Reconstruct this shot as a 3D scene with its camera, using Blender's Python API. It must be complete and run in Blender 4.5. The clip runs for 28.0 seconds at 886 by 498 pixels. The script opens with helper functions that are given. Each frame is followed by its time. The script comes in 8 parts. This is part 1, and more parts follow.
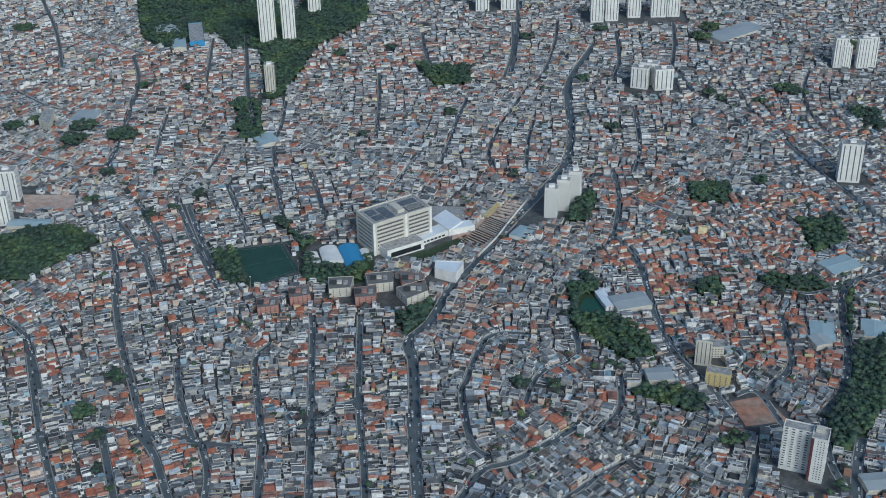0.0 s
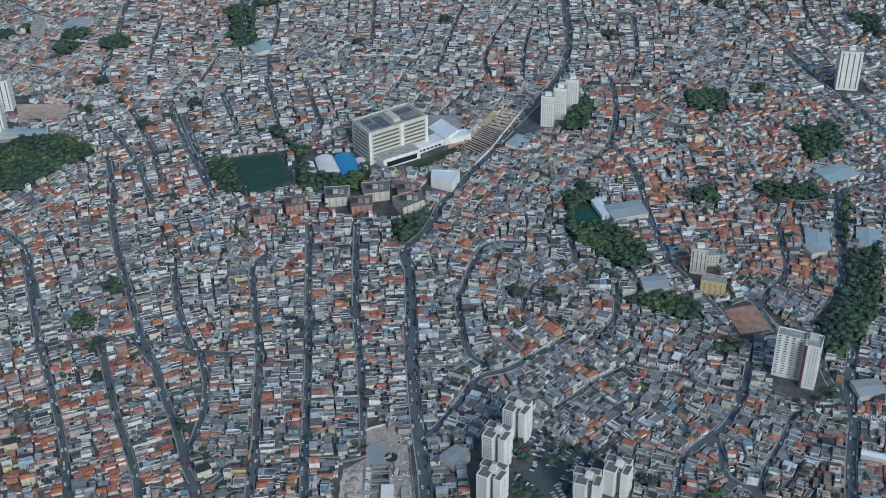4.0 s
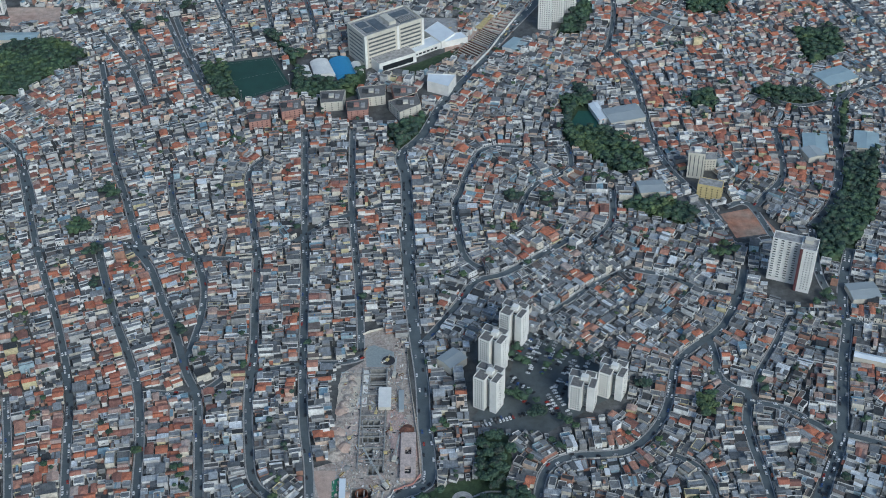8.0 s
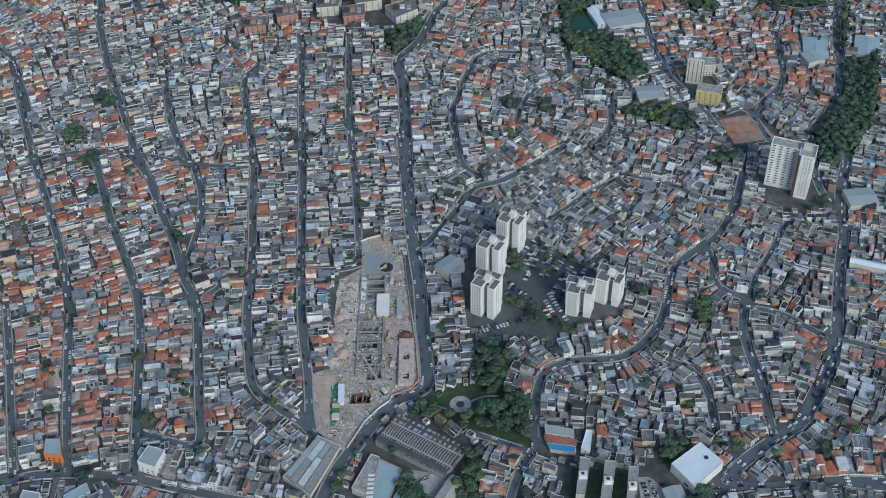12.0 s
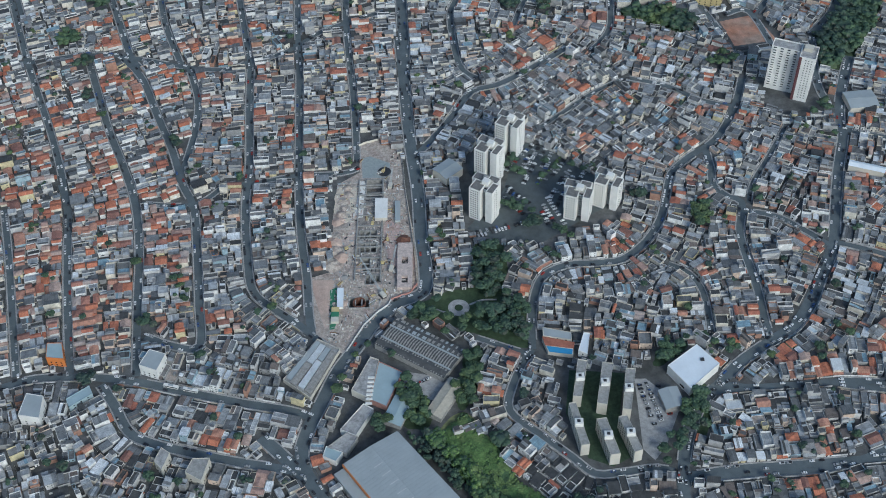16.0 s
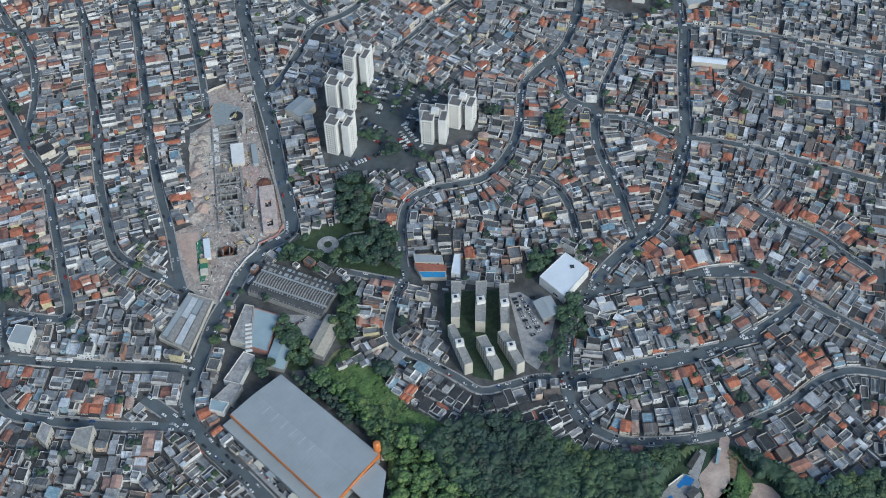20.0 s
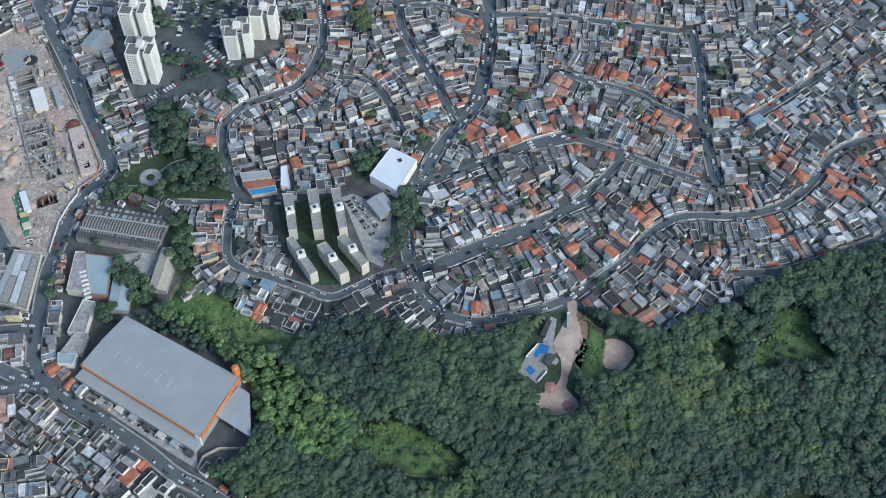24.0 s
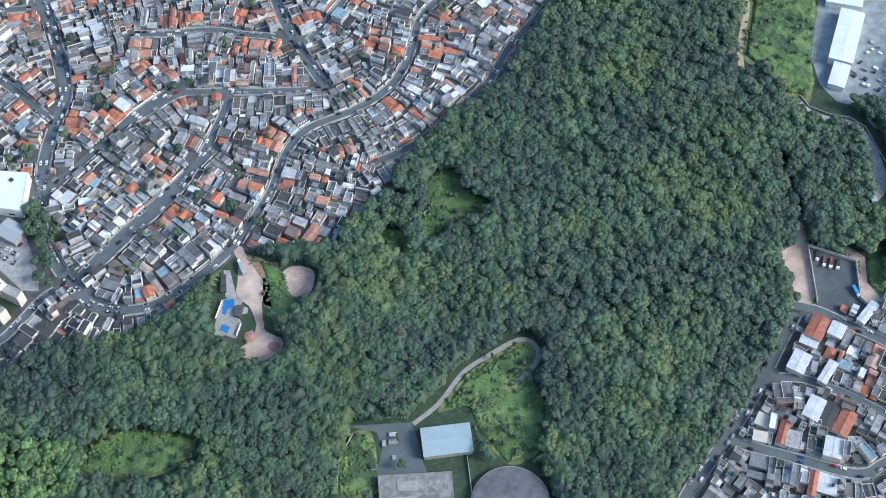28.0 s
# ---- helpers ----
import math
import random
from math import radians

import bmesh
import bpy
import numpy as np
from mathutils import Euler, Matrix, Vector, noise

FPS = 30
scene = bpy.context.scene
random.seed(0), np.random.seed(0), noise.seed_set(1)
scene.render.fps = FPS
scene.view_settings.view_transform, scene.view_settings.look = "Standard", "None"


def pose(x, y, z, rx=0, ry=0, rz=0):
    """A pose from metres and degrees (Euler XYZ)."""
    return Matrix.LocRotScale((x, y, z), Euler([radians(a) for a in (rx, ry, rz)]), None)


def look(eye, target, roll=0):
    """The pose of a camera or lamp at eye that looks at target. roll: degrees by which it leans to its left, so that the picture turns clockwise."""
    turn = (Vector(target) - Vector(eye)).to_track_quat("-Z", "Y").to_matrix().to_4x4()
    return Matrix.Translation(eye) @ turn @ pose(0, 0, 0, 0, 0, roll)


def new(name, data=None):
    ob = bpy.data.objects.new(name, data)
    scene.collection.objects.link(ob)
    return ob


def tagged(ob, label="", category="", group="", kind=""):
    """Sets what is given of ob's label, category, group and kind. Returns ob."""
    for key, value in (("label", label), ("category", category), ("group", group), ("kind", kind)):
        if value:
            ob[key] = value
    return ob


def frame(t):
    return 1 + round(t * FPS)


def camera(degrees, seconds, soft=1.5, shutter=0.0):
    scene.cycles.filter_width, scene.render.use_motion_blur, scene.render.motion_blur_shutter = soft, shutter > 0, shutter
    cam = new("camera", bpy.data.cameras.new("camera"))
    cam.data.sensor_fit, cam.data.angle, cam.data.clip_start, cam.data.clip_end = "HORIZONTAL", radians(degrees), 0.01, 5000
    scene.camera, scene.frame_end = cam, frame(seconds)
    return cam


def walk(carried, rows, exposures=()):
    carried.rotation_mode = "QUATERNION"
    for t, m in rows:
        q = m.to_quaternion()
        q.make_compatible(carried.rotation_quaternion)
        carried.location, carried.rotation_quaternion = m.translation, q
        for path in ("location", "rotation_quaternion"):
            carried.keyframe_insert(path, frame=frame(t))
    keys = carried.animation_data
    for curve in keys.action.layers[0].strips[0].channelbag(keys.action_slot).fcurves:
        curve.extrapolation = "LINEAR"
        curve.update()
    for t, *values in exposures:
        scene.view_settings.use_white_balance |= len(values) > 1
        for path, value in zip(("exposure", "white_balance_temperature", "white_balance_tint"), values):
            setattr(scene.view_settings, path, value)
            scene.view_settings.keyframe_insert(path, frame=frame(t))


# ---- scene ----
import collections

# The camera hovers 800 m over the town and only turns: rows of seconds, yaw, pitch, roll in degrees.
EYE = Vector((0, 0, 800))
ROWS = [
    (0, 0.73, -29.51, -1.09), (1, 0.70, -30.50, -1.12), (2, 0.67, -31.51, -1.16), (3, 0.65, -32.55, -1.18), (3.5, 0.63, -33.10, -1.15),
    (5.5, 0.61, -35.19, -1.20), (6, 0.60, -35.74, -1.21), (7, 0.56, -36.85, -1.22), (8, 0.55, -37.96, -1.25), (9, 0.54, -39.03, -1.28),
    (10, 0.53, -40.06, -1.29), (11, 0.52, -41.13, -1.31), (12, 0.53, -42.19, -1.35), (12.5, 0.53, -42.72, -1.36), (14.5, 0.54, -44.93, -1.41),
    (15, 0.54, -45.49, -1.46), (16, 0.57, -46.54, -1.55), (16.5, 0.58, -47.02, -1.55), (17, 0.48, -47.51, -1.56), (17.5, -0.13, -47.90, -1.52),
    (18, -1.79, -48.15, -1.52), (19, -5.18, -48.81, -1.52), (20, -8.40, -49.84, -1.51), (21, -11.32, -51.02, -1.47), (21.5, -12.64, -51.63, -1.44),
    (23.5, -17.79, -53.93, -1.36), (24, -20.50, -54.53, -1.25), (25, -26.64, -55.75, -1.11), (26, -32.91, -56.97, -0.96), (26.5, -36.01, -57.57, -0.88),
    (27, -39.46, -57.74, -0.77), (27.5, -43.86, -57.81, -0.68), (28, -48.02, -57.88, -0.61),
]


def aim(yaw, pitch, roll):
    y, p = radians(yaw), radians(pitch)
    way = Vector((-math.sin(y) * math.cos(p), math.cos(y) * math.cos(p), math.sin(p)))
    return look(EYE, EYE + 100 * way, roll)


cam = camera(38.71, 28.0, soft=1.0)
walk(cam, [(t, aim(y, p, r)) for t, y, p, r in ROWS], exposures=[(0, -0.2, 5480, 0), (8, -0.12, 5500, 0), (12, -0.06, 5550, 0), (19, 0.1, 5650, 1), (24, 0.4, 5750, 3), (26, 0.6, 5740, 4), (28, 0.96, 5740, 5)])

# ---- light: soft evening daylight from a veiled sun ----
SUN_AZ, SUN_EL = radians(150), radians(33)
world = bpy.data.worlds.new("sky")
scene.world = world
world.use_nodes = True
nt = world.node_tree
sky = nt.nodes.new("ShaderNodeTexSky")
sky.sky_type, sky.sun_disc, sky.sun_elevation, sky.sun_rotation = "NISHITA", False, SUN_EL, SUN_AZ
sky.air_density, sky.dust_density = 1.0, 2.0
nt.links.new(sky.outputs["Color"], nt.nodes["Background"].inputs["Color"])
nt.nodes["Background"].inputs["Strength"].default_value = 0.12
sun = new("sun", bpy.data.lights.new("sun", "SUN"))
sun.data.energy, sun.data.angle, sun.data.color = 1.62, radians(20), (1.0, 0.95, 0.88)
sun.matrix_world = look((math.sin(SUN_AZ) * 900, math.cos(SUN_AZ) * 900, math.tan(SUN_EL) * 900), (0, 0, 0))


# ---- materials ----
def surface(name, colours, rough=0.85, stain=0.35, stain_scale=0.25, grain_scale=3.0, bump=0.15, bump_scale=2.0, pick="island", metal=0.0, ribs=0.0):
    """A weathered surface: a base colour picked piece by piece, stains and grain at real-world size, fine relief."""
    m = bpy.data.materials.new(name)
    m.use_nodes = True
    t = m.node_tree
    b = t.nodes["Principled BSDF"]
    geo = t.nodes.new("ShaderNodeNewGeometry")
    ramp = t.nodes.new("ShaderNodeValToRGB")
    ramp.color_ramp.interpolation = "CONSTANT"
    while len(ramp.color_ramp.elements) < len(colours):
        ramp.color_ramp.elements.new(0.5)
    total, at = sum(c[1] for c in colours), 0.0
    for e, (c, share) in zip(ramp.color_ramp.elements, colours):
        e.position, e.color = at / total, (*c, 1)
        at += share
    if pick == "island":
        t.links.new(geo.outputs["Random Per Island"], ramp.inputs[0])
    elif pick == "object":
        info = t.nodes.new("ShaderNodeObjectInfo")
        t.links.new(info.outputs["Random"], ramp.inputs[0])
    elif pick == "cell":                    # one colour for each crown-sized patch
        cell = t.nodes.new("ShaderNodeTexVoronoi")
        cell.voronoi_dimensions = "2D"
        cell.inputs["Scale"].default_value = 0.12
        t.links.new(geo.outputs["Position"], cell.inputs["Vector"])
        wide = t.nodes.new("ShaderNodeTexNoise")            # kinds of tree keep together in stands
        wide.inputs["Scale"].default_value, wide.inputs["Detail"].default_value = 0.016, 3
        t.links.new(geo.outputs["Position"], wide.inputs["Vector"])
        part_of = t.nodes.new("ShaderNodeMath")
        part_of.operation, part_of.inputs[1].default_value = "MULTIPLY_ADD", 0.55
        shift = t.nodes.new("ShaderNodeMath")
        shift.operation, shift.inputs[1].default_value, shift.inputs[2].default_value = "MULTIPLY_ADD", 2.4, -0.92
        t.links.new(wide.outputs["Fac"], shift.inputs[0])
        t.links.new(cell.outputs["Color"], part_of.inputs[0])
        t.links.new(shift.outputs[0], part_of.inputs[2])
        t.links.new(part_of.outputs[0], ramp.inputs[0])
    elif pick == "noise":
        big = t.nodes.new("ShaderNodeTexNoise")
        big.inputs["Scale"].default_value, big.inputs["Detail"].default_value = stain_scale * 0.3, 4
        t.links.new(geo.outputs["Position"], big.inputs["Vector"])
        ramp.color_ramp.interpolation = "LINEAR"
        t.links.new(big.outputs["Fac"], ramp.inputs[0])
    spots = t.nodes.new("ShaderNodeTexNoise")
    spots.inputs["Scale"].default_value, spots.inputs["Detail"].default_value, spots.inputs["Roughness"].default_value = stain_scale, 6, 0.65
    grain = t.nodes.new("ShaderNodeTexNoise")
    grain.inputs["Scale"].default_value, grain.inputs["Detail"].default_value = grain_scale, 3
    for n in (spots, grain):
        t.links.new(geo.outputs["Position"], n.inputs["Vector"])
    span = t.nodes.new("ShaderNodeMapRange")
    span.inputs["From Min"].default_value, span.inputs["From Max"].default_value = 0.3, 0.7
    span.inputs["To Min"].default_value, span.inputs["To Max"].default_value = 1 - stain, 1 + stain * 0.6
    t.links.new(spots.outputs["Fac"], span.inputs["Value"])
    fine = t.nodes.new("ShaderNodeMapRange")
    fine.inputs["From Min"].default_value, fine.inputs["From Max"].default_value = 0.3, 0.7
    fine.inputs["To Min"].default_value, fine.inputs["To Max"].default_value = 1 - stain * 0.5, 1 + stain * 0.4
    t.links.new(grain.outputs["Fac"], fine.inputs["Value"])
    both = t.nodes.new("ShaderNodeMath")
    both.operation = "MULTIPLY"
    t.links.new(span.outputs[0], both.inputs[0])
    t.links.new(fine.outputs[0], both.inputs[1])
    tint = t.nodes.new("ShaderNodeVectorMath")
    tint.operation = "SCALE"
    t.links.new(ramp.outputs["Color"], tint.inputs[0])
    t.links.new(both.outputs[0], tint.inputs["Scale"])
    t.links.new(tint.outputs[0], b.inputs["Base Color"])
    if ribs:                                # lines that run down the slope, as sheets and tile courses do
        across = t.nodes.new("ShaderNodeVectorMath")
        across.operation = "CROSS_PRODUCT"
        across.inputs[1].default_value = (0, 0, 1)
        t.links.new(geo.outputs["True Normal"], across.inputs[0])
        unit = t.nodes.new("ShaderNodeVectorMath")
        unit.operation = "NORMALIZE"
        t.links.new(across.outputs[0], unit.inputs[0])
        along = t.nodes.new("ShaderNodeVectorMath")
        along.operation = "DOT_PRODUCT"
        t.links.new(unit.outputs[0], along.inputs[0])
        t.links.new(geo.outputs["Position"], along.inputs[1])
        lines = t.nodes.new("ShaderNodeTexNoise")
        lines.noise_dimensions = "1D"
        lines.inputs["Scale"].default_value, lines.inputs["Detail"].default_value = 2.0, 3
        t.links.new(along.outputs["Value"], lines.inputs["W"])
        strong = t.nodes.new("ShaderNodeMapRange")
        strong.inputs["From Min"].default_value, strong.inputs["From Max"].default_value = 0.35, 0.65
        strong.inputs["To Min"].default_value, strong.inputs["To Max"].default_value = 1 - ribs, 1 + ribs * 0.8
        t.links.new(lines.outputs["Fac"], strong.inputs["Value"])
        lined = t.nodes.new("ShaderNodeMath")
        lined.operation = "MULTIPLY"
        t.links.new(both.outputs[0], lined.inputs[0])
        t.links.new(strong.outputs[0], lined.inputs[1])
        t.links.new(lined.outputs[0], tint.inputs["Scale"])
    b.inputs["Roughness"].default_value, b.inputs["Metallic"].default_value = rough, metal
    relief = t.nodes.new("ShaderNodeBump")
    relief.inputs["Strength"].default_value, relief.inputs["Distance"].default_value = bump, 0.3
    rel = t.nodes.new("ShaderNodeTexNoise")
    rel.inputs["Scale"].default_value, rel.inputs["Detail"].default_value = bump_scale, 4
    t.links.new(geo.outputs["Position"], rel.inputs["Vector"])
    t.links.new(rel.outputs["Fac"], relief.inputs["Height"])
    t.links.new(relief.outputs["Normal"], b.inputs["Normal"])
    return m


def plain(name, colour, rough=0.7, stain=0.2, metal=0.0, scale=0.4):
    return surface(name, [(colour, 1)], rough=rough, stain=stain, metal=metal, stain_scale=scale, bump=0.08, pick="none")


GREY = lambda v, w=0.0: (v * (1 + w), v, v * (1 - w))
M_WALL = surface("rendered_wall", [(GREY(0.42, 0.02), 5), (GREY(0.58, 0.02), 5), ((0.68, 0.63, 0.54), 3), ((0.8, 0.79, 0.77), 6.2), ((0.38, 0.22, 0.16), 1.4),
                                   ((0.66, 0.52, 0.42), 1.2), ((0.36, 0.47, 0.53), 0.7), ((0.66, 0.58, 0.36), 0.5), (GREY(0.28), 2.4)], stain=0.35)
M_LIME = surface("limewashed_wall", [((0.8, 0.78, 0.74), 4), ((0.72, 0.66, 0.55), 2), (GREY(0.6, 0.02), 2), ((0.62, 0.47, 0.38), 1), ((0.66, 0.58, 0.36), 0.6), ((0.36, 0.47, 0.53), 0.4)], stain=0.3)
M_FIBRE = surface("fibre_cement_roof", [(GREY(0.15, -0.02), 5), (GREY(0.23, -0.03), 5), (GREY(0.32, -0.03), 4), (GREY(0.07, 0.0), 4.5), (GREY(0.46, -0.03), 2.6), (GREY(0.75, -0.02), 1.3),
                                        ((0.2, 0.165, 0.145), 1.6), ((0.27, 0.39, 0.46), 0.7)], stain=0.4, ribs=0.22)
M_PALE = surface("pale_sheet_roof", [((0.8, 0.81, 0.82), 3), ((0.62, 0.64, 0.65), 2), ((0.5, 0.56, 0.59), 1)], rough=0.55, stain=0.22, ribs=0.12)
M_TILE = surface("clay_tile_roof", [((0.54, 0.2, 0.115), 5), ((0.52, 0.27, 0.19), 4), ((0.42, 0.16, 0.105), 3), ((0.28, 0.14, 0.11), 2), ((0.5, 0.36, 0.3), 2)], stain=0.38, ribs=0.2)
# Clay tile with distance haze put into its paler, greyer colours.
M_HAZETILE = surface("old_clay_tile_roof", [((0.44, 0.21, 0.155), 4), ((0.46, 0.3, 0.245), 4), ((0.34, 0.17, 0.135), 3), ((0.25, 0.155, 0.135), 1.5), ((0.52, 0.42, 0.37), 2.5)], stain=0.38, ribs=0.2)
M_SLAB = surface("roof_slab", [(GREY(0.28, 0.03), 4), (GREY(0.2, 0.02), 4), (GREY(0.4, 0.03), 3), (GREY(0.13), 3), ((0.4, 0.34, 0.29), 1.4)], stain=0.5)
M_TANK = surface("water_tank_plastic", [((0.08, 0.2, 0.42), 3), (GREY(0.35), 4), ((0.5, 0.52, 0.54), 2)], rough=0.5, stain=0.2)
M_WIN = surface("window_glass", [((0.05, 0.055, 0.06), 3), ((0.1, 0.105, 0.11), 3), ((0.2, 0.19, 0.18), 2)], rough=0.25, stain=0.2)
# Concrete and soil, its colour darkened to paint shade into the house gaps.
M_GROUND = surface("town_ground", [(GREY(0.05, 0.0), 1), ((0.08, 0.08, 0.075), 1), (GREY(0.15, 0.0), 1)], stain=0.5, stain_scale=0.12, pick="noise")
M_ASPH = surface("asphalt", [((0.08, 0.1, 0.112), 1), ((0.125, 0.147, 0.156), 1)], rough=0.8, stain=0.25, stain_scale=0.08, pick="noise")
M_LOT = surface("dark_asphalt", [((0.06, 0.072, 0.078), 1), ((0.1, 0.115, 0.12), 1)], rough=0.8, stain=0.3, stain_scale=0.1, pick="noise")
M_PAVE = surface("pavement_concrete", [(GREY(0.28, 0.02), 1), (GREY(0.4, 0.02), 1)], stain=0.35, pick="noise")
M_GRASS = surface("grass", [((0.025, 0.05, 0.025), 1), ((0.04, 0.07, 0.032), 1), ((0.06, 0.09, 0.042), 1)], stain=0.5, stain_scale=0.2, bump=0.6, pick="noise")
M_MEADOW = surface("meadow_grass", [((0.09, 0.15, 0.05), 1), ((0.16, 0.21, 0.07), 1), ((0.24, 0.25, 0.12), 1)], stain=0.45, stain_scale=0.2, bump=0.6, pick="noise")
# Green soil with shade painted in: darker than the ground itself.
M_SHADED_SOIL = surface("forest_floor", [((0.03, 0.058, 0.035), 1), ((0.052, 0.085, 0.045), 1)], stain=0.5, bump=0.5, pick="noise")
M_DIRT = surface("bare_earth", [((0.42, 0.26, 0.19), 1), ((0.53, 0.37, 0.295), 1), ((0.6, 0.48, 0.4), 1)], stain=0.35, stain_scale=0.1, pick="noise")
# Leaf greens with extra blue mixed in, painting the haze over the woods.
HAZED_LEAVES = [((0.046, 0.076, 0.060), 3), ((0.049, 0.084, 0.056), 4), ((0.074, 0.090, 0.064), 1), ((0.058, 0.099, 0.060), 5), ((0.066, 0.112, 0.058), 4), ((0.080, 0.125, 0.058), 3), ((0.102, 0.144, 0.057), 2.0)]
M_LEAF = surface("foliage", HAZED_LEAVES, rough=0.6, stain=0.4, stain_scale=0.06, grain_scale=0.8, bump=0.3, pick="cell")
M_CLUMP = surface("leaf_clumps", HAZED_LEAVES, rough=0.7, stain=0.5, stain_scale=0.05, grain_scale=1.3, bump=1.0, bump_scale=2.0, pick="cell")
M_SCRUB = surface("scrub", [((0.09, 0.155, 0.055), 3), ((0.12, 0.2, 0.06), 4), ((0.16, 0.23, 0.075), 2), ((0.07, 0.12, 0.05), 2)], rough=0.7, stain=0.5, stain_scale=0.1, grain_scale=0.8, bump=1.0, bump_scale=1.2, pick="cell")
M_BARK = plain("bark", (0.12, 0.09, 0.07), 0.95)
M_WHITE = plain("white_paint", (0.82, 0.8, 0.76), 0.7, 0.15, scale=0.1)
M_CREAM = plain("cream_render", (0.62, 0.58, 0.5), 0.8, 0.15, scale=0.1)
M_BRIGHT = plain("white_metal_roof", (0.78, 0.82, 0.86), 0.45, 0.1, scale=0.06)
M_GREYM = plain("grey_metal_roof", (0.39, 0.42, 0.43), 0.5, 0.12, scale=0.06)
M_CONC = plain("concrete", (0.36, 0.35, 0.33), 0.9, 0.3)
M_DARK = plain("dark_metal", (0.05, 0.05, 0.055), 0.6, 0.2)
M_ORANGE = plain("orange_paint", (0.66, 0.22, 0.06), 0.5, 0.1)
M_BLUE = plain("blue_fabric", (0.07, 0.3, 0.55), 0.5, 0.1)
M_RUST = plain("rusty_steel", (0.2, 0.09, 0.06), 0.8, 0.4)
M_GREEN = plain("green_sheeting", (0.06, 0.22, 0.12), 0.6, 0.2)
M_FIELD = surface("synthetic_turf", [((0.018, 0.06, 0.048), 1), ((0.026, 0.075, 0.058), 1)], stain=0.2, stain_scale=0.05, pick="noise")
M_GLASS = plain("dark_glazing", (0.03, 0.035, 0.04), 0.2, 0.1)
M_LIGHTW = plain("light_window_band", (0.1, 0.11, 0.12), 0.3, 0.15)
M_CAR = surface("car_paint", [((0.75, 0.75, 0.75), 4), ((0.35, 0.36, 0.37), 3), ((0.03, 0.03, 0.035), 3), ((0.3, 0.03, 0.02), 0.3), ((0.05, 0.1, 0.25), 0.5)], rough=0.3, stain=0.08, pick="object")
M_CARS = surface("mixed_car_paint", [((0.75, 0.75, 0.75), 4), ((0.35, 0.36, 0.37), 3), ((0.03, 0.03, 0.035), 3), ((0.3, 0.03, 0.02), 0.3), ((0.05, 0.1, 0.25), 0.5)], rough=0.3, stain=0.08)
M_TYRE = plain("tyre_rubber", (0.02, 0.02, 0.02), 0.9)
M_TEAL = plain("pale_blue_metal_roof", (0.38, 0.475, 0.505), 0.5, 0.12, scale=0.08)
M_BRICK = plain("red_brick_render", (0.42, 0.23, 0.19), 0.85, 0.25)
M_POOL = plain("blue_painted_floor", (0.04, 0.2, 0.5), 0.35, 0.2)
M_FACROOF = plain("dark_sheet_roof", (0.1, 0.1, 0.1), 0.8, 0.4)
M_MUD = surface("muddy_concrete", [((0.12, 0.11, 0.105), 1), ((0.24, 0.22, 0.205), 1), ((0.4, 0.36, 0.32), 1)], stain=0.5, stain_scale=0.4, pick="noise")
M_TRENCH = plain("wet_red_earth", (0.13, 0.065, 0.05), 0.8, 0.4)
M_YELLOW = plain("yellow_paint", (0.62, 0.5, 0.25), 0.7, 0.2)


# ---- mesh helpers ----
class Buf:
    """Collects vertices and faces, with a material each, for one mesh."""

    def __init__(self):
        self.v, self.f, self.m, self.mats = [], [], [], []

    def add(self, verts, faces, mat):
        if mat not in self.mats:
            self.mats.append(mat)
        k, n = self.mats.index(mat), len(self.v)
        self.v.extend(verts)
        for f in faces:
            self.f.append([n + i for i in f])
            self.m.append(k)

    def mesh(self, name):
        me = bpy.data.meshes.new(name)
        me.from_pydata(self.v, [], self.f)
        for m in self.mats:
            me.materials.append(m)
        if len(self.mats) > 1:
            me.polygons.foreach_set("material_index", self.m)
        me.update()
        return me


BOXF = [(0, 3, 2, 1), (4, 5, 6, 7), (0, 1, 5, 4), (1, 2, 6, 5), (2, 3, 7, 6), (3, 0, 4, 7)]


def box(x0, y0, z0, x1, y1, z1):
    return [(x0, y0, z0), (x1, y0, z0), (x1, y1, z0), (x0, y1, z0), (x0, y0, z1), (x1, y0, z1), (x1, y1, z1), (x0, y1, z1)], BOXF


def prism(poly, z0, z1):
    """An upright prism over a plan polygon (anticlockwise)."""
    n = len(poly)
    v = [(x, y, z0) for x, y in poly] + [(x, y, z1) for x, y in poly]
    return v, [tuple(reversed(range(n))), tuple(range(n, 2 * n))] + [(i, (i + 1) % n, n + (i + 1) % n, n + i) for i in range(n)]


def drum(x, y, z0, z1, r, n=10, r1=None):
    a = [2 * math.pi * i / n for i in range(n)]
    r1 = r if r1 is None else r1
    v = [(x + r * math.cos(b), y + r * math.sin(b), z0) for b in a] + [(x + r1 * math.cos(b), y + r1 * math.sin(b), z1) for b in a]
    return v, [tuple(reversed(range(n))), tuple(range(n, 2 * n))] + [(i, (i + 1) % n, n + (i + 1) % n, n + i) for i in range(n)]


def piece(name, shapes, mat, parent=None, label=""):
    """One mesh object from a list of (verts, faces), under a thing where one is given."""
    b = Buf()
    for v, f in shapes:
        b.add(v, f, mat)
    ob = new(name, b.mesh(name))
    if parent:
        ob.parent = parent
    return tagged(ob, label)


def thing(name, m, label, category, group="", kind=""):
    ob = new(name)
    ob.matrix_basis = m
    return tagged(ob, label, category, group, kind)


def pts(text):
    return [tuple(float(c) for c in p.split(",")) for p in text.split()]


# ---- the plan: a raster of what is taken ----
X0, Y0, CELL = -1020, -140, 1.5
NX, NY = 1300, 1840
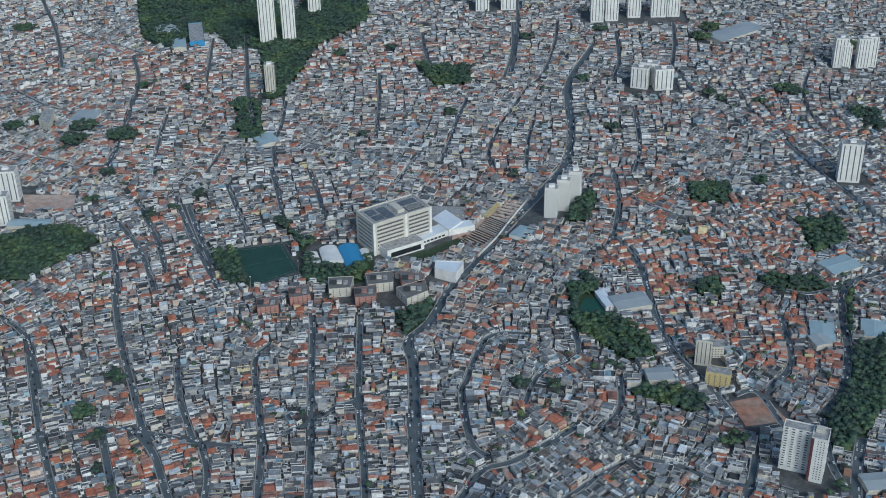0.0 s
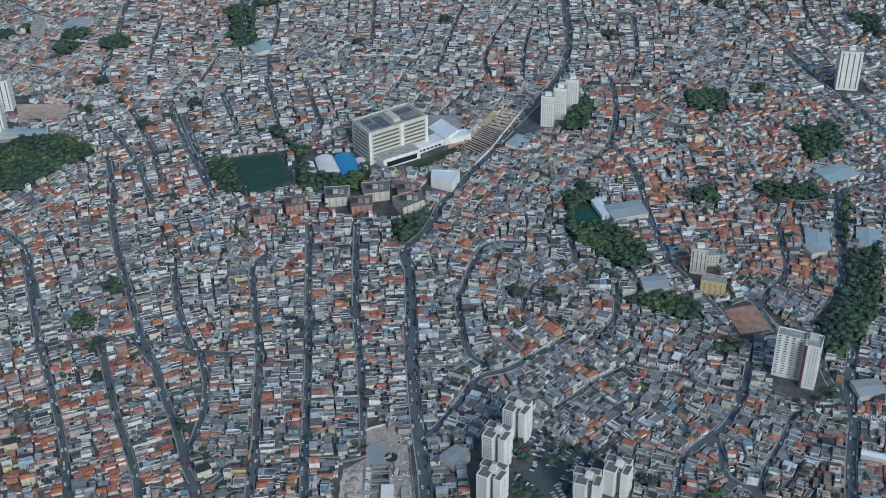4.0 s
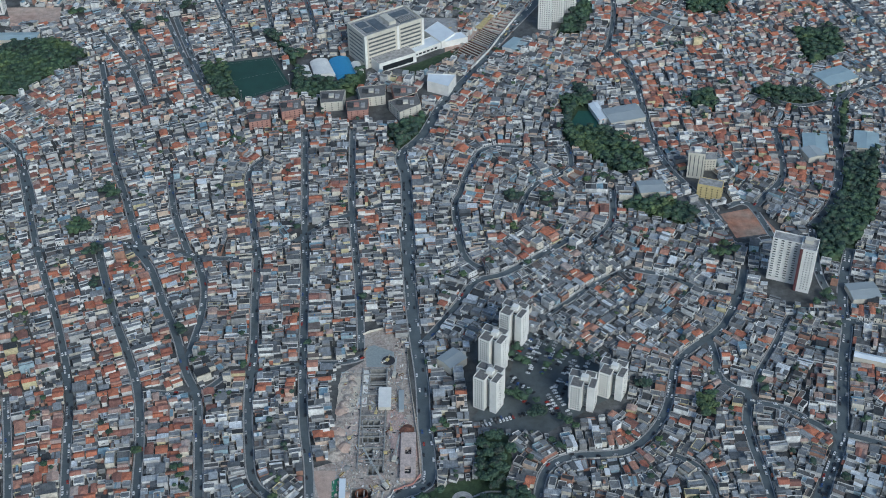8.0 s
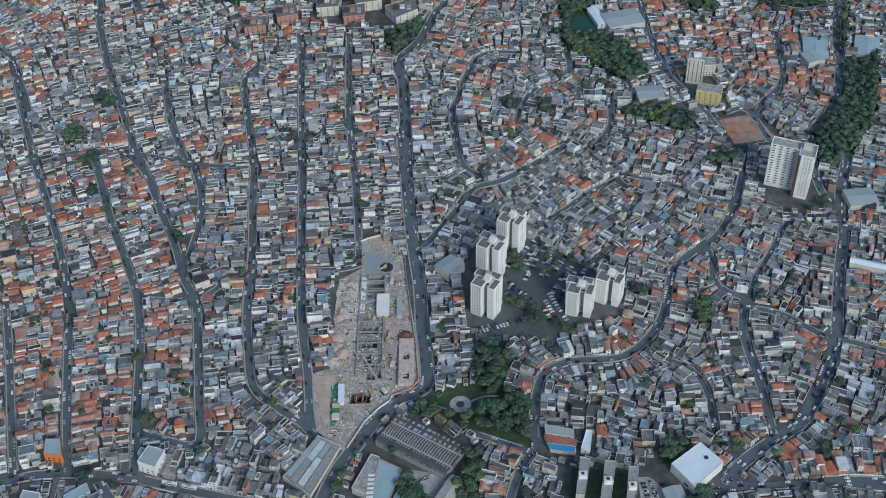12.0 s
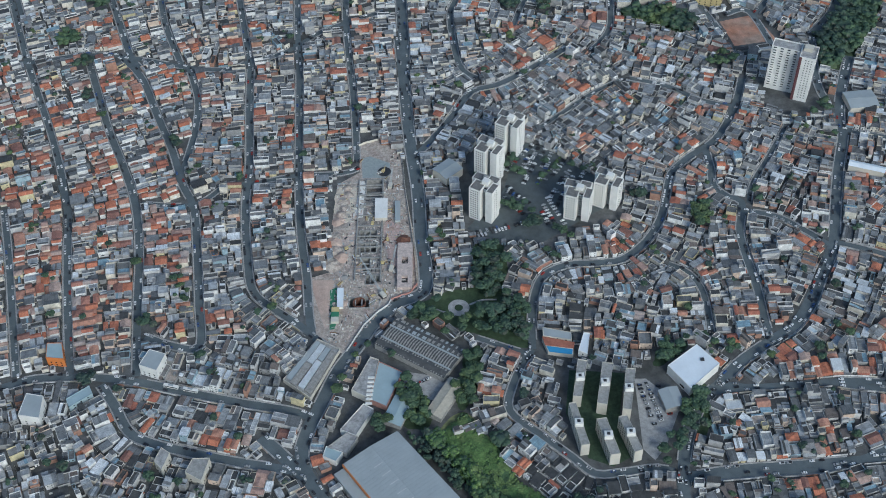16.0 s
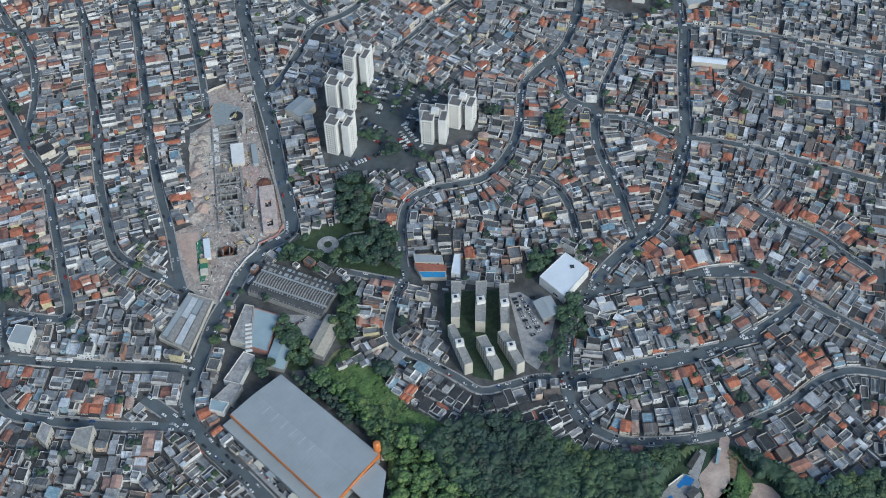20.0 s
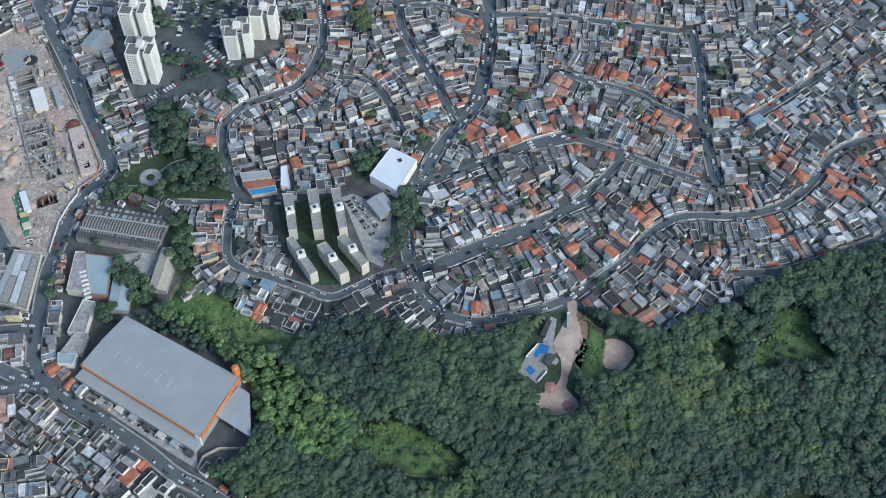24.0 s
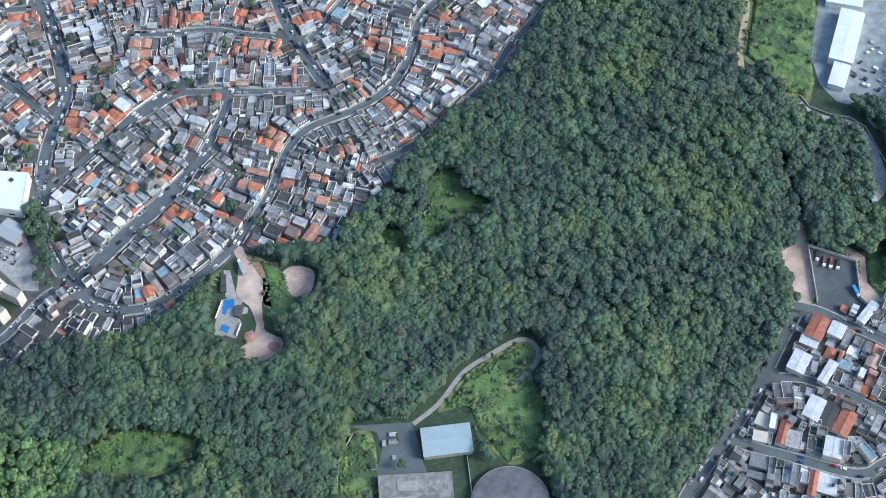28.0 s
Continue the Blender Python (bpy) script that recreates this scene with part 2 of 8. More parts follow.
taken = np.zeros((NX, NY), np.uint8)   # 0 free, 1 road, 2 kept clear, 3 built, 4 outside
gx, gy = np.meshgrid(X0 + (np.arange(NX) + 0.5) * CELL, Y0 + (np.arange(NY) + 0.5) * CELL, indexing="ij")


def inside(poly, x, y):
    hit = np.zeros(np.shape(x), bool)
    for (ax, ay), (bx, by) in zip(poly, poly[1:] + poly[:1]):
        if ay != by:
            hit ^= ((ay > y) != (by > y)) & (x < (bx - ax) * (y - ay) / (by - ay) + ax)
    return hit


def within_poly(poly, x, y):
    """The same for one point."""
    hit = False
    ax, ay = poly[-1]
    for bx, by in poly:
        if (ay > y) != (by > y) and x < (bx - ax) * (y - ay) / (by - ay) + ax:
            hit = not hit
        ax, ay = bx, by
    return hit


def window_of(points, pad):
    xs, ys = [p[0] for p in points], [p[1] for p in points]
    return (slice(max(0, int((min(xs) - pad - X0) / CELL)), max(0, int((max(xs) + pad - X0) / CELL) + 2)),
            slice(max(0, int((min(ys) - pad - Y0) / CELL)), max(0, int((max(ys) + pad - Y0) / CELL) + 2)))


def keep_clear(poly, value=2):
    w = window_of(poly, 2)
    sub = taken[w]
    sub[inside(poly, gx[w], gy[w])] = value


def mark_line(line, half, value=1):
    for (ax, ay), (bx, by) in zip(line, line[1:]):
        w = window_of([(ax, ay), (bx, by)], half + 2)
        dx, dy = bx - ax, by - ay
        s = np.clip(((gx[w] - ax) * dx + (gy[w] - ay) * dy) / (dx * dx + dy * dy + 1e-9), 0, 1)
        sub = taken[w]
        sub[(gx[w] - ax - s * dx) ** 2 + (gy[w] - ay - s * dy) ** 2 < half * half] = value


def smooth(line, step=6.0):
    """A rounded line through the points, with a point about every step metres (Catmull-Rom)."""
    p = [np.array(q) for q in [line[0]] + line + [line[-1]]]
    out = []
    for a, b, c, d in zip(p, p[1:], p[2:], p[3:]):
        n = max(1, int(np.linalg.norm(c - b) / step))
        for k in range(n):
            s = k / n
            out.append(0.5 * (2 * b + (c - a) * s + (2 * a - 5 * b + 4 * c - d) * s * s + (3 * b - a - 3 * c + d) * s ** 3))
    return [tuple(q) for q in out] + [tuple(line[-1])]


def normals(line):
    a = np.array(line)
    d = np.gradient(a, axis=0)
    d /= np.linalg.norm(d, axis=1)[:, None] + 1e-9
    return np.stack([-d[:, 1], d[:, 0]], 1)


# width and course of every street, metres
ROADS = [
    (5, "172,986 142,966 109,936 88,917"),
    (7, "333,758 376,740 419,714 447,696 480,676"),
    (7, "376,904 431,885 501,851 560,822"),
    (5, "322,912 298,870 276,833 268,808"),
    (6, "395,826 422,803 477,781 520,764"),
    (7, "-406,818 -388,758 -370,692 -352,626"),
    (7, "-500,1220 -471,1140 -433,1038 -413,990 -384,921 -360,856 -341,791"),
    (8, "-360,850 -347,813 -335,750 -323,691 -309,628"),
    (8, "-371,1042 -349,980 -327,920 -309,879 -288,825 -275,768 -266,702 -255,624"),
    (8, "-420,1317 -387,1205 -354,1116 -328,1044 -314,1020"),
    (8, "-338,1041 -310,1005 -284,943 -263,893 -247,846 -233,816 -224,767 -214,701 -208,654 -231,655 -254,665"),
    (7, "-263,1017 -248,967 -245,917 -249,869 -251,858"),
    (7, "-316,1169 -298,1093 -272,1024"),
    (7, "-212,1200 -227,1166 -215,1091 -201,1022"),
    (8, "-201,1028 -196,957 -188,875 -186,815 -178,752 -169,712 -146,689 -126,673 -103,649"),
    (7, "-171,1252 -162,1142 -156,1069 -152,1021"),
    (8, "-157,1055 -151,1017 -145,930 -140,851 -133,778 -125,730 -120,685 -116,664"),
    (7, "-115,1256 -110,1141 -105,1068 -93,956 -87,873"),
    (13, "251,2149 195,1989 182,1892 178,1781 159,1661 111,1555 69,1474 29,1385 -7,1317 -33,1241 -57,1200 -51,1160 -48,1097 -43,1001"),
    (13, "-50,1060 -46,1014 -42,952 -37,894 -30,832 -27,775 -23,734 -25,708 -46,696 -65,675 -78,651 -93,625 -105,592 -113,570 -117,544 -107,519 -85,489"),
    (12, "-149,563 -123,536 -98,508 -61,456 -43,425 -26,404 -1,364"),
    (7, "-456,1033 -421,1034 -371,1045 -323,1037 -263,1019 -223,1015 -201,1028 -167,1041 -134,1073 -111,1087 -64,1110"),
    (6, "-282,822 -233,820 -205,845 -184,846 -143,855 -101,857 -86,863"),
    (9, "-361,615 -336,623 -295,624 -253,618 -216,608 -170,596 -129,587 -113,581"),
    (9, "-282,616 -268,596 -253,571 -236,560 -200,549 -164,540 -129,533 -114,529"),
    (8, "64,644 65,674 70,705 79,725 99,736 128,738 148,742 170,762 186,789 195,818 204,848 223,870 247,889 264,913 281,950 292,984"),
    (8, "240,881 241,854 240,831 251,816 262,809 254,773 254,746 257,707 257,669 258,651"),
    (11, "406,1016 386,963 375,921 373,897 358,850 344,799 331,751 314,718 298,686 279,662 258,648 231,628 210,606 194,590 178,558 169,522 168,498 175,479"),
    (7, "260,798 289,790 315,768 331,751"),
    (6, "186,735 202,724 211,701 211,658"),
    (8, "-33,878 -17,901 5,938 22,971 51,983 86,1009 123,1040"),
    (7, "148,1035 169,1070 175,1127"),
    (7, "28,993 11,1016 3,1095 10,1127 20,1170 33,1204 53,1215 79,1212"),
    (6, "69,1078 80,1114 94,1140 120,1156 135,1178 132,1224"),
    (7, "180,988 218,973 248,951 279,941"),
    (7, "64,644 60,639 47,610 43,583 68,558 88,539 104,524 125,525 151,528 169,522"),
    (6, "64,638 46,645 19,657"),
    (7, "204,598 245,602 285,604 313,606 352,602"),
    (8, "169,520 210,526 244,528 274,530 325,534"),
    (9, "327,746 308,709 284,670 257,648"),
    (7, "209,606 230,602 261,602 293,605 313,601 342,596 353,587 373,566 389,547 409,526 426,510"),
    (7, "166,517 190,519 231,522 272,524 308,534 349,552 373,566"),
    (9, "490,674 472,621 457,592 443,560 426,510"),
    (7, "361,673 382,650 408,626 422,603 437,581 443,560"),
    (7, "275,456 323,470 359,488 387,492 426,477 460,472 486,478 512,491 531,502 563,506 604,499 639,498 679,473"),
    (6, "443,556 486,562 542,576 587,590"),
    (8, "170,527 167,505 174,484 193,465 218,458 250,455 275,456"),
    (7, "395,430 434,417 481,415 519,415 560,426 597,429 642,435"),
    (9, "501,107 472,102 431,94 390,89 339,86 312,80"),
    (8, "504,114 512,99 516,83 523,46 529,16"),
    (7, "441,96 459,75 469,44 474,16 479,-12"),
    (8, "386,87 404,48 424,7 443,-2 468,-19"),
    (8, "-387,2235 -365,2090 -341,1935 -314,1809"),
    (7, "52,1646 49,1704 65,1785 90,1861 117,1942"),
    (6, "101,1644 110,1742 123,1815"),
    (7, "-22,1667 -5,1766 8,1853 28,1934"),
    (10, "491,1729 510,1650 531,1577 565,1460"),
    (7, "204,1439 227,1365 231,1247 240,1176 267,1111 282,1065"),
    (7, "-215,1654 -196,1581 -177,1496"),
    (7, "-269,1656 -244,1548 -235,1498"),
    (7, "-393,1569 -343,1438 -295,1323"),
    (7, "-461,1504 -407,1410 -369,1312"),
    (7, "-447,1426 -414,1313"),
    (6, "-130,2027 -123,1903 -122,1770"),
    (7, "125,2408 116,2214 97,2019"),
    (7, "296,2206 285,2064 266,1987"),
    (7, "-574,2126 -535,1992 -517,1783 -515,1682"),
    (7, "-828,2452 -744,2250 -687,2075"),
    (6, "475,1318 421,1293 366,1321"),
    (10, "530,1344 473,1312 448,1242 435,1172 409,1098 376,1054"),
    (8, "370,934 365,976 375,1049"),
    (7, "376,1244 367,1152 339,1110 323,1089"),
    (7, "293,1090 318,1095 333,1031"),
    (6, "-545,1265 -507,1227 -477,1169 -455,1115"),
    (7, "-507,1657 -512,1735 -518,1829 -529,1921"),
    (7, "-347,1749 -359,1665 -374,1607 -403,1590 -451,1592"),
    (7, "-444,1557 -413,1490 -390,1435 -368,1369"),
    (7, "-371,1546 -348,1480 -325,1418 -305,1367"),
    (7, "-326,1605 -300,1527 -277,1455"),
    (7, "-275,1911 -272,1810 -275,1737 -263,1658"),
    (6, "-443,2209 -431,2095 -420,1990"),
    (6, "-461,1895 -457,1806 -448,1703"),
    (6, "-59,2222 -50,2106 -22,1974"),
    (7, "409,2263 393,2144 372,2035"),
    (6, "194,2272 180,2153 151,2018 129,1968"),
    (6, "110,2276 103,2128 83,1995"),
    (7, "224,1643 224,1554 207,1456 191,1412"),
    (7, "238,1553 272,1518 309,1493 345,1500"),
    (6, "460,1931 472,1816 503,1741"),
    (6, "380,2009 392,1910 446,1861 472,1816"),
    (6, "345,1736 413,1694 487,1672"),
    (6, "285,1867 275,1718 254,1623"),
    (6, "597,2000 564,1903 554,1791 583,1708"),
    (6, "-743,1977 -665,1903 -591,1865 -520,1830"),
    (6, "-686,1731 -629,1709 -545,1677 -488,1666"),
    (6, "-245,1756 -173,1723 -97,1721 -21,1698"),
    (6, "-697,2250 -620,2187 -545,2127"),
    (6, "-91,1580 -70,1652 -54,1700"),
]

# ---- the land ----
FOREST = pts("-26,562 35,560 34,537 46,517 74,495 93,499 122,492 146,474 165,455 189,448 217,447 246,448 271,449 296,425 324,396 352,401 382,397 398,406 "
             "429,410 476,409 522,405 543,410 583,420 626,429 668,441 760,340 855,227 743,109 640,60 540,70 508,106 431,94 336,89 287,80 120,60 -20,250 8,377 -22,416 17,425 28,464 10,516")
PARKS = [pts(p) for p in (
    "-601,1445 -567,1483 -513,1482 -466,1442 -510,1384 -534,1343 -569,1344 -620,1380",
    "-632,2443 -364,2431 -247,2141 -284,1933 -309,1910 -349,2145 -400,2147 -445,2238 -513,2152 -577,2213",
    "-296,2427 -172,2422 -164,2288 -249,2155 -313,2187",
    "134,1313 160,1326 179,1248 218,1200 218,1155 187,1155 154,1195 133,1213",
    "181,1102 229,1101 261,1081 251,1056 218,1071 185,1087",
    "435,1172 484,1194 446,1067 392,993 369,994 378,1059 409,1098",
    "462,1319 482,1318 445,1195 448,1242",
    "450,1471 506,1486 502,1416 452,1388",
    "327,1583 382,1581 372,1530 322,1532",
    "-63,2051 25,2048 28,1970 -33,1960",
    "369,1334 448,1319 448,1293 370,1308",
    "-73,1254 -27,1284 -27,1253 -62,1206",
    "-319,1408 -287,1415 -257,1329 -285,1330",
    "-233,1482 -198,1435 -191,1334 -118,1333 -107,1395 -134,1360 -178,1376",
    "-356,1912 -319,1910 -294,1755 -329,1756",
    "291,1323 321,1322 314,1283 288,1290",
    "-18,701 21,713 63,693 62,647 28,657 -9,673 -37,683",
    "19,760 44,762 48,739 39,706 20,707",
    "140,1478 176,1478 196,1560 178,1566",
    "187,601 201,602 192,557 180,561", "9,640 23,648 20,611 6,584 -3,606 5,617", "168,644 190,646 175,630 160,625", "-40,598 -20,592 -20,569 -38,570",
    "683,555 749,543 696,479 647,505")]
CLEAR = [pts(p) for p in (
    "-612,1584 -535,1582 -528,1539 -594,1538",
    "-130,1385 -40,1385 20,1440 10,1530 -60,1540 -130,1450",          # hospital grounds
    "-35,1325 15,1325 15,1375 -35,1375",
    "-295,1420 -225,1440 -195,1350 -255,1320",                         # football field
    "-205,1355 -105,1355 -105,1430 -205,1430",
    "0,1425 50,1520 130,1560 130,1490 60,1450 40,1415",                # the northern works
    "110,1490 180,1490 185,1560 150,1570",
    "-81,915 -50,885 -38,840 -27,767 -22,714 -54,690 -90,640 -118,640 -126,730 -100,740 -110,800 -108,845 -84,860",   # the southern works
    "14,780 30,768 80,760 150,792 158,822 130,850 85,890 60,898 35,905 16,870 8,840",  # towers and car park
    "300,980 320,930 365,930 372,985 340,1000",
    "80,625 88,530 110,515 150,530 190,560 178,600 160,640 150,620",    # slab blocks
    "165,640 167,604 184,590 214,616 197,645",
    "-95,530 -45,565 30,478 20,415 -25,430", "-24,444 -18,424 -28,419 -57,452 -74,486 -54,492", "-48,566 -20,560 12,522 36,500 40,470 20,430",                            # warehouse
    "-70,650 -40,678 20,645 10,570 -90,530 -100,545",                   # factory
    "-140,610 -112,645 -85,632 -112,592",
    "285,1090 330,1095 345,1040 290,1030",
    "-325,1945 -325,1910 -280,1910 -280,1945", "520,1570 580,1570 580,1620 520,1620", "635,2010 720,2010 720,2060 635,2060",
    "280,1915 370,1915 370,1990 280,1990", "240,2250 440,2250 440,2330 240,2330", "30,2330 130,2330 130,2400 30,2400",
    "-660,1555 -595,1555 -595,1610 -660,1610", "-640,1480 -590,1480 -590,1530 -640,1530", "258,1102 296,1100 296,1124 284,1162 258,1162",
    "-252,626 -245,643 -230,637 -236,619", "-331,636 -331,653 -317,653 -312,634", "-306,598 -289,612 -284,603 -301,589", "-338,578 -336,601 -320,598 -319,575",
    "-202,524 -197,538 -183,537 -187,516", "-227,535 -222,549 -214,543 -219,527", "70,630 71,664 98,658 98,632", "99,636 106,656 112,654 108,631",
    "-160,1327 -36,1340 -36,1305 -35,1288 -60,1270 -125,1275 -160,1295", "-207,1300 -180,1310 -174,1285 -200,1276", "-242,1275 -214,1284 -210,1262 -236,1254", "66,1441 84,1468 94,1458 76,1416")]
GLADES_GRASS = [pts(p) for p in (
    "85,402 98,406 113,402 133,383 141,364 129,359 104,371 88,390",
    "357,237 350,222 335,219 326,199 299,179 274,189 279,216 289,237 272,250 304,254 346,246",
    "408,386 424,386 433,375 425,359 428,333 409,340 395,350 380,346 371,355 380,366 394,368", "584,96 596,90 554,64 557,79 570,90",
    "-14,560 8,582 33,546 46,519 74,497 62,488 44,494 28,510 8,532",
    "682,279 677,248 665,208 691,214 715,232 807,282 768,327", "262,440 275,440 280,412 266,385 250,385", "201,278 222,283 228,272 214,254 202,242 180,258", "343,364 349,380 361,378 364,364 349,356", "266,419 276,415 267,400 270,386 256,394 252,403 259,411")]
for k, grow in ((0, 1.25),):                                # the clearing reaches a little under the edge trees
    cx, cy = np.mean(GLADES_GRASS[k], 0)
    GLADES_GRASS[k] = [(cx + (x - cx) * grow, cy + (y - cy) * grow) for x, y in GLADES_GRASS[k]]
DIRT_A = pts("270,456 275,450 267,428 266,418 259,411 247,399 237,385 241,372 234,367 217,371 211,389 225,388 234,393 242,407 244,423 249,429 263,442")
# clumps of trees among the houses: x, y, radius
CLUMPS = [tuple(float(c) for c in q.split(",")) for row in (
    "-809,2271,28 -582,1810,25 -513,1776,30 -583,1762,26 -523,1974,13 -694,1814,20 -666,1839,15 -232,1485,15 -504,1644,13 -192,1430,12 -350,1891,20 -329,1801,21 -31,2013,25 -56,2053,16 446,2170,26 470,2223,23 695,2117,26 410,1909,15 428,1885,11 541,1923,26 555,1904,18 484,1871,13 640,1821,30 641,1777,22 240,1781,16 351,1558,26 333,1567,16 425,1591,14 81,1620,11 214,1977,13 -8,1844,13 478,1456,18 131,2184,16 268,2223,17 -113,2137,14 -202,2113,16 -356,1571,13 -384,1530,12 -416,1514,14 -508,1559,13 163,1314,16 158,1335,12 419,1308,12 336,1337,8 393,1295,11 379,1309,10 -142,1763,9 -446,1966,10 -591,1727,10",
    "67,1114,12 103,1108,11 171,1143,10 -377,1133,12 -369,1123,9 -394,1067,16 -370,1024,12 -261,899,8 -337,942,6 -194,850,6 -136,879,6 279,1014,13 269,1005,9 222,799,9 222,785,10 275,814,7 77,785,7 55,807,9 169,818,7 -415,887,5 -357,973,8 149,1138,6 -193,1057,5 -164,1061,6 -88,944,6 10,976,6 64,1054,6 76,992,5 -30,677,7 -23,679,6 120,1166,6 364,936,8 363,894,6 -335,686,5 -252,678,7 -273,745,6 -150,691,5",
    "-250,674,7 -292,620,7 -308,539,5 -296,536,6 -316,560,4 -228,524,6 -207,519,5 -151,689,5 -92,603,6 -90,614,5 172,819,7 46,808,5 70,779,7 75,786,6 61,800,6 222,792,9 228,802,7 -69,648,4 -50,636,5 -36,604,12 -29,590,10 -53,569,8 -60,574,6 -27,683,8 -20,680,6 178,635,6 211,643,5 221,634,5 53,593,5 184,579,9 190,590,7 163,553,5 322,649,5 283,732,4",
    "293,479,6 344,601,6 231,512,4 251,493,5 252,627,5 295,639,6 314,661,5 404,460,4 374,470,4 468,508,4 321,702,6 485,614,7 379,605,4 485,489,5 577,550,4 54,598,4 189,584,9 182,563,8 169,551,7 212,563,4 157,540,6 158,531,5 195,682,5 223,642,5",
    "190,577,7 181,563,7 304,551,6 356,594,5 294,627,5 316,496,4 251,492,4 167,542,5 296,456,6 261,575,4 228,638,4",
) for q in row.split()]
# larger sheds and halls among the houses: plan and height
SHEDS = [(pts(p), h) for p, h in (
    ("446,1355 486,1375 506,1346 463,1327", 7),
    ("404,1216 431,1219 424,1181 397,1178", 6),
    ("384,952 412,955 407,933 383,928", 6),
    ("179,1281 221,1293 222,1255 185,1250", 7),
    ("450,2174 541,2243 556,2206 468,2133", 7),
    ("-497,2256 -472,2262 -451,2164 -476,2156", 14),
    ("-514,2186 -491,2191 -481,2146 -502,2142", 9),
    ("-561,2267 -520,2274 -509,2233 -550,2226", 8),
    ("-611,1827 -604,1872 -574,1866 -573,1819", 6),
    ("-653,1817 -655,1862 -639,1854 -630,1798", 14),
    ("-600,1496 -542,1495 -537,1475 -594,1477", 8),
    ("368,854 398,843 396,834 366,847", 7),
    ("-16,851 -1,865 10,850 -4,837", 9),
    ("396,1188 414,1196 419,1176 397,1165", 7),
    ("202,1130 230,1132 217,1109 193,1110", 8),
    ("464,1221 491,1220 481,1185 457,1186", 6),
    ("-283,1773 -266,1741 -286,1725 -297,1746", 6),
    ("282,1175 296,1175 294,1160 279,1160", 14),
)]
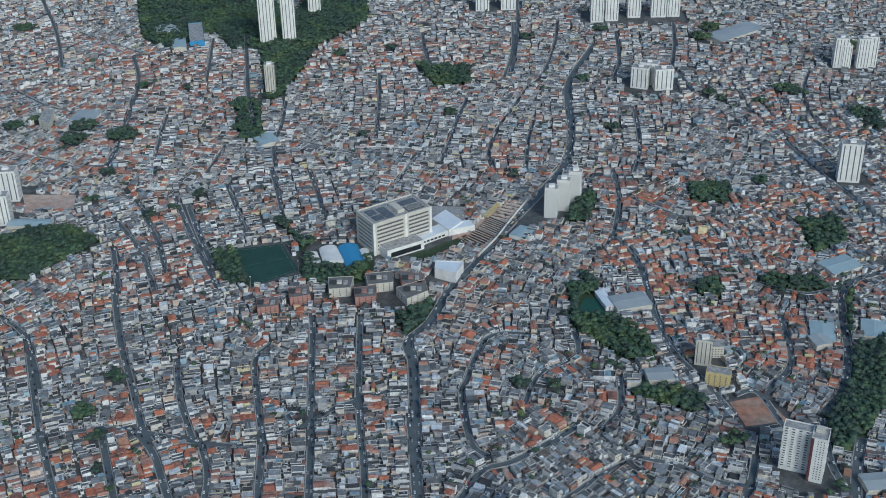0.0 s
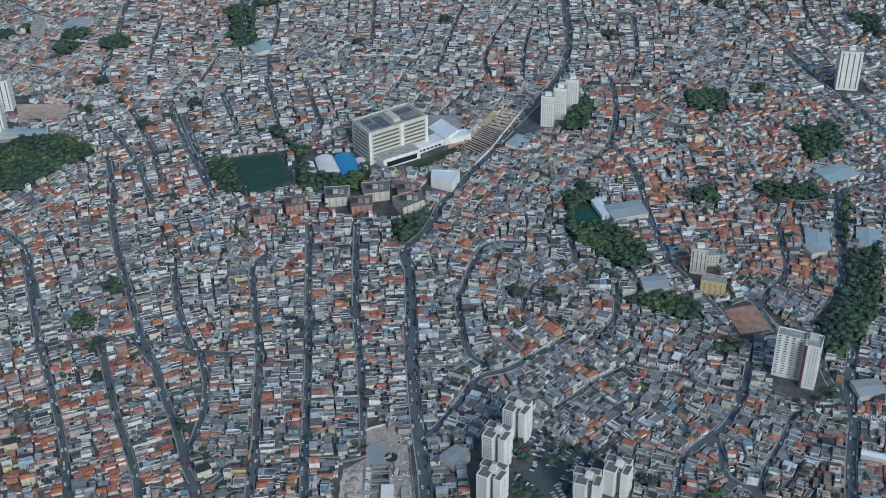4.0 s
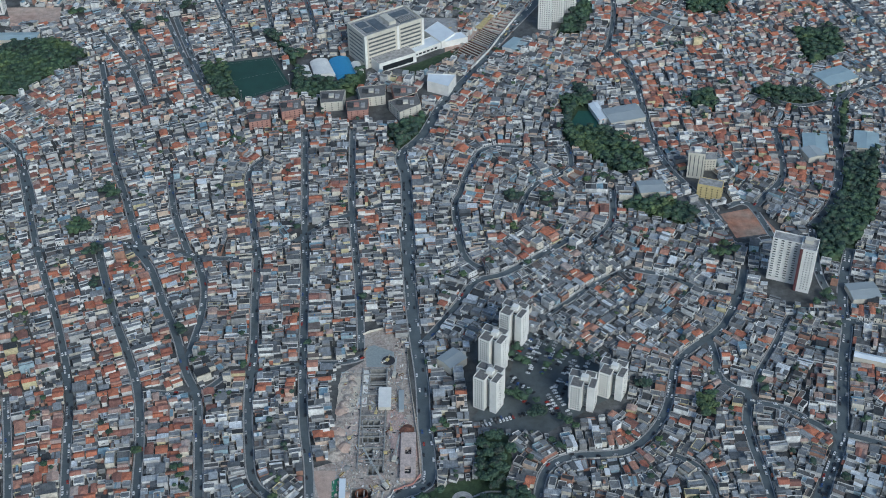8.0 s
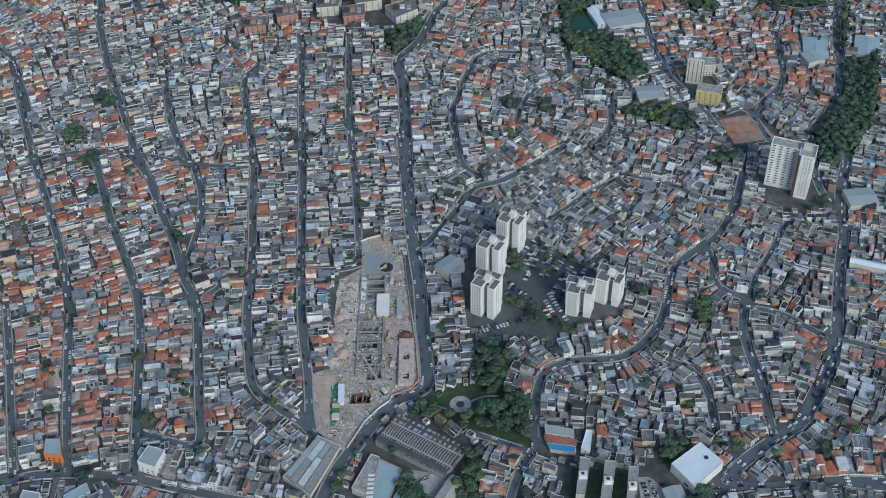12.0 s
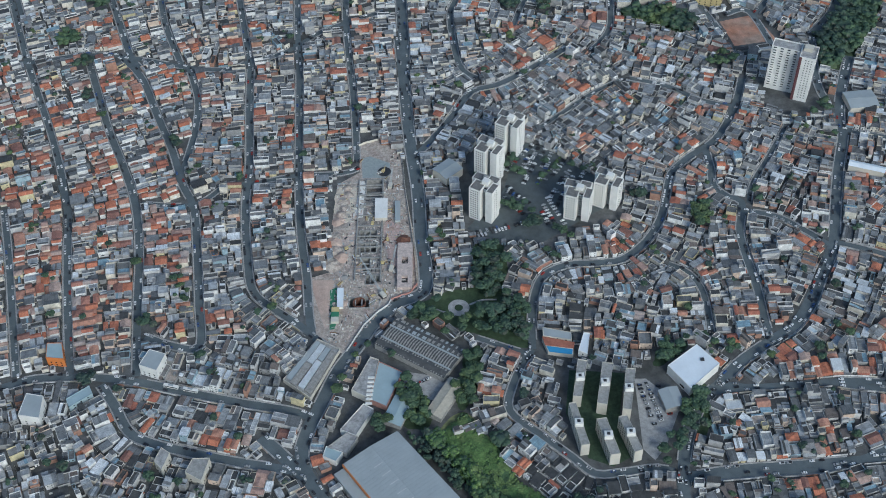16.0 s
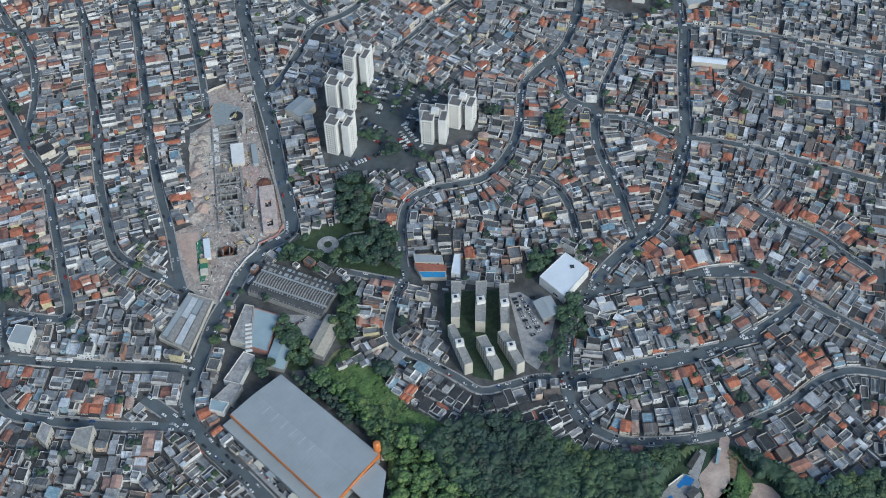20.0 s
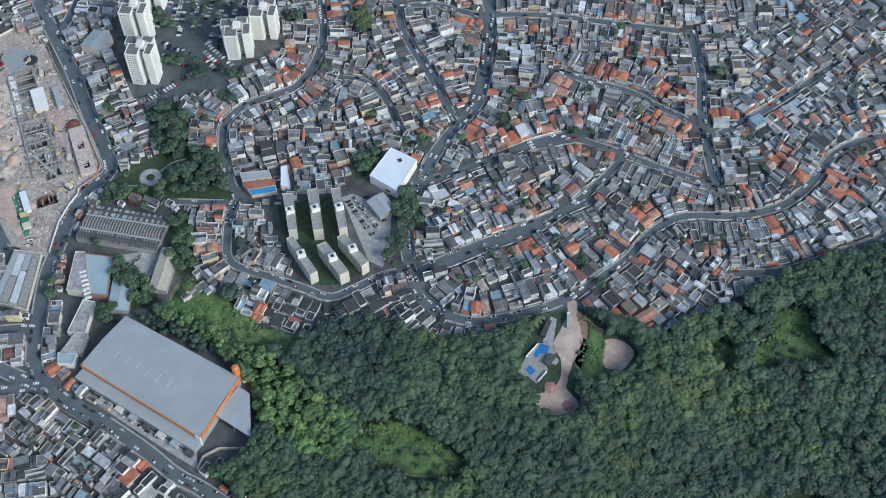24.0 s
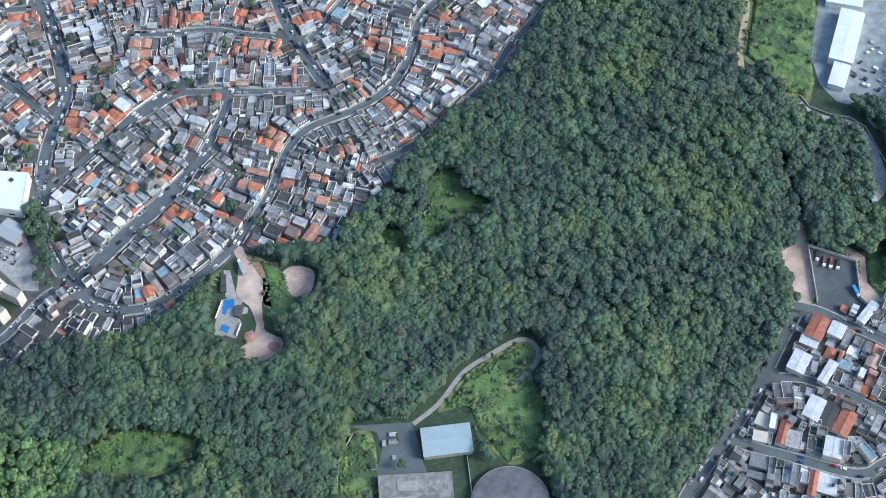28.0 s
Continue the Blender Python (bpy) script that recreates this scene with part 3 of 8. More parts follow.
# single clay roofs: x, y, reach
CLAY = [tuple(float(c) for c in q.split(",")) for row in (
    "-497,1190,7 -488,1144,9 -451,1145,9 -458,1189,4 -449,1015,6 -398,990,8 -382,1036,6 -359,1057,5 -346,1060,8 -350,1034,8 -338,1007,7 -319,997,6 -335,993,6 -374,1088,6 -264,1052,10 -316,1064,5 -284,1010,5 -270,996,8 -294,1020,5 -219,1214,5 -229,1193,7 -177,1178,5 -181,1158,8 -223,1112,6",
    "-200,1082,7 -167,1059,6 -157,1214,5 -154,1163,4 -147,1109,5 -234,1128,5 -151,1214,6 -145,1259,5 -124,1127,6 -120,1093,7 -117,1053,6 -115,1001,7 -96,1178,6 -92,1106,6 -77,1112,4 -87,1072,8 -71,1062,7 -88,1038,5 -90,998,6 -64,1000,5 -78,1206,6 -37,1148,5 -31,1101,6 -38,1073,5",
    "10,1180,6 7,1214,7 48,1179,11 60,1224,4 34,1146,5 30,1120,7 32,1106,7 30,1225,5 46,1234,5 47,1146,6 105,1139,7 62,1071,7 46,1039,7 79,1014,8 93,1052,5 39,999,5 74,1028,5 106,1027,5 136,1065,5 143,1080,5 119,976,5 217,1217,7 213,1243,5 277,1253,8",
    "302,1259,7 262,1200,9 288,1202,7 310,1216,8 299,1228,5 335,1210,6 361,1250,7 380,1244,5 395,1240,5 422,1242,5 388,1191,7 407,1162,7 340,1142,9 335,1164,6 326,1148,5 341,1115,5 364,1136,8 378,1130,6 257,1161,4 309,1122,5 298,1165,5 331,1176,5 182,1079,5 199,1049,5",
    "197,1011,5 139,1070,6 218,1015,4 258,982,5 222,1048,4 355,1110,4 463,1117,5 178,1158,5 164,1142,4 -421,893,7 -389,880,7 -408,861,6 -402,846,6 -394,827,8 -392,816,4 -359,819,6 -362,812,4 -374,798,4 -380,780,5 -376,933,7 -354,945,8 -338,841,7 -310,844,5 -308,832,5",
    "-299,814,8 -276,832,6 -265,810,7 -264,785,5 -255,846,5 -255,828,4 -251,926,4 -263,969,4 -234,959,5 -180,949,4 -178,932,4 -157,915,4 -153,903,4 -150,863,4 -199,834,4 -175,822,5 -128,843,4 -150,807,4 -150,829,4 -164,745,4 -343,769,5 -344,752,5 -373,753,6 -304,772,4",
    "-301,796,4 -317,765,4 215,952,6 227,889,5 217,873,4 161,871,7 151,879,4 175,882,4 129,899,4 114,876,5 123,887,4 245,934,4 306,941,5 284,924,7 272,888,5 314,899,4 293,871,4 306,883,4 315,863,4 338,874,4 348,870,4 388,913,5 393,873,4 285,822,5",
    "271,815,5 218,831,6 228,846,5 207,809,5 248,827,4 328,828,4 322,803,4 300,793,4 133,783,5 158,782,5 150,758,5 140,748,4 303,761,5 315,760,5 317,751,4 301,745,5 375,835,4 380,823,5 379,802,4 253,964,4 246,787,4 -187,668,6 -171,671,4 -243,675,4",
    "-223,666,4 -204,631,4 -191,629,4 -162,646,4 -205,569,4 -192,559,4 -184,561,4 -169,553,4 -133,559,4 -235,576,4 -252,595,4 -240,597,4 -188,585,4 -250,545,4 -145,637,4 139,755,5 154,770,4 62,703,4 215,724,5 166,703,5 195,681,5 48,619,4 132,680,4 145,720,4",
    "278,696,4 266,662,4 267,640,6 272,632,4 259,629,4 301,666,4 350,656,4 360,651,4 335,640,4 319,615,4 297,610,4 300,627,4 383,703,5 361,721,4 417,677,4 425,672,4 433,667,4 397,657,6 401,647,6 389,662,4 418,714,4 439,710,4 464,695,4 436,647,4",
    "450,657,4 432,619,4 440,607,4 448,602,4 411,589,4 419,584,4 427,574,5 334,585,4 284,559,4 319,547,4 357,572,4 236,585,4 137,752,4 167,702,4 196,683,5 268,663,4 228,650,4 155,725,4 271,699,4 266,665,4 300,668,4 270,637,5 275,629,4 266,628,4",
    "348,659,4 350,649,4 334,645,4 318,615,4 293,613,4 331,587,4 391,661,4 400,651,4 408,641,4 431,618,4 446,607,4 449,594,4 403,594,4 412,592,4 419,576,4 425,569,4 440,544,4 298,578,4 280,562,4 311,548,4 335,531,4 256,547,4 259,532,4 280,548,4",
    "274,539,4 295,514,4 396,504,4 261,511,4 264,502,4 256,518,4 247,508,4 287,493,4 337,466,5 340,432,4 317,422,4 318,412,4 502,577,4 558,524,4 532,541,4 549,487,6 569,497,4 606,511,4 613,479,4 574,463,4 478,513,4 491,519,4 522,458,4 511,469,4",
    "488,463,4 512,520,4 477,544,4 620,505,4 204,471,4 201,498,4",
) for q in row.split()]
# bright or pale roofs: x, y, reach
PALE = [tuple(float(c) for c in q.split(",")) for row in (
    "-346,1152,6 -425,1153,6 -375,1170,5 -199,1145,4 -31,1125,9 -27,1036,12 -50,1018,4 -44,1193,5 -277,1145,4 -197,1294,5 -288,983,5 -122,910,5 270,598,5 302,620,4 192,722,4 335,702,12 219,583,5 291,654,4 138,708,4 124,714,4 380,582,4 -15,583,4 -134,602,5 -142,545,6",
    "226,533,4 227,525,4 305,620,4 421,523,4 415,498,4 438,522,4 425,452,4 426,442,4 539,515,4 542,505,4 568,441,4 581,470,4 635,479,5 645,468,5 520,437,4 494,424,4 576,436,4 330,704,10 320,711,7 362,610,4 647,460,5 234,603,5 209,586,5 261,469,4",
    "264,458,4 355,484,4 450,380,4",
) for q in row.split()]
# quarters and the share of clay roofs in them, per cent: x, y, reach, share
QUARTERS = [tuple(float(c) for c in q.split(",")) for row in (
    "-745,2122,120,35 -603,2116,118,35 -457,2029,112,45 -679,1891,97,32 -555,1910,108,32 -431,1882,105,32 -390,1976,61,45 -625,1698,89,38 -523,1694,87,38 -400,1710,97,22 -550,1602,84,25 -436,1599,72,22 -207,2045,86,40 -111,2095,50,55 -72,2093,38,60 -164,2154,77,35 -22,2119,76,30 77,2087,75,28 161,2168,91,25 15,1900,69,30 54,1996,72,28 -95,1916,47,25 72,1704,32,85 69,1637,31,80",
    "122,1712,32,40 314,2176,105,15 429,2019,111,22 537,1989,111,22 351,1830,68,30 538,1801,91,35 618,1777,69,25 238,1769,77,12 383,1764,66,14 494,1760,56,25 255,1631,62,45 292,1558,79,45 209,1510,58,40 317,1475,67,40 401,1521,59,40 477,1519,60,40 218,1402,46,42 283,1400,55,45 407,1411,56,45 272,1330,44,55 332,1356,54,45 313,1289,43,55 284,1239,50,60 371,1341,45,35",
    "344,1214,50,50 390,1189,50,50 404,1144,41,50 487,1285,44,35 447,1122,32,35 -392,1418,56,28 -378,1347,45,40 -319,1373,36,25 -438,1335,54,32 -523,1337,46,28 -362,1495,48,25 -501,1258,44,22 -421,1208,51,18 -228,1277,51,35 -180,1263,42,35 -330,1206,50,20 -474,1186,42,35 66,1377,53,20 29,1296,51,25 -19,1310,43,22 103,1294,51,18 -55,1380,36,18",
) for q in row.split()]
# houses of the south-eastern corner: plan, height, roof
CORNER = [(pts(p), h, k) for p, h, k in (
    ("505,96 508,84 489,81 487,94", 6, "clay"), ("487,94 490,82 483,80 480,92", 5, "white"), ("474,91 475,79 459,76 458,89", 6, "white"), ("509,83 511,73 500,71 499,81", 7, "white"),
    ("481,68 482,62 463,60 462,65", 6, "white"), ("451,63 452,52 435,49 433,60", 6, "pale grey"), ("453,52 455,43 437,39 436,47", 6, "grey"), ("455,41 457,31 438,28 436,38", 6, "clay"),
    ("421,68 423,62 406,56 403,60", 5, "clay"), ("413,82 417,74 408,72 405,78", 6, "cream"), ("402,78 406,70 399,67 396,74", 5, "cream"), ("541,71 542,65 522,65 521,72", 6, "white"),
    ("428,38 434,28 421,22 415,32", 8, "white"), ("401,32 404,28 388,21 386,24", 6, "clay"), ("405,28 410,16 401,16 393,22", 5, "white"))]
VIEW = pts("-1000,2600 920,2600 690,1600 660,900 740,560 870,220 640,60 450,-80 180,-90 140,100 -20,220 -150,380 -370,440 -520,900 -700,1500")

taken[~inside(VIEW, gx, gy)] = 4
for x, y, r in CLUMPS:
    keep_clear([(x + r * 0.8 * math.cos(a), y + r * 0.8 * math.sin(a)) for a in np.arange(8) * 0.7854])
for poly in [FOREST] + PARKS + CLEAR + [p for p, h in SHEDS] + [p for p, h, k in CORNER]:
    keep_clear(poly)
LINES = [(w * (0.8 if pts(line)[-1][1] < 1400 else 0.66), smooth(pts(line))) for w, line in ROADS]
for w, line in LINES:
    mark_line(line, w / 2 + 1.4)

# pits of the two building sites: plan and depth
PITS = [(pts(p), d) for p, d in (("-77,824 -62,824 -63,847 -77,847", 9), ("-81,772 -66,772 -66,782 -81,782", 9), ("-80,755 -66,755 -66,766 -80,766", 9), ("-78,733 -71,733 -71,749 -79,749", 9),
                                 ("-74,718 -61,718 -61,728 -74,728", 7), ("-87,692 -70,692 -70,703 -87,703", 8), ("6,1433 27,1411 49,1446 26,1467", 5), ("28,1470 50,1449 66,1480 44,1500", 6))]


def filled(outer, holes, z):
    """A flat sheet with holes."""
    bm = bmesh.new()
    edges = []
    for loop in [outer] + holes:
        vs = [bm.verts.new((x, y, z)) for x, y in loop]
        edges += [bm.edges.new((a, b)) for a, b in zip(vs, vs[1:] + vs[:1])]
    bmesh.ops.triangle_fill(bm, use_beauty=True, use_dissolve=False, edges=edges, normal=(0, 0, 1))
    bmesh.ops.recalc_face_normals(bm, faces=bm.faces)
    for f in bm.faces:
        if f.normal.z < 0:
            f.normal_flip()
    return bm


def flat(name, bm, mat, label, category):
    me = bpy.data.meshes.new(name)
    bm.to_mesh(me)
    bm.free()
    me.materials.append(mat)
    return tagged(new(name, me), label, category, kind="structure")


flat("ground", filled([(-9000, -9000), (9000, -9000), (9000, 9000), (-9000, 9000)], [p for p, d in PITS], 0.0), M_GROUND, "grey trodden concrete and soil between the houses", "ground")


def rounded(poly, step=3.0):
    """A closed plan with soft corners and slightly uneven edges."""
    p = [np.array(q) for q in poly]
    n = len(p)
    out = []
    for i in range(n):
        a, b, c, d = p[i - 1], p[i], p[(i + 1) % n], p[(i + 2) % n]
        k = max(2, int(np.linalg.norm(c - b) / step))
        for j in range(k):
            s = j / k
            q = 0.5 * (2 * b + (c - a) * s + (2 * a - 5 * b + 4 * c - d) * s * s + (3 * b - a - 3 * c + d) * s ** 3)
            w = Vector((q[0] * 0.15, q[1] * 0.15, 0.5))
            out.append((q[0] + 1.6 * noise.noise(w), q[1] + 1.6 * noise.noise(w + Vector((40, 0, 0)))))
    return out


def sheet(name, poly, z, mat, label, category):
    n = len(poly)
    ob = piece(name, [([(x, y, z) for x, y in poly], [tuple(range(n))])], mat)
    return tagged(ob, label, category, kind="structure")


sheet("forest_floor", FOREST, 0.05, M_SHADED_SOIL, "dark leafy soil under the forest trees", "ground")
for k, poly in enumerate(PARKS):
    sheet("park_lawn", rounded(poly), 0.055 + 0.0017 * k, M_GRASS, "rough green park lawn between the houses", "lawn")

for k, (w, line) in enumerate(LINES):
    a, n = np.array(line), normals(line)
    z = 0.1 + 0.004 * k
    left, right = a + n * w / 2, a - n * w / 2
    v = [(x, y, z) for x, y in right] + [(x, y, z) for x, y in left]
    c = len(a)
    f = [(i, i + 1, c + i + 1, c + i) for i in range(c - 1)]
    tagged(piece("road", [(v, f)], M_ASPH), "worn grey asphalt street between rows of houses", "road", kind="structure")

# raised pavements on both sides, broken where streets meet
def road_count(x, y, own):
    """Whether another street than own runs within reach of a point."""
    for k, (w, line, lo, hi) in enumerate(BOUNDS):
        if k != own and lo[0] - 6 < x < hi[0] + 6 and lo[1] - 6 < y < hi[1] + 6:
            if np.min((line[:, 0] - x) ** 2 + (line[:, 1] - y) ** 2) < (w / 2 + 3.2) ** 2:
                return True
    return False


BOUNDS = [(w, np.array(line), np.min(line, 0), np.max(line, 0)) for w, line in LINES]
for k, (w, line) in enumerate(LINES):
    a, n = np.array(line), normals(line)
    strips = []
    for side in (1, -1):
        run = []
        for p, q in zip(a, n):
            x, y = p + side * q * (w / 2 + 0.7)
            if road_count(x, y, k):
                if len(run) > 2:
                    strips.append(run)
                run = []
            else:
                run.append((*(p + side * q * w / 2), *(p + side * q * (w / 2 + 1.15))))
        if len(run) > 2:
            strips.append(run)
    shapes = []
    for run in strips:
        v, f = [], []
        for ax, ay, bx, by in run:
            v += [(ax, ay, 0), (ax, ay, 0.52), (bx, by, 0.52), (bx, by, 0)]
        for i in range(len(run) - 1):
            o = 4 * i
            f += [(o, o + 4, o + 5, o + 1), (o + 1, o + 5, o + 6, o + 2), (o + 2, o + 6, o + 7, o + 3)]
        shapes.append((v, f))
    if shapes:
        tagged(piece("pavement", shapes, M_PAVE), "narrow concrete pavement with a kerb along a street", "pavement", kind="structure")

# ---- houses ----
def wall_ring(x0, y0, x1, y1, h, top, t=0.22):
    """Walls of a room block up to top, with a parapet round a recess at height h."""
    o = [(x0, y0), (x1, y0), (x1, y1), (x0, y1)]
    i = [(x0 + t, y0 + t), (x1 - t, y0 + t), (x1 - t, y1 - t), (x0 + t, y1 - t)]
    v = [(x, y, 0) for x, y in o] + [(x, y, top) for x, y in o] + [(x, y, top) for x, y in i] + [(x, y, h) for x, y in i]
    f = []
    for a in range(4):
        b = (a + 1) % 4
        f += [(a, b, 4 + b, 4 + a), (4 + a, 4 + b, 8 + b, 8 + a), (8 + a, 8 + b, 12 + b, 12 + a)]
    return v, f


def sloped(x0, y0, x1, y1, za, zb, axis, t=0.14):
    """A roof sheet over a rectangle, from height za to zb along an axis, with thickness."""
    q = [(x0, y0), (x1, y0), (x1, y1), (x0, y1)]
    z = [za, zb, zb, za] if axis == 0 else [za, za, zb, zb]
    return [(x, y, c - t) for (x, y), c in zip(q, z)] + [(x, y, c) for (x, y), c in zip(q, z)], BOXF


def sheet_roof(x0, y0, x1, y1, za, zb, axis):
    """The upper face of a roof sheet that rises from za to zb along an axis."""
    z = (za, zb, zb, za) if axis == 0 else (za, za, zb, zb)
    return [(x, y, c) for (x, y), c in zip(((x0, y0), (x1, y0), (x1, y1), (x0, y1)), z)], [(0, 1, 2, 3)]


def open_box(x0, y0, x1, y1, h):
    """Four walls without top and bottom."""
    v, f = box(x0, y0, 0, x1, y1, h)
    return v, f[2:]


def tent(x0, y0, x1, y1, h, rise, along, hip=0.0, o=0.35, t=0.16):
    """A tiled roof of two slopes (or four, where hip is more than nothing) with eaves o wide; along: its ridge runs along y."""
    x0, y0, x1, y1 = x0 - o, y0 - o, x1 + o, y1 + o
    half = ((x1 - x0) if along else (y1 - y0)) / 2
    e, top = h - o * rise + 0.1, h + (half - o) * rise + 0.1
    if along:
        a, b = ((x0 + x1) / 2, y0 + hip * half), ((x0 + x1) / 2, y1 - hip * half)
        v = [(x0, y0, e), (x1, y0, e), (x1, y1, e), (x0, y1, e), (*a, top), (*b, top)]
        f = [(1, 2, 5, 4), (3, 0, 4, 5), (0, 1, 4), (2, 3, 5)]
    else:
        a, b = (x0 + hip * half, (y0 + y1) / 2), (x1 - hip * half, (y0 + y1) / 2)
        v = [(x0, y0, e), (x1, y0, e), (x1, y1, e), (x0, y1, e), (*a, top), (*b, top)]
        f = [(0, 1, 5, 4), (2, 3, 4, 5), (1, 2, 5), (3, 0, 4)]
    v += [(x, y, e - t) for x, y, z in v[:4]]
    return v, f + [(6 + i, 6 + (i + 1) % 4, (i + 1) % 4, i) for i in range(4)]


def room(out, r, x0, y0, x1, y1, floors, kind, tall):
    """One block of a house with its walls and roof."""
    w, d = x1 - x0, y1 - y0
    h = floors * r.uniform(2.65, 2.95)
    style = r.random()
    if kind in ("clay", "old"):                       # clay tiles on two or four slopes; old: colour muted for haze
        rise, along = r.uniform(0.26, 0.42), d > w
        if r.random() < 0.25 and max(w, d) < 1.4 * min(w, d):
            along = not along
        hip = 0.8 if r.random() < 0.22 and min(w, d) > 5 else 0.0
        out.append(("roof", tent(x0, y0, x1, y1, h, rise, along, hip), M_TILE if kind == "clay" else M_HAZETILE))
        out.append(("wall", open_box(x0, y0, x1, y1, h + 0.05), M_LIME))
    elif style < 0.2 and kind != "pale":              # flat slab behind a parapet
        out.append(("wall", wall_ring(x0, y0, x1, y1, h, h + r.uniform(0.3, 1.1)), M_WALL))
        out.append(("roof", sheet_roof(x0 + 0.1, y0 + 0.1, x1 - 0.1, y1 - 0.1, h, h, 0), M_SLAB))
        if tall and w > 3.6 and d > 4:
            if r.random() < 0.35:
                a, b = r.uniform(x0 + 0.4, x1 - 2.4), r.uniform(y0 + 0.4, y1 - 3)
                out.append(("stair_head", box(a, b, h, a + 2.0, b + 2.6, h + 2.3), M_WALL))
            if r.random() < 0.5:
                a, b = r.uniform(x0 + 0.9, x1 - 0.9), r.uniform(y0 + 0.9, y1 - 0.9)
                out.append(("water_tank", drum(a, b, h, h + 1.0, 0.55, 7, 0.7), M_TANK))
            if r.random() < 0.5:                      # a lean-to over part of the slab
                c = y0 + d * r.uniform(0.35, 0.65)
                lo = r.random() < 0.5
                out.append(("canopy", sloped(x0 + 0.3, y0 + 0.3 if lo else c, x1 - 0.3, c if lo else y1 - 0.3, h + 2.3, h + 2.7, r.randrange(2)), M_FIBRE))
    else:                                             # corrugated sheets, sunk behind the walls or lying over them
        axis = 0 if w < d else 1
        if r.random() < 0.3:
            axis = 1 - axis
        run = w if axis == 0 else d
        rise = r.uniform(0.06, 0.14) * run
        za, zb = (h, h + rise) if r.random() < 0.5 else (h + rise, h)
        mat = M_PALE if kind == "pale" else M_FIBRE
        if r.random() < (0.62 if kind != "pale" else 0.2):
            out.append(("wall", wall_ring(x0, y0, x1, y1, h - 0.2, h + rise + r.uniform(0.08, 0.35), r.uniform(0.15, 0.28)), M_WALL))
            if run > 5 and r.random() < 0.45:         # two sheets that meet in a valley or a ridge
                m = r.uniform(0.4, 0.6)
                hi, lo = max(za, zb) - rise * 0.4, min(za, zb)
                a, b = (lo, hi) if r.random() < 0.7 else (hi, lo)
                if axis == 0:
                    c = x0 + w * m
                    out.append(("roof", sheet_roof(x0 + 0.15, y0 + 0.15, c, y1 - 0.15, a, b, 0), mat))
                    out.append(("roof", sheet_roof(c, y0 + 0.15, x1 - 0.15, y1 - 0.15, b, a, 0), mat))
                else:
                    c = y0 + d * m
                    out.append(("roof", sheet_roof(x0 + 0.15, y0 + 0.15, x1 - 0.15, c, a, b, 1), mat))
                    out.append(("roof", sheet_roof(x0 + 0.15, c, x1 - 0.15, y1 - 0.15, b, a, 1), mat))
                return h
            g = 0.15
        else:
            out.append(("wall", open_box(x0, y0, x1, y1, h + 0.02), M_WALL))
            g = -0.25
            za, zb = za + 0.12, zb + 0.12
        X0_, Y0_, X1_, Y1_ = x0 + g, y0 + g, x1 - g, y1 - g
        out.append(("roof", sheet_roof(X0_, Y0_, X1_, Y1_, za, zb, axis) if g > 0 else sloped(X0_, Y0_, X1_, Y1_, za, zb, axis), mat))
        if tall and r.random() < 0.4 and kind != "pale":      # a few newer sheets
            s = r.uniform(0.1, 0.6)
            e = s + r.uniform(0.15, 0.35)
            if axis == 0:
                out.append(("new_sheet", sheet_roof(X0_, Y0_ + (Y1_ - Y0_) * s, X1_, Y0_ + (Y1_ - Y0_) * e, za + 0.05, zb + 0.05, 0), M_FIBRE))
            else:
                out.append(("new_sheet", sheet_roof(X0_ + (X1_ - X0_) * s, Y0_, X0_ + (X1_ - X0_) * e, Y1_, za + 0.05, zb + 0.05, 1), M_FIBRE))
    return h


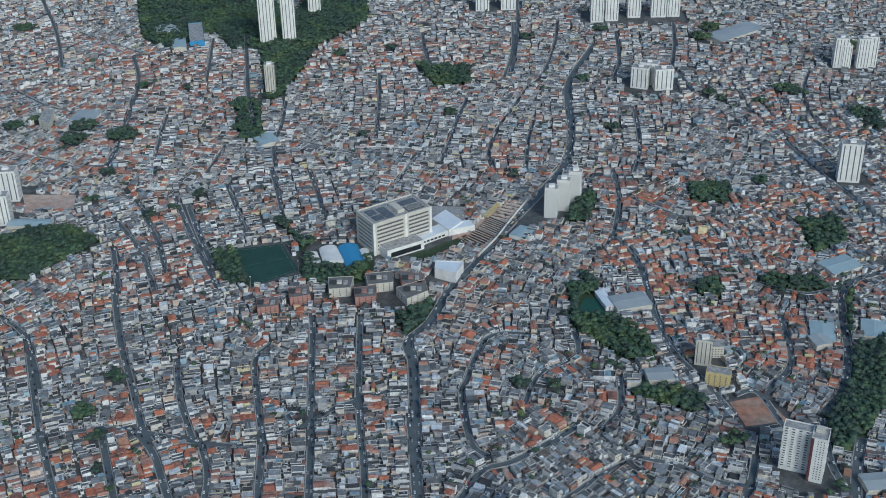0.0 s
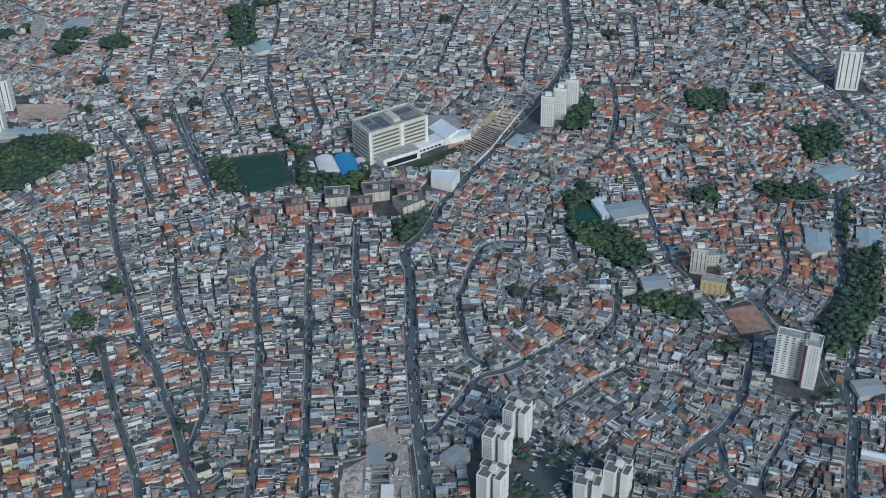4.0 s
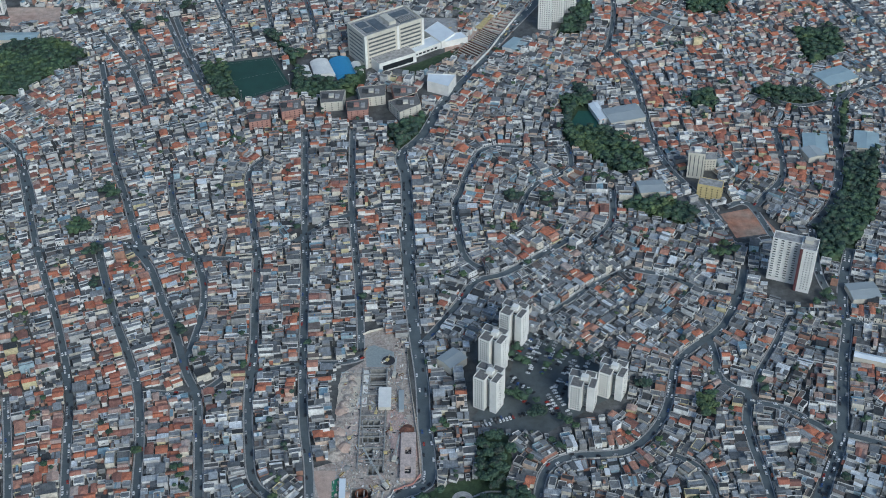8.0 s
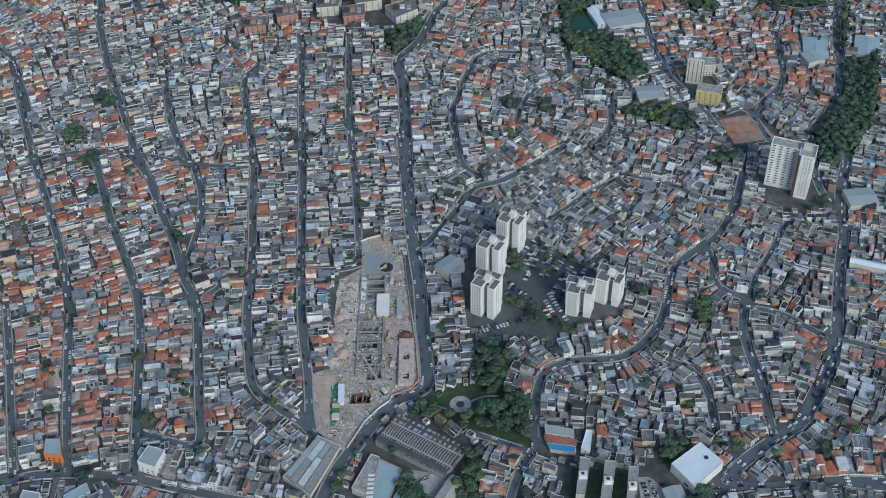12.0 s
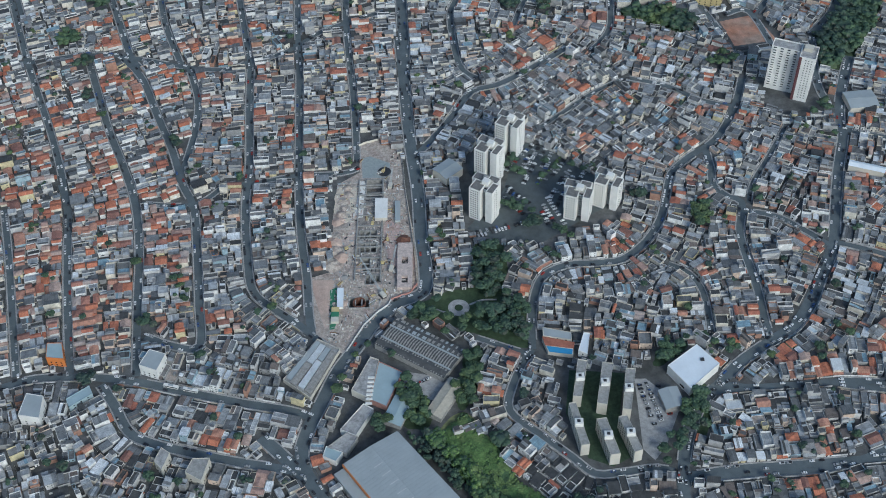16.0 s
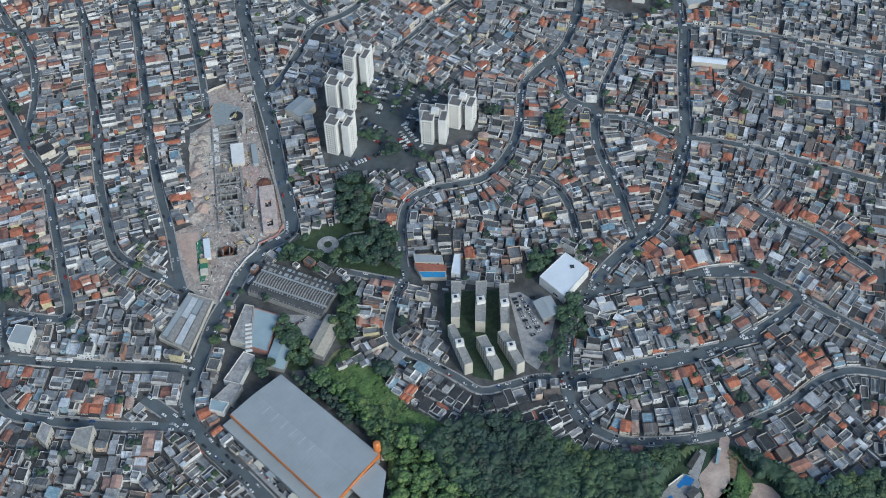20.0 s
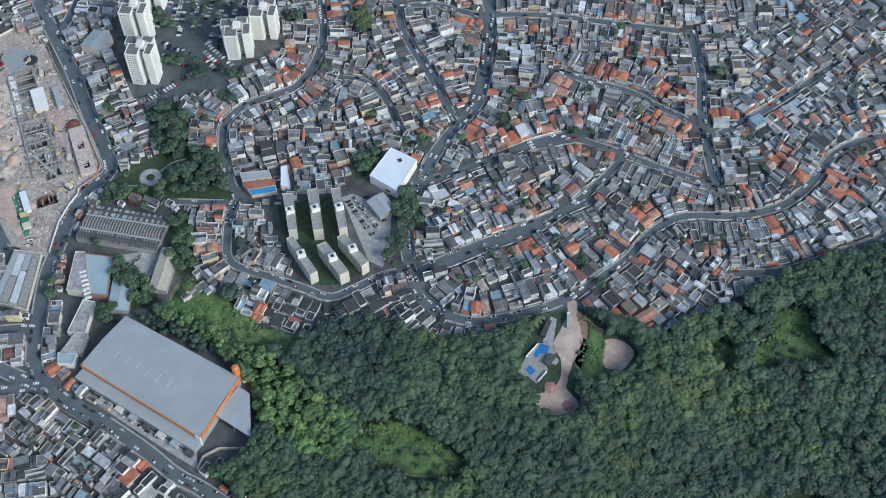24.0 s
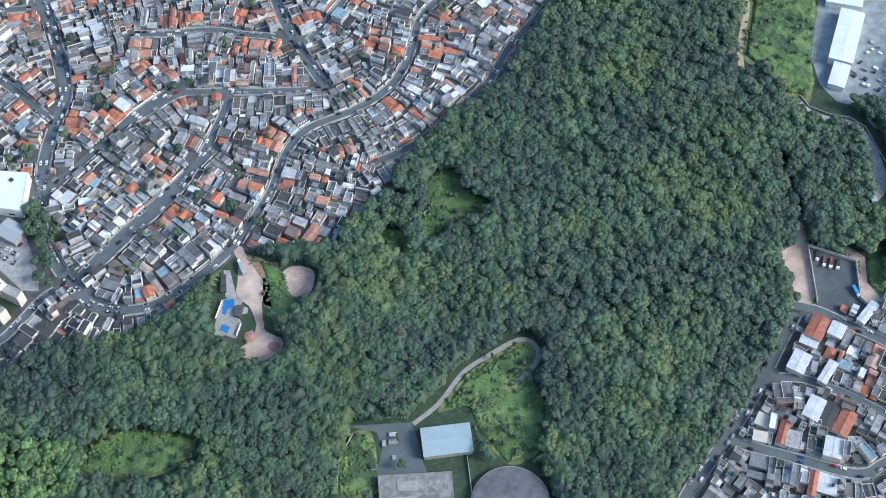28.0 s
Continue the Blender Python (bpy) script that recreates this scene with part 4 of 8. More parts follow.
def house_parts(r, w, d, kind_at, tall, low):
    """A house on a lot w wide and d deep, its front at -y: blocks one behind another with yards between. Gives lists of (part, shape, material)."""
    out = []
    y, end = -d / 2, d / 2
    if d > 9 and r.random() < (0.8 if low else 0.45):          # a front yard, often under a canopy
        s = r.uniform(1.6, 3.4) + (1.0 if low else 0.0)
        if r.random() < 0.5 and not low:
            z = r.uniform(2.4, 2.9)
            out.append(("canopy", sloped(-w / 2 + 0.1, y, w * r.choice((0.5, 0.5, 0.1)) - 0.1, y + s, z, z + 0.25, 1), M_FIBRE if r.random() < 0.6 else M_TILE))
        out.append(("yard_wall", open_box(-w / 2, y, w / 2, y + 0.16, 1.9), M_WALL))
        y += s
    first = True
    while y < end - 1.8:
        deep = min(r.choice((5.5, 7.5, 10.0, 13.0)) * r.uniform(0.85, 1.1) if kind_at(0, y + 3) == "sheet" else r.uniform(6.5, 9.5), end - y)
        if end - y - deep < 2.6:
            deep = end - y
        y0, y1 = y, y + deep
        x0, x1 = -w / 2, w / 2
        kind = kind_at((x0 + x1) / 2, (y0 + y1) / 2)
        floors = r.choices((1, 2, 3), (5.4, 3.8, 0.5))[0] if first else r.choices((1, 2, 3), (6, 2.6, 0.25))[0]
        if low:
            floors = 1
        if w > 4.2 and r.random() < 0.5 and tall:              # a side passage, at times under a low lean-to
            cut = r.uniform(0.9, 1.5)
            a, b = (x0, x0 + cut) if r.random() < 0.5 else (x1 - cut, x1)
            if a == x0:
                x0 += cut
            else:
                x1 -= cut
            if r.random() < 0.4:
                z = r.uniform(2.3, 2.9)
                out.append(("lean_to", sloped(a + 0.05, y0 + deep * r.choice((0, 0.3)), b - 0.05, y1 - deep * r.choice((0, 0.35)), z, z + 0.3, 0), M_FIBRE))
        if x1 - x0 > 6.4 and r.random() < (0.42 if kind == "sheet" else 0.2):
            c = x0 + (x1 - x0) * r.uniform(0.38, 0.62)
            room(out, r, x0, y0, c - 0.03, y1, floors, kind, tall)
            room(out, r, c + 0.03, y0 + (r.uniform(0, 1.6) if tall else 0), x1, y1, max(1, floors + r.choice((-1, 0, 0, 1)) if not low else 1), kind_at((c + x1) / 2, (y0 + y1) / 2), tall)
        else:
            room(out, r, x0, y0, x1, y1, floors, kind, tall)
        if first or y1 > end - 0.1:
            n = max(1, int((x1 - x0) / 2.6))
            for fl in range(floors):
                for s in range(n):
                    if r.random() < 0.4:
                        continue
                    cx = x0 + (x1 - x0) * (s + 0.5) / n + r.uniform(-0.2, 0.2)
                    hw = r.uniform(0.4, 0.75)
                    if first:
                        zz, hh = (fl * 2.8 + 1.0, 1.1) if fl or s else (0.1, 2.1)
                        out.append(("window" if fl or s else "door", box(cx - hw, y0 - 0.05, zz, cx + hw, y0 + 0.02, zz + hh), M_WIN))
                    if y1 > end - 0.1:
                        out.append(("window", box(cx - hw, y1 - 0.02, fl * 2.8 + 1.0, cx + hw, y1 + 0.05, fl * 2.8 + 2.1), M_WIN))
        first = False
        y = y1 + 0.04
        if end - y > 3 and r.random() < (0.55 if tall else 0.3):
            s = r.uniform(1.2, 3.6)
            if tall:
                for x in (-w / 2, w / 2 - 0.15):
                    out.append(("yard_wall", open_box(x, y, x + 0.15, min(end, y + s), 2.2), M_WALL))
            y += s
    return out


LOTS = []          # x, y, turn, width, depth, whether it stays low beside a street
turn_at = {}


def room_for(x, y, th, w, d, spare=0.0):
    """Whether a lot is free; takes it if so."""
    c, s = math.cos(th), math.sin(th)
    over = 0
    for p, q in ((0, 0), (-0.46, -0.46), (0.46, -0.46), (0.46, 0.46), (-0.46, 0.46), (0, 0.46), (0, -0.46)):
        i, j = int((x + p * w * c - q * d * s - X0) / CELL), int((y + p * w * s + q * d * c - Y0) / CELL)
        if not (0 <= i < NX and 0 <= j < NY):
            return False
        if taken[i, j]:
            over += 1
            if over > 1 or not (p or q):
                return False
    nu, nv = max(2, int(w / 1.2)), max(2, int(d / 1.2))
    u = (np.arange(nu) + 0.5) / nu * w - w / 2
    v = (np.arange(nv) + 0.5) / nv * d - d / 2
    uu, vv = u[:, None], v[None, :]
    i = ((x + uu * c - vv * s - X0) / CELL).astype(int)
    j = ((y + uu * s + vv * c - Y0) / CELL).astype(int)
    if i.min() < 0 or j.min() < 0 or i.max() >= NX or j.max() >= NY:
        return False
    if np.count_nonzero(taken[i, j]) > spare * i.size:
        return False
    taken[i, j] = 3
    return True


rng = random.Random(7)
for k in range(1500):                       # a few larger sheds and workshops along the streets come first
    wide, line = LINES[rng.randrange(len(LINES))]
    a, n = np.array(line), normals(line)
    i = rng.randrange(len(a))
    side = rng.choice((1, -1))
    w, d = rng.uniform(9, 14), rng.uniform(17, 27)
    p = a[i] + side * n[i] * (wide / 2 + 2 + d / 2)
    th = math.atan2(n[i][1] * side, n[i][0] * side) - math.pi / 2
    if len(LOTS) < 190 and rng.random() < 0.3 and room_for(p[0], p[1], th, w, d, 0.02):
        LOTS.append((p[0], p[1], th, w, d, False))
        turn_at[int(p[0] // 25), int(p[1] // 25)] = th
for row in range(2):
    for wide, line in LINES:
        a, n = np.array(line), normals(line)
        seg = np.r_[0, np.cumsum(np.linalg.norm(np.diff(a, axis=0), axis=1))]
        for side in (1, -1):
            s = 1.0
            while s < seg[-1]:
                w = rng.choice((5.0, 5.6, 6.5, 7.5, 9.5)) * rng.uniform(0.92, 1.1) * (1.15 if a[0][1] > 1350 else 1.0)
                px, py = np.interp(s + w / 2, seg, a[:, 0]), np.interp(s + w / 2, seg, a[:, 1])
                nx, ny = np.interp(s + w / 2, seg, n[:, 0]) * side, np.interp(s + w / 2, seg, n[:, 1]) * side
                th = math.atan2(ny, nx) - math.pi / 2
                size = rng.uniform(0.9, 1.08)
                for d in ((21.5, 18.5, 15.5, 12.5, 9.5) if row == 0 else (13.0, 9.5)):
                    d *= size
                    off = wide / 2 + 1.6 + (22.5 if row else 0.0) + d / 2
                    x, y = px + off * nx, py + off * ny
                    if room_for(x, y, th, w, d, 0.08):
                        LOTS.append((x, y, th, w - 0.05, d, row == 0 and ny < -0.6))
                        turn_at[int(x // 25), int(y // 25)] = th
                        s += w
                        break
                else:
                    s += 2.5


def turn_near(x, y):
    i, j = int(x // 25), int(y // 25)
    for k in range(0, 12):
        found = [turn_at[i + p, j + q] for p in range(-k, k + 1) for q in range(-k, k + 1) if max(abs(p), abs(q)) == k and (i + p, j + q) in turn_at]
        if found:
            return found[0]
    return 0.2


for size, step in ((13.0, 3), (9.5, 3), (7.0, 3), (5.0, 2)):
    free = np.argwhere(taken[::step, ::step] == 0) * step
    order = list(range(len(free)))
    rng.shuffle(order)
    for k in order:
        i, j = free[k]
        if taken[i, j]:
            continue
        x, y = X0 + (i + 0.5) * CELL, Y0 + (j + 0.5) * CELL
        th = turn_near(x, y) + rng.choice((0, 0, math.pi / 2)) + rng.uniform(-0.08, 0.08)
        w, d = size * rng.uniform(0.6, 0.85), size * rng.uniform(0.9, 1.25)
        if size < 6 and y > 1500:
            continue
        if room_for(x, y, th, w, d, 0.12):
            LOTS.append((x, y, th, w, d, size < 6))
            turn_at.setdefault((int(x // 25), int(y // 25)), th)

NEAR = Vector((60, 380))
LOTS.sort(key=lambda q: (q[0] - NEAR.x) ** 2 + (q[1] - NEAR.y) ** 2)


def cells(spots):
    """The spots by squares of 40 m."""
    out = collections.defaultdict(list)
    for q in spots:
        x, y, r = q[:3]
        for i in range(int((x - r) // 40), int((x + r) // 40) + 1):
            for j in range(int((y - r) // 40), int((y + r) // 40) + 1):
                out[i, j].append(q)
    return out


CLAY_AT, PALE_AT, QUARTER_AT = cells(CLAY), cells(PALE), cells(QUARTERS)


def roof_kind(x, y, chance):
    """What covers a block of a house at a place."""
    c = int(x // 40), int(y // 40)
    for a, b, r in PALE_AT[c]:
        if (x - a) ** 2 + (y - b) ** 2 < r * r:
            return "pale"
    for a, b, r in CLAY_AT[c]:
        if (x - a) ** 2 + (y - b) ** 2 < (r + 1.8) ** 2:
            return "clay"
    share = 0.05 if y < 1250 else 0.13
    if x < -215 and 640 < y < 1000:                      # the western rows of tiled houses
        share = 0.3
    for a, b, r, p in QUARTER_AT[c]:
        if (x - a) ** 2 + (y - b) ** 2 < r * r:
            share = max(share, p / 100)
    # old is the clay colour muted in place of air haze, mostly far off
    return "sheet" if chance > share else "clay" if chance < (0.75 if y < 1550 else 0.25) * share else "old"


NHOUSE = 140
far = Buf()
for k, (x, y, th, w, d, low) in enumerate(LOTS):
    r = random.Random(k * 7919 + 13)
    c, s = math.cos(th), math.sin(th)
    chance = r.random()
    parts = house_parts(r, w, d, lambda p, q: roof_kind(x + p * c - q * s, y + p * s + q * c, chance), y < 1500, low)
    if k < NHOUSE:
        mats = [m for n, q, m in parts if n == "roof"]
        look_of = "clay tiled" if sum(m in (M_TILE, M_HAZETILE) for m in mats) * 2 > len(mats) else "grey sheet roofed" if M_FIBRE in mats else "flat roofed"
        home = thing("house", pose(x, y, 0, 0, 0, math.degrees(th)), f"small {look_of} rendered house in a dense row", "house", "houses of the quarter")
        for name, shape, mat in parts:
            piece(name, [shape], mat, home)
    else:
        for name, (v, f), mat in parts:
            if mat is M_WIN:                                # a pane set just proud of the wall
                if y > 1300:
                    continue
                v = [v[0], v[1], v[5], v[4]] if v[0][1] < 0 else [v[2], v[3], v[7], v[6]]
                f = [(0, 1, 2, 3)]
            far.add([(x + p * c - q * s, y + p * s + q * c, z) for p, q, z in v], f, mat)
tagged(new("house_rows", far.mesh("house_rows")), "dense rows of small rendered houses with clay and grey sheet roofs", "houses", kind="stuff")
print("houses", len(LOTS), "parts", len(far.v), "faces", len(far.f))

# ---- tall and large buildings ----
def ccw(loc):
    return loc if sum(a[0] * b[1] - b[0] * a[1] for a, b in zip(loc, loc[1:] + loc[:1])) > 0 else loc[::-1]


def shared(name, shape, mat):
    b = Buf()
    b.add(*shape, mat)
    return b.mesh(name)


PANE = shared("window", box(-0.5, -0.07, 0, 0.5, 0.05, 1), M_GLASS)
BAND = shared("window", box(-0.5, -0.07, 0, 0.5, 0.06, 1), M_LIGHTW)


def on_wall(parent, a, b, u, z, w, h, mesh, name="window"):
    """A pane w by h on the wall from a to b (its outside to the right of that way), u metres from a."""
    dx, dy = b[0] - a[0], b[1] - a[1]
    far_ = math.hypot(dx, dy)
    ob = new(name, mesh)
    ob.parent = parent
    ob.matrix_basis = pose(a[0] + dx * u / far_, a[1] + dy * u / far_, z, 0, 0, math.degrees(math.atan2(dy, dx))) @ Matrix.Diagonal((w, 1, h, 1))
    return ob


def windows(parent, a, b, z0, rows, dz, cols, w, h, mesh=None, edge=1.2):
    length = math.hypot(b[0] - a[0], b[1] - a[1])
    for i in range(rows):
        for j in range(cols):
            on_wall(parent, a, b, edge + (length - 2 * edge) * (j + 0.5) / cols, z0 + i * dz, w, h, mesh or PANE)


def rimmed(parent, loc, z0, z1, wall, roof, rim=0.9, thick=0.35, name="wall"):
    """A block with a parapet: walls as a prism, a rim on top and a roof inside it."""
    loc = ccw(loc)
    cx, cy = sum(p[0] for p in loc) / len(loc), sum(p[1] for p in loc) / len(loc)
    size = min(max(p[0] for p in loc) - min(p[0] for p in loc), max(p[1] for p in loc) - min(p[1] for p in loc))
    s = 1 - 2 * thick / size
    inner = [(cx + (x - cx) * s, cy + (y - cy) * s) for x, y in loc]
    n = len(loc)
    v = [(x, y, z0) for x, y in loc] + [(x, y, z1 + rim) for x, y in loc] + [(x, y, z1 + rim) for x, y in inner] + [(x, y, z1) for x, y in inner]
    f = []
    for i in range(n):
        j = (i + 1) % n
        f += [(i, j, n + j, n + i), (n + i, n + j, 2 * n + j, 2 * n + i), (2 * n + i, 2 * n + j, 3 * n + j, 3 * n + i)]
    body = piece(name, [(v, f)], wall, parent)
    piece("roof", [([(x, y, z1 + 0.02) for x, y in inner], [tuple(range(n))])], roof, parent)
    return loc


def rect(x0, y0, x1, y1):
    return [(x0, y0), (x1, y0), (x1, y1), (x0, y1)]


def block(name, corners, h, wall, label, category="building", roof=None, rim=0.6, rows=0, cols=0, group="", ww=1.3, wh=1.2, dz=2.9, bands=False):
    """A flat-roofed building over plan corners, with rows of windows on every side."""
    cx, cy = sum(p[0] for p in corners) / len(corners), sum(p[1] for p in corners) / len(corners)
    ob = thing(name, pose(cx, cy, 0), label, category, group)
    loc = rimmed(ob, [(x - cx, y - cy) for x, y in corners], 0, h, wall, roof or M_SLAB, rim)
    if rows:
        sides = list(zip(loc, loc[1:] + loc[:1]))
        longest = max(math.hypot(b[0] - a[0], b[1] - a[1]) for a, b in sides)
        for a, b in sides:
            n = (b[1] - a[1]) * (a[0] + cx) - (b[0] - a[0]) * (a[1] + cy)
            if n < 0:                                       # sides that face the watched quarter
                if bands:
                    for i in range(rows):
                        side = math.hypot(b[0] - a[0], b[1] - a[1])
                        on_wall(ob, a, b, side * (i + 0.5) / rows, 3, side * 0.2 / rows, h - 5, BAND, "window_strip")
                    continue
                windows(ob, a, b, 1.2, rows, dz, max(1, round(cols * math.hypot(b[0] - a[0], b[1] - a[1]) / longest)), ww, wh)
    return ob


def slab_corners(x, y, turn, w, d):
    c, s = math.cos(radians(turn)), math.sin(radians(turn))
    return [(x + u * w / 2 * c - v * d / 2 * s, y + u * w / 2 * s + v * d / 2 * c) for u, v in ((-1, -1), (1, -1), (1, 1), (-1, 1))]


M_DECK = plain("weathered_roof_deck", (0.2, 0.19, 0.18), 0.9, 0.45, scale=0.5)


def winged_tower(x, y, turn, floors):
    """An apartment tower of stepped wings round a core, with a tank room on top."""
    h = floors * 2.65 + 1.5
    ob = thing("apartment_tower", pose(x, y, 0, 0, 0, turn), "white apartment tower with stepped wings beside the car park", "tower", "towers round the car park")
    wings = (rect(0, 0, 11, 13), rect(15.5, 2, 22, 16), rect(-4, 13, 7, 22), rect(9, 16, 19, 24))
    for k, w in enumerate(wings):
        rimmed(ob, w, 0, h - (0.6 if k > 1 else 0), M_WHITE, M_SLAB, 0.9, 0.4, "wing")
    piece("core", [box(6, 9, 0, 15, 18, h + 0.4)], M_CREAM, ob)
    piece("tank_room", [box(7.5, 10, h + 0.4, 13.5, 15, h + 4.2)], M_WHITE, ob)
    # Grey instead of the wings' white: the recess's shade is in its colour.
    piece("recess", [box(11, 7, 0, 15.5, 9, h - 0.5)], M_CONC, ob)
    for i in range(floors):
        piece("recess_balcony", [box(11.1, 5.6, 2.0 + i * 2.65, 15.4, 6.9, 2.9 + i * 2.65)], M_GREYM, ob)
        piece("recess_window", [box(11.6, 6.85, 3.0 + i * 2.65, 15.0, 6.97, 4.3 + i * 2.65)], M_GLASS, ob)
    windows(ob, (0, 0), (11, 0), 2.0, floors, 2.65, 4, 1.2, 1.05)
    windows(ob, (22, 2), (22, 16), 2.0, floors, 2.65, 2, 0.7, 0.8, edge=4)
    for w in wings:
        a, b = w[0], w[2]
        piece("roof_deck", [box(a[0] + 0.8, a[1] + 0.8, h - 0.4, b[0] - 0.8, b[1] - 0.8, h + 0.25)], M_DECK, ob)
    piece("tank_room", [box(5, 16.5, h, 9, 20, h + 2.6)], M_CONC, ob)
    windows(ob, (0, 13), (0, 0), 2.0, floors, 2.65, 2, 0.7, 0.7, edge=3)
    windows(ob, (-4, 22), (-4, 13), 2.0, floors, 2.65, 2, 1.2, 1.1)
    return ob


for x, y, turn, floors in ((16, 797, -31, 13), (22, 847, -31, 13), (42, 882, -31, 13), (100, 793, -20, 10), (127, 809, -28, 10)):
    winged_tower(x, y, turn, floors)

# the tall slab with the dark red stripe
slab = thing("apartment_tower", pose(311, 970, 0, 0, 0, -23), "tall white apartment slab with a dark red stripe and balconies", "tower")
rimmed(slab, rect(0, 0, 28, 13), 0, 50, M_WHITE, M_SLAB, 1.2)
rimmed(slab, rect(28, -9, 43, 12), 0, 51, M_WHITE, M_SLAB, 1.2)
piece("stripe", [box(27.9, -9.15, 0, 30.6, -9.0, 51.5), box(27.85, -9.1, 0, 28.0, 0, 51.5)], plain("dark_red_paint", (0.13, 0.05, 0.055), 0.7), slab, "dark red painted stripe")
piece("lift_room", [box(30, 2, 51, 38, 9, 55)], M_CREAM, slab)
BALC = shared("balcony", box(-0.5, -1.0, 0, 0.5, 0, 1), M_WHITE)
for i in range(16):
    for j in range(4):
        on_wall(slab, (0, 0), (28, 0), 3.4 + j * 6.6, 3.4 + i * 2.95, 3.0, 1.1, BALC, "balcony")
        on_wall(slab, (0, 0), (28, 0), 3.4 + j * 6.6, 4.6 + i * 2.95, 2.8, 1.3, PANE)
windows(slab, (31.5, -9), (43, -9), 4, 16, 2.95, 3, 1.1, 1.0, edge=1.5)
windows(slab, (43, -9), (43, 12), 4, 16, 2.95, 2, 1.0, 1.0, edge=6)

# the hospital: a tall block with long window bands, low wings, white canopies
hosp = thing("hospital", pose(-105, 1398, 0, 0, 0, 33.2), "large cream hospital block with long window bands and flat roof", "hospital")
rimmed(hosp, rect(0, 0, 86, 45), 0, 44, M_CREAM, M_SLAB, 2.0, 0.8)
for u0, u1 in ((5, 44), (52, 82)):
    for i in range(7):
        on_wall(hosp, (0, 0), (86, 0), (u0 + u1) / 2, 6 + i * 5.4, u1 - u0, 2.3, BAND, "window_band")
for i in range(7):
    on_wall(hosp, (0, 45), (0, 0), 22, 6 + i * 5.4, 34, 1.9, BAND, "window_band")
for u in (0.6, 48, 85.2):
    piece("pier", [box(u - 1.6, -0.7, 0, u + 1.6, 0, 45.8)], M_WHITE, hosp)
M_PLANT = plain("roof_plant_metal", (0.13, 0.15, 0.17), 0.6, 0.35, scale=0.3)
piece("plant_room", [box(42, 10, 44, 52, 34, 48.5)], M_CREAM, hosp)
for u, v, w, d in ((8, 8, 14, 12), (24, 6, 12, 30), (8, 24, 12, 14), (56, 6, 24, 14), (56, 24, 24, 12)):
    piece("roof_unit", [box(u, v, 44, u + w, v + d, 44.9)], M_PLANT, hosp)
for u in range(57, 79, 3):
    piece("air_unit", [box(u, 8, 44.9, u + 1.8, 18, 46)], M_CONC, hosp)
annex = block("hospital_wing", pts("-88,1386 -42,1414 -56,1436 -102,1406"), 13, M_WHITE, "low white hospital wing with dark front glazing", "building", M_SLAB, 0.8)
on_wall(annex, (-16, -24.5), (30, 3.5), 27, 2, 44, 7, PANE, "glazing")
low = block("hospital_wing", pts("-49,1420 -15,1446 24,1462 16,1476 -22,1466 -58,1440"), 8, M_WHITE, "long low white wing in front of the hospital", "building", M_BRIGHT, 0.5)
for k in range(7):
    on_wall(low, (-33, -32), (5, -6), 4 + 6 * k, 2.5, 4, 2.5, PANE)
block("entrance_hall", pts("-33,1478 -15,1503 8,1470 -10,1446"), 10, M_WHITE, "white roofed entrance hall beside the hospital", "hall", M_BRIGHT, 0.4)
wb = block("white_hall", pts("-27,1359 8,1355 -2,1327 -28,1341"), 14, M_WHITE, "white windowless hall with a dark gable", "hall", M_BRIGHT, 0.8)
on_wall(wb, (9, -18), (19.5, 10), 15, 2, 22, 10, PANE, "gable_panel")

# three white towers by the avenue
for x, y, h in ((115, 1492, 44), (133, 1512, 46), (151, 1537, 46)):
    ob = block("apartment_tower", slab_corners(x + 12, y + 8, -12, 17, 13), h, M_WHITE, "white apartment tower beside the broad avenue", "tower", group="three towers", rows=14, cols=5, dz=3.0)
    piece("tank_room", [box(-4, -3, h, 4, 3, h + 4)], M_WHITE, ob)
for x, y, h, w, d, turn in ((-303, 1938, 54, 16, 12, 0), (-340, 2178, 92, 24, 20, 10), (-335, 2196, 92, 20, 18, 10), (-300, 2186, 90, 24, 20, 10), (-268, 2340, 85, 24, 18, 5),
                            (551, 1597, 58, 30, 18, -8), (655, 2030, 52, 22, 18, -5), (664, 2024, 40, 16, 10, -5), (692, 2026, 52, 20, 18, -5), (705, 2030, 54, 22, 18, -5),
                            (306, 1950, 36, 28, 18, -20), (342, 1942, 36, 30, 18, 5), (322, 1965, 38, 30, 16, -20), (268, 2276, 52, 24, 16, 0), (296, 2282, 52, 24, 16, 0), (340, 2300, 60, 24, 18, 0),
                            (386, 2300, 44, 28, 18, 0), (414, 2302, 46, 24, 18, 0), (55, 2350, 50, 26, 18, 0), (105, 2355, 46, 28, 18, 0),
                            (-624, 1572, 46, 28, 20, 5), (-612, 1500, 44, 24, 18, 5), (270, 1152, 32, 18, 14, -15)):
    ob = block("apartment_tower", slab_corners(x, y, turn, w, d), h, M_CREAM if x == -303 else M_WHITE if h > 35 else M_CREAM, "white apartment tower among low houses far off", "tower", group="far towers", rows=4, bands=True)
    piece("tank_room", [box(-4, -3, h, 4, 3, h + 3.5)], M_WHITE, ob)
block("apartment_house", slab_corners(279, 1112, -20, 26, 14), 17, M_YELLOW, "yellow apartment house beside bare earth", "building", rows=5, cols=4)
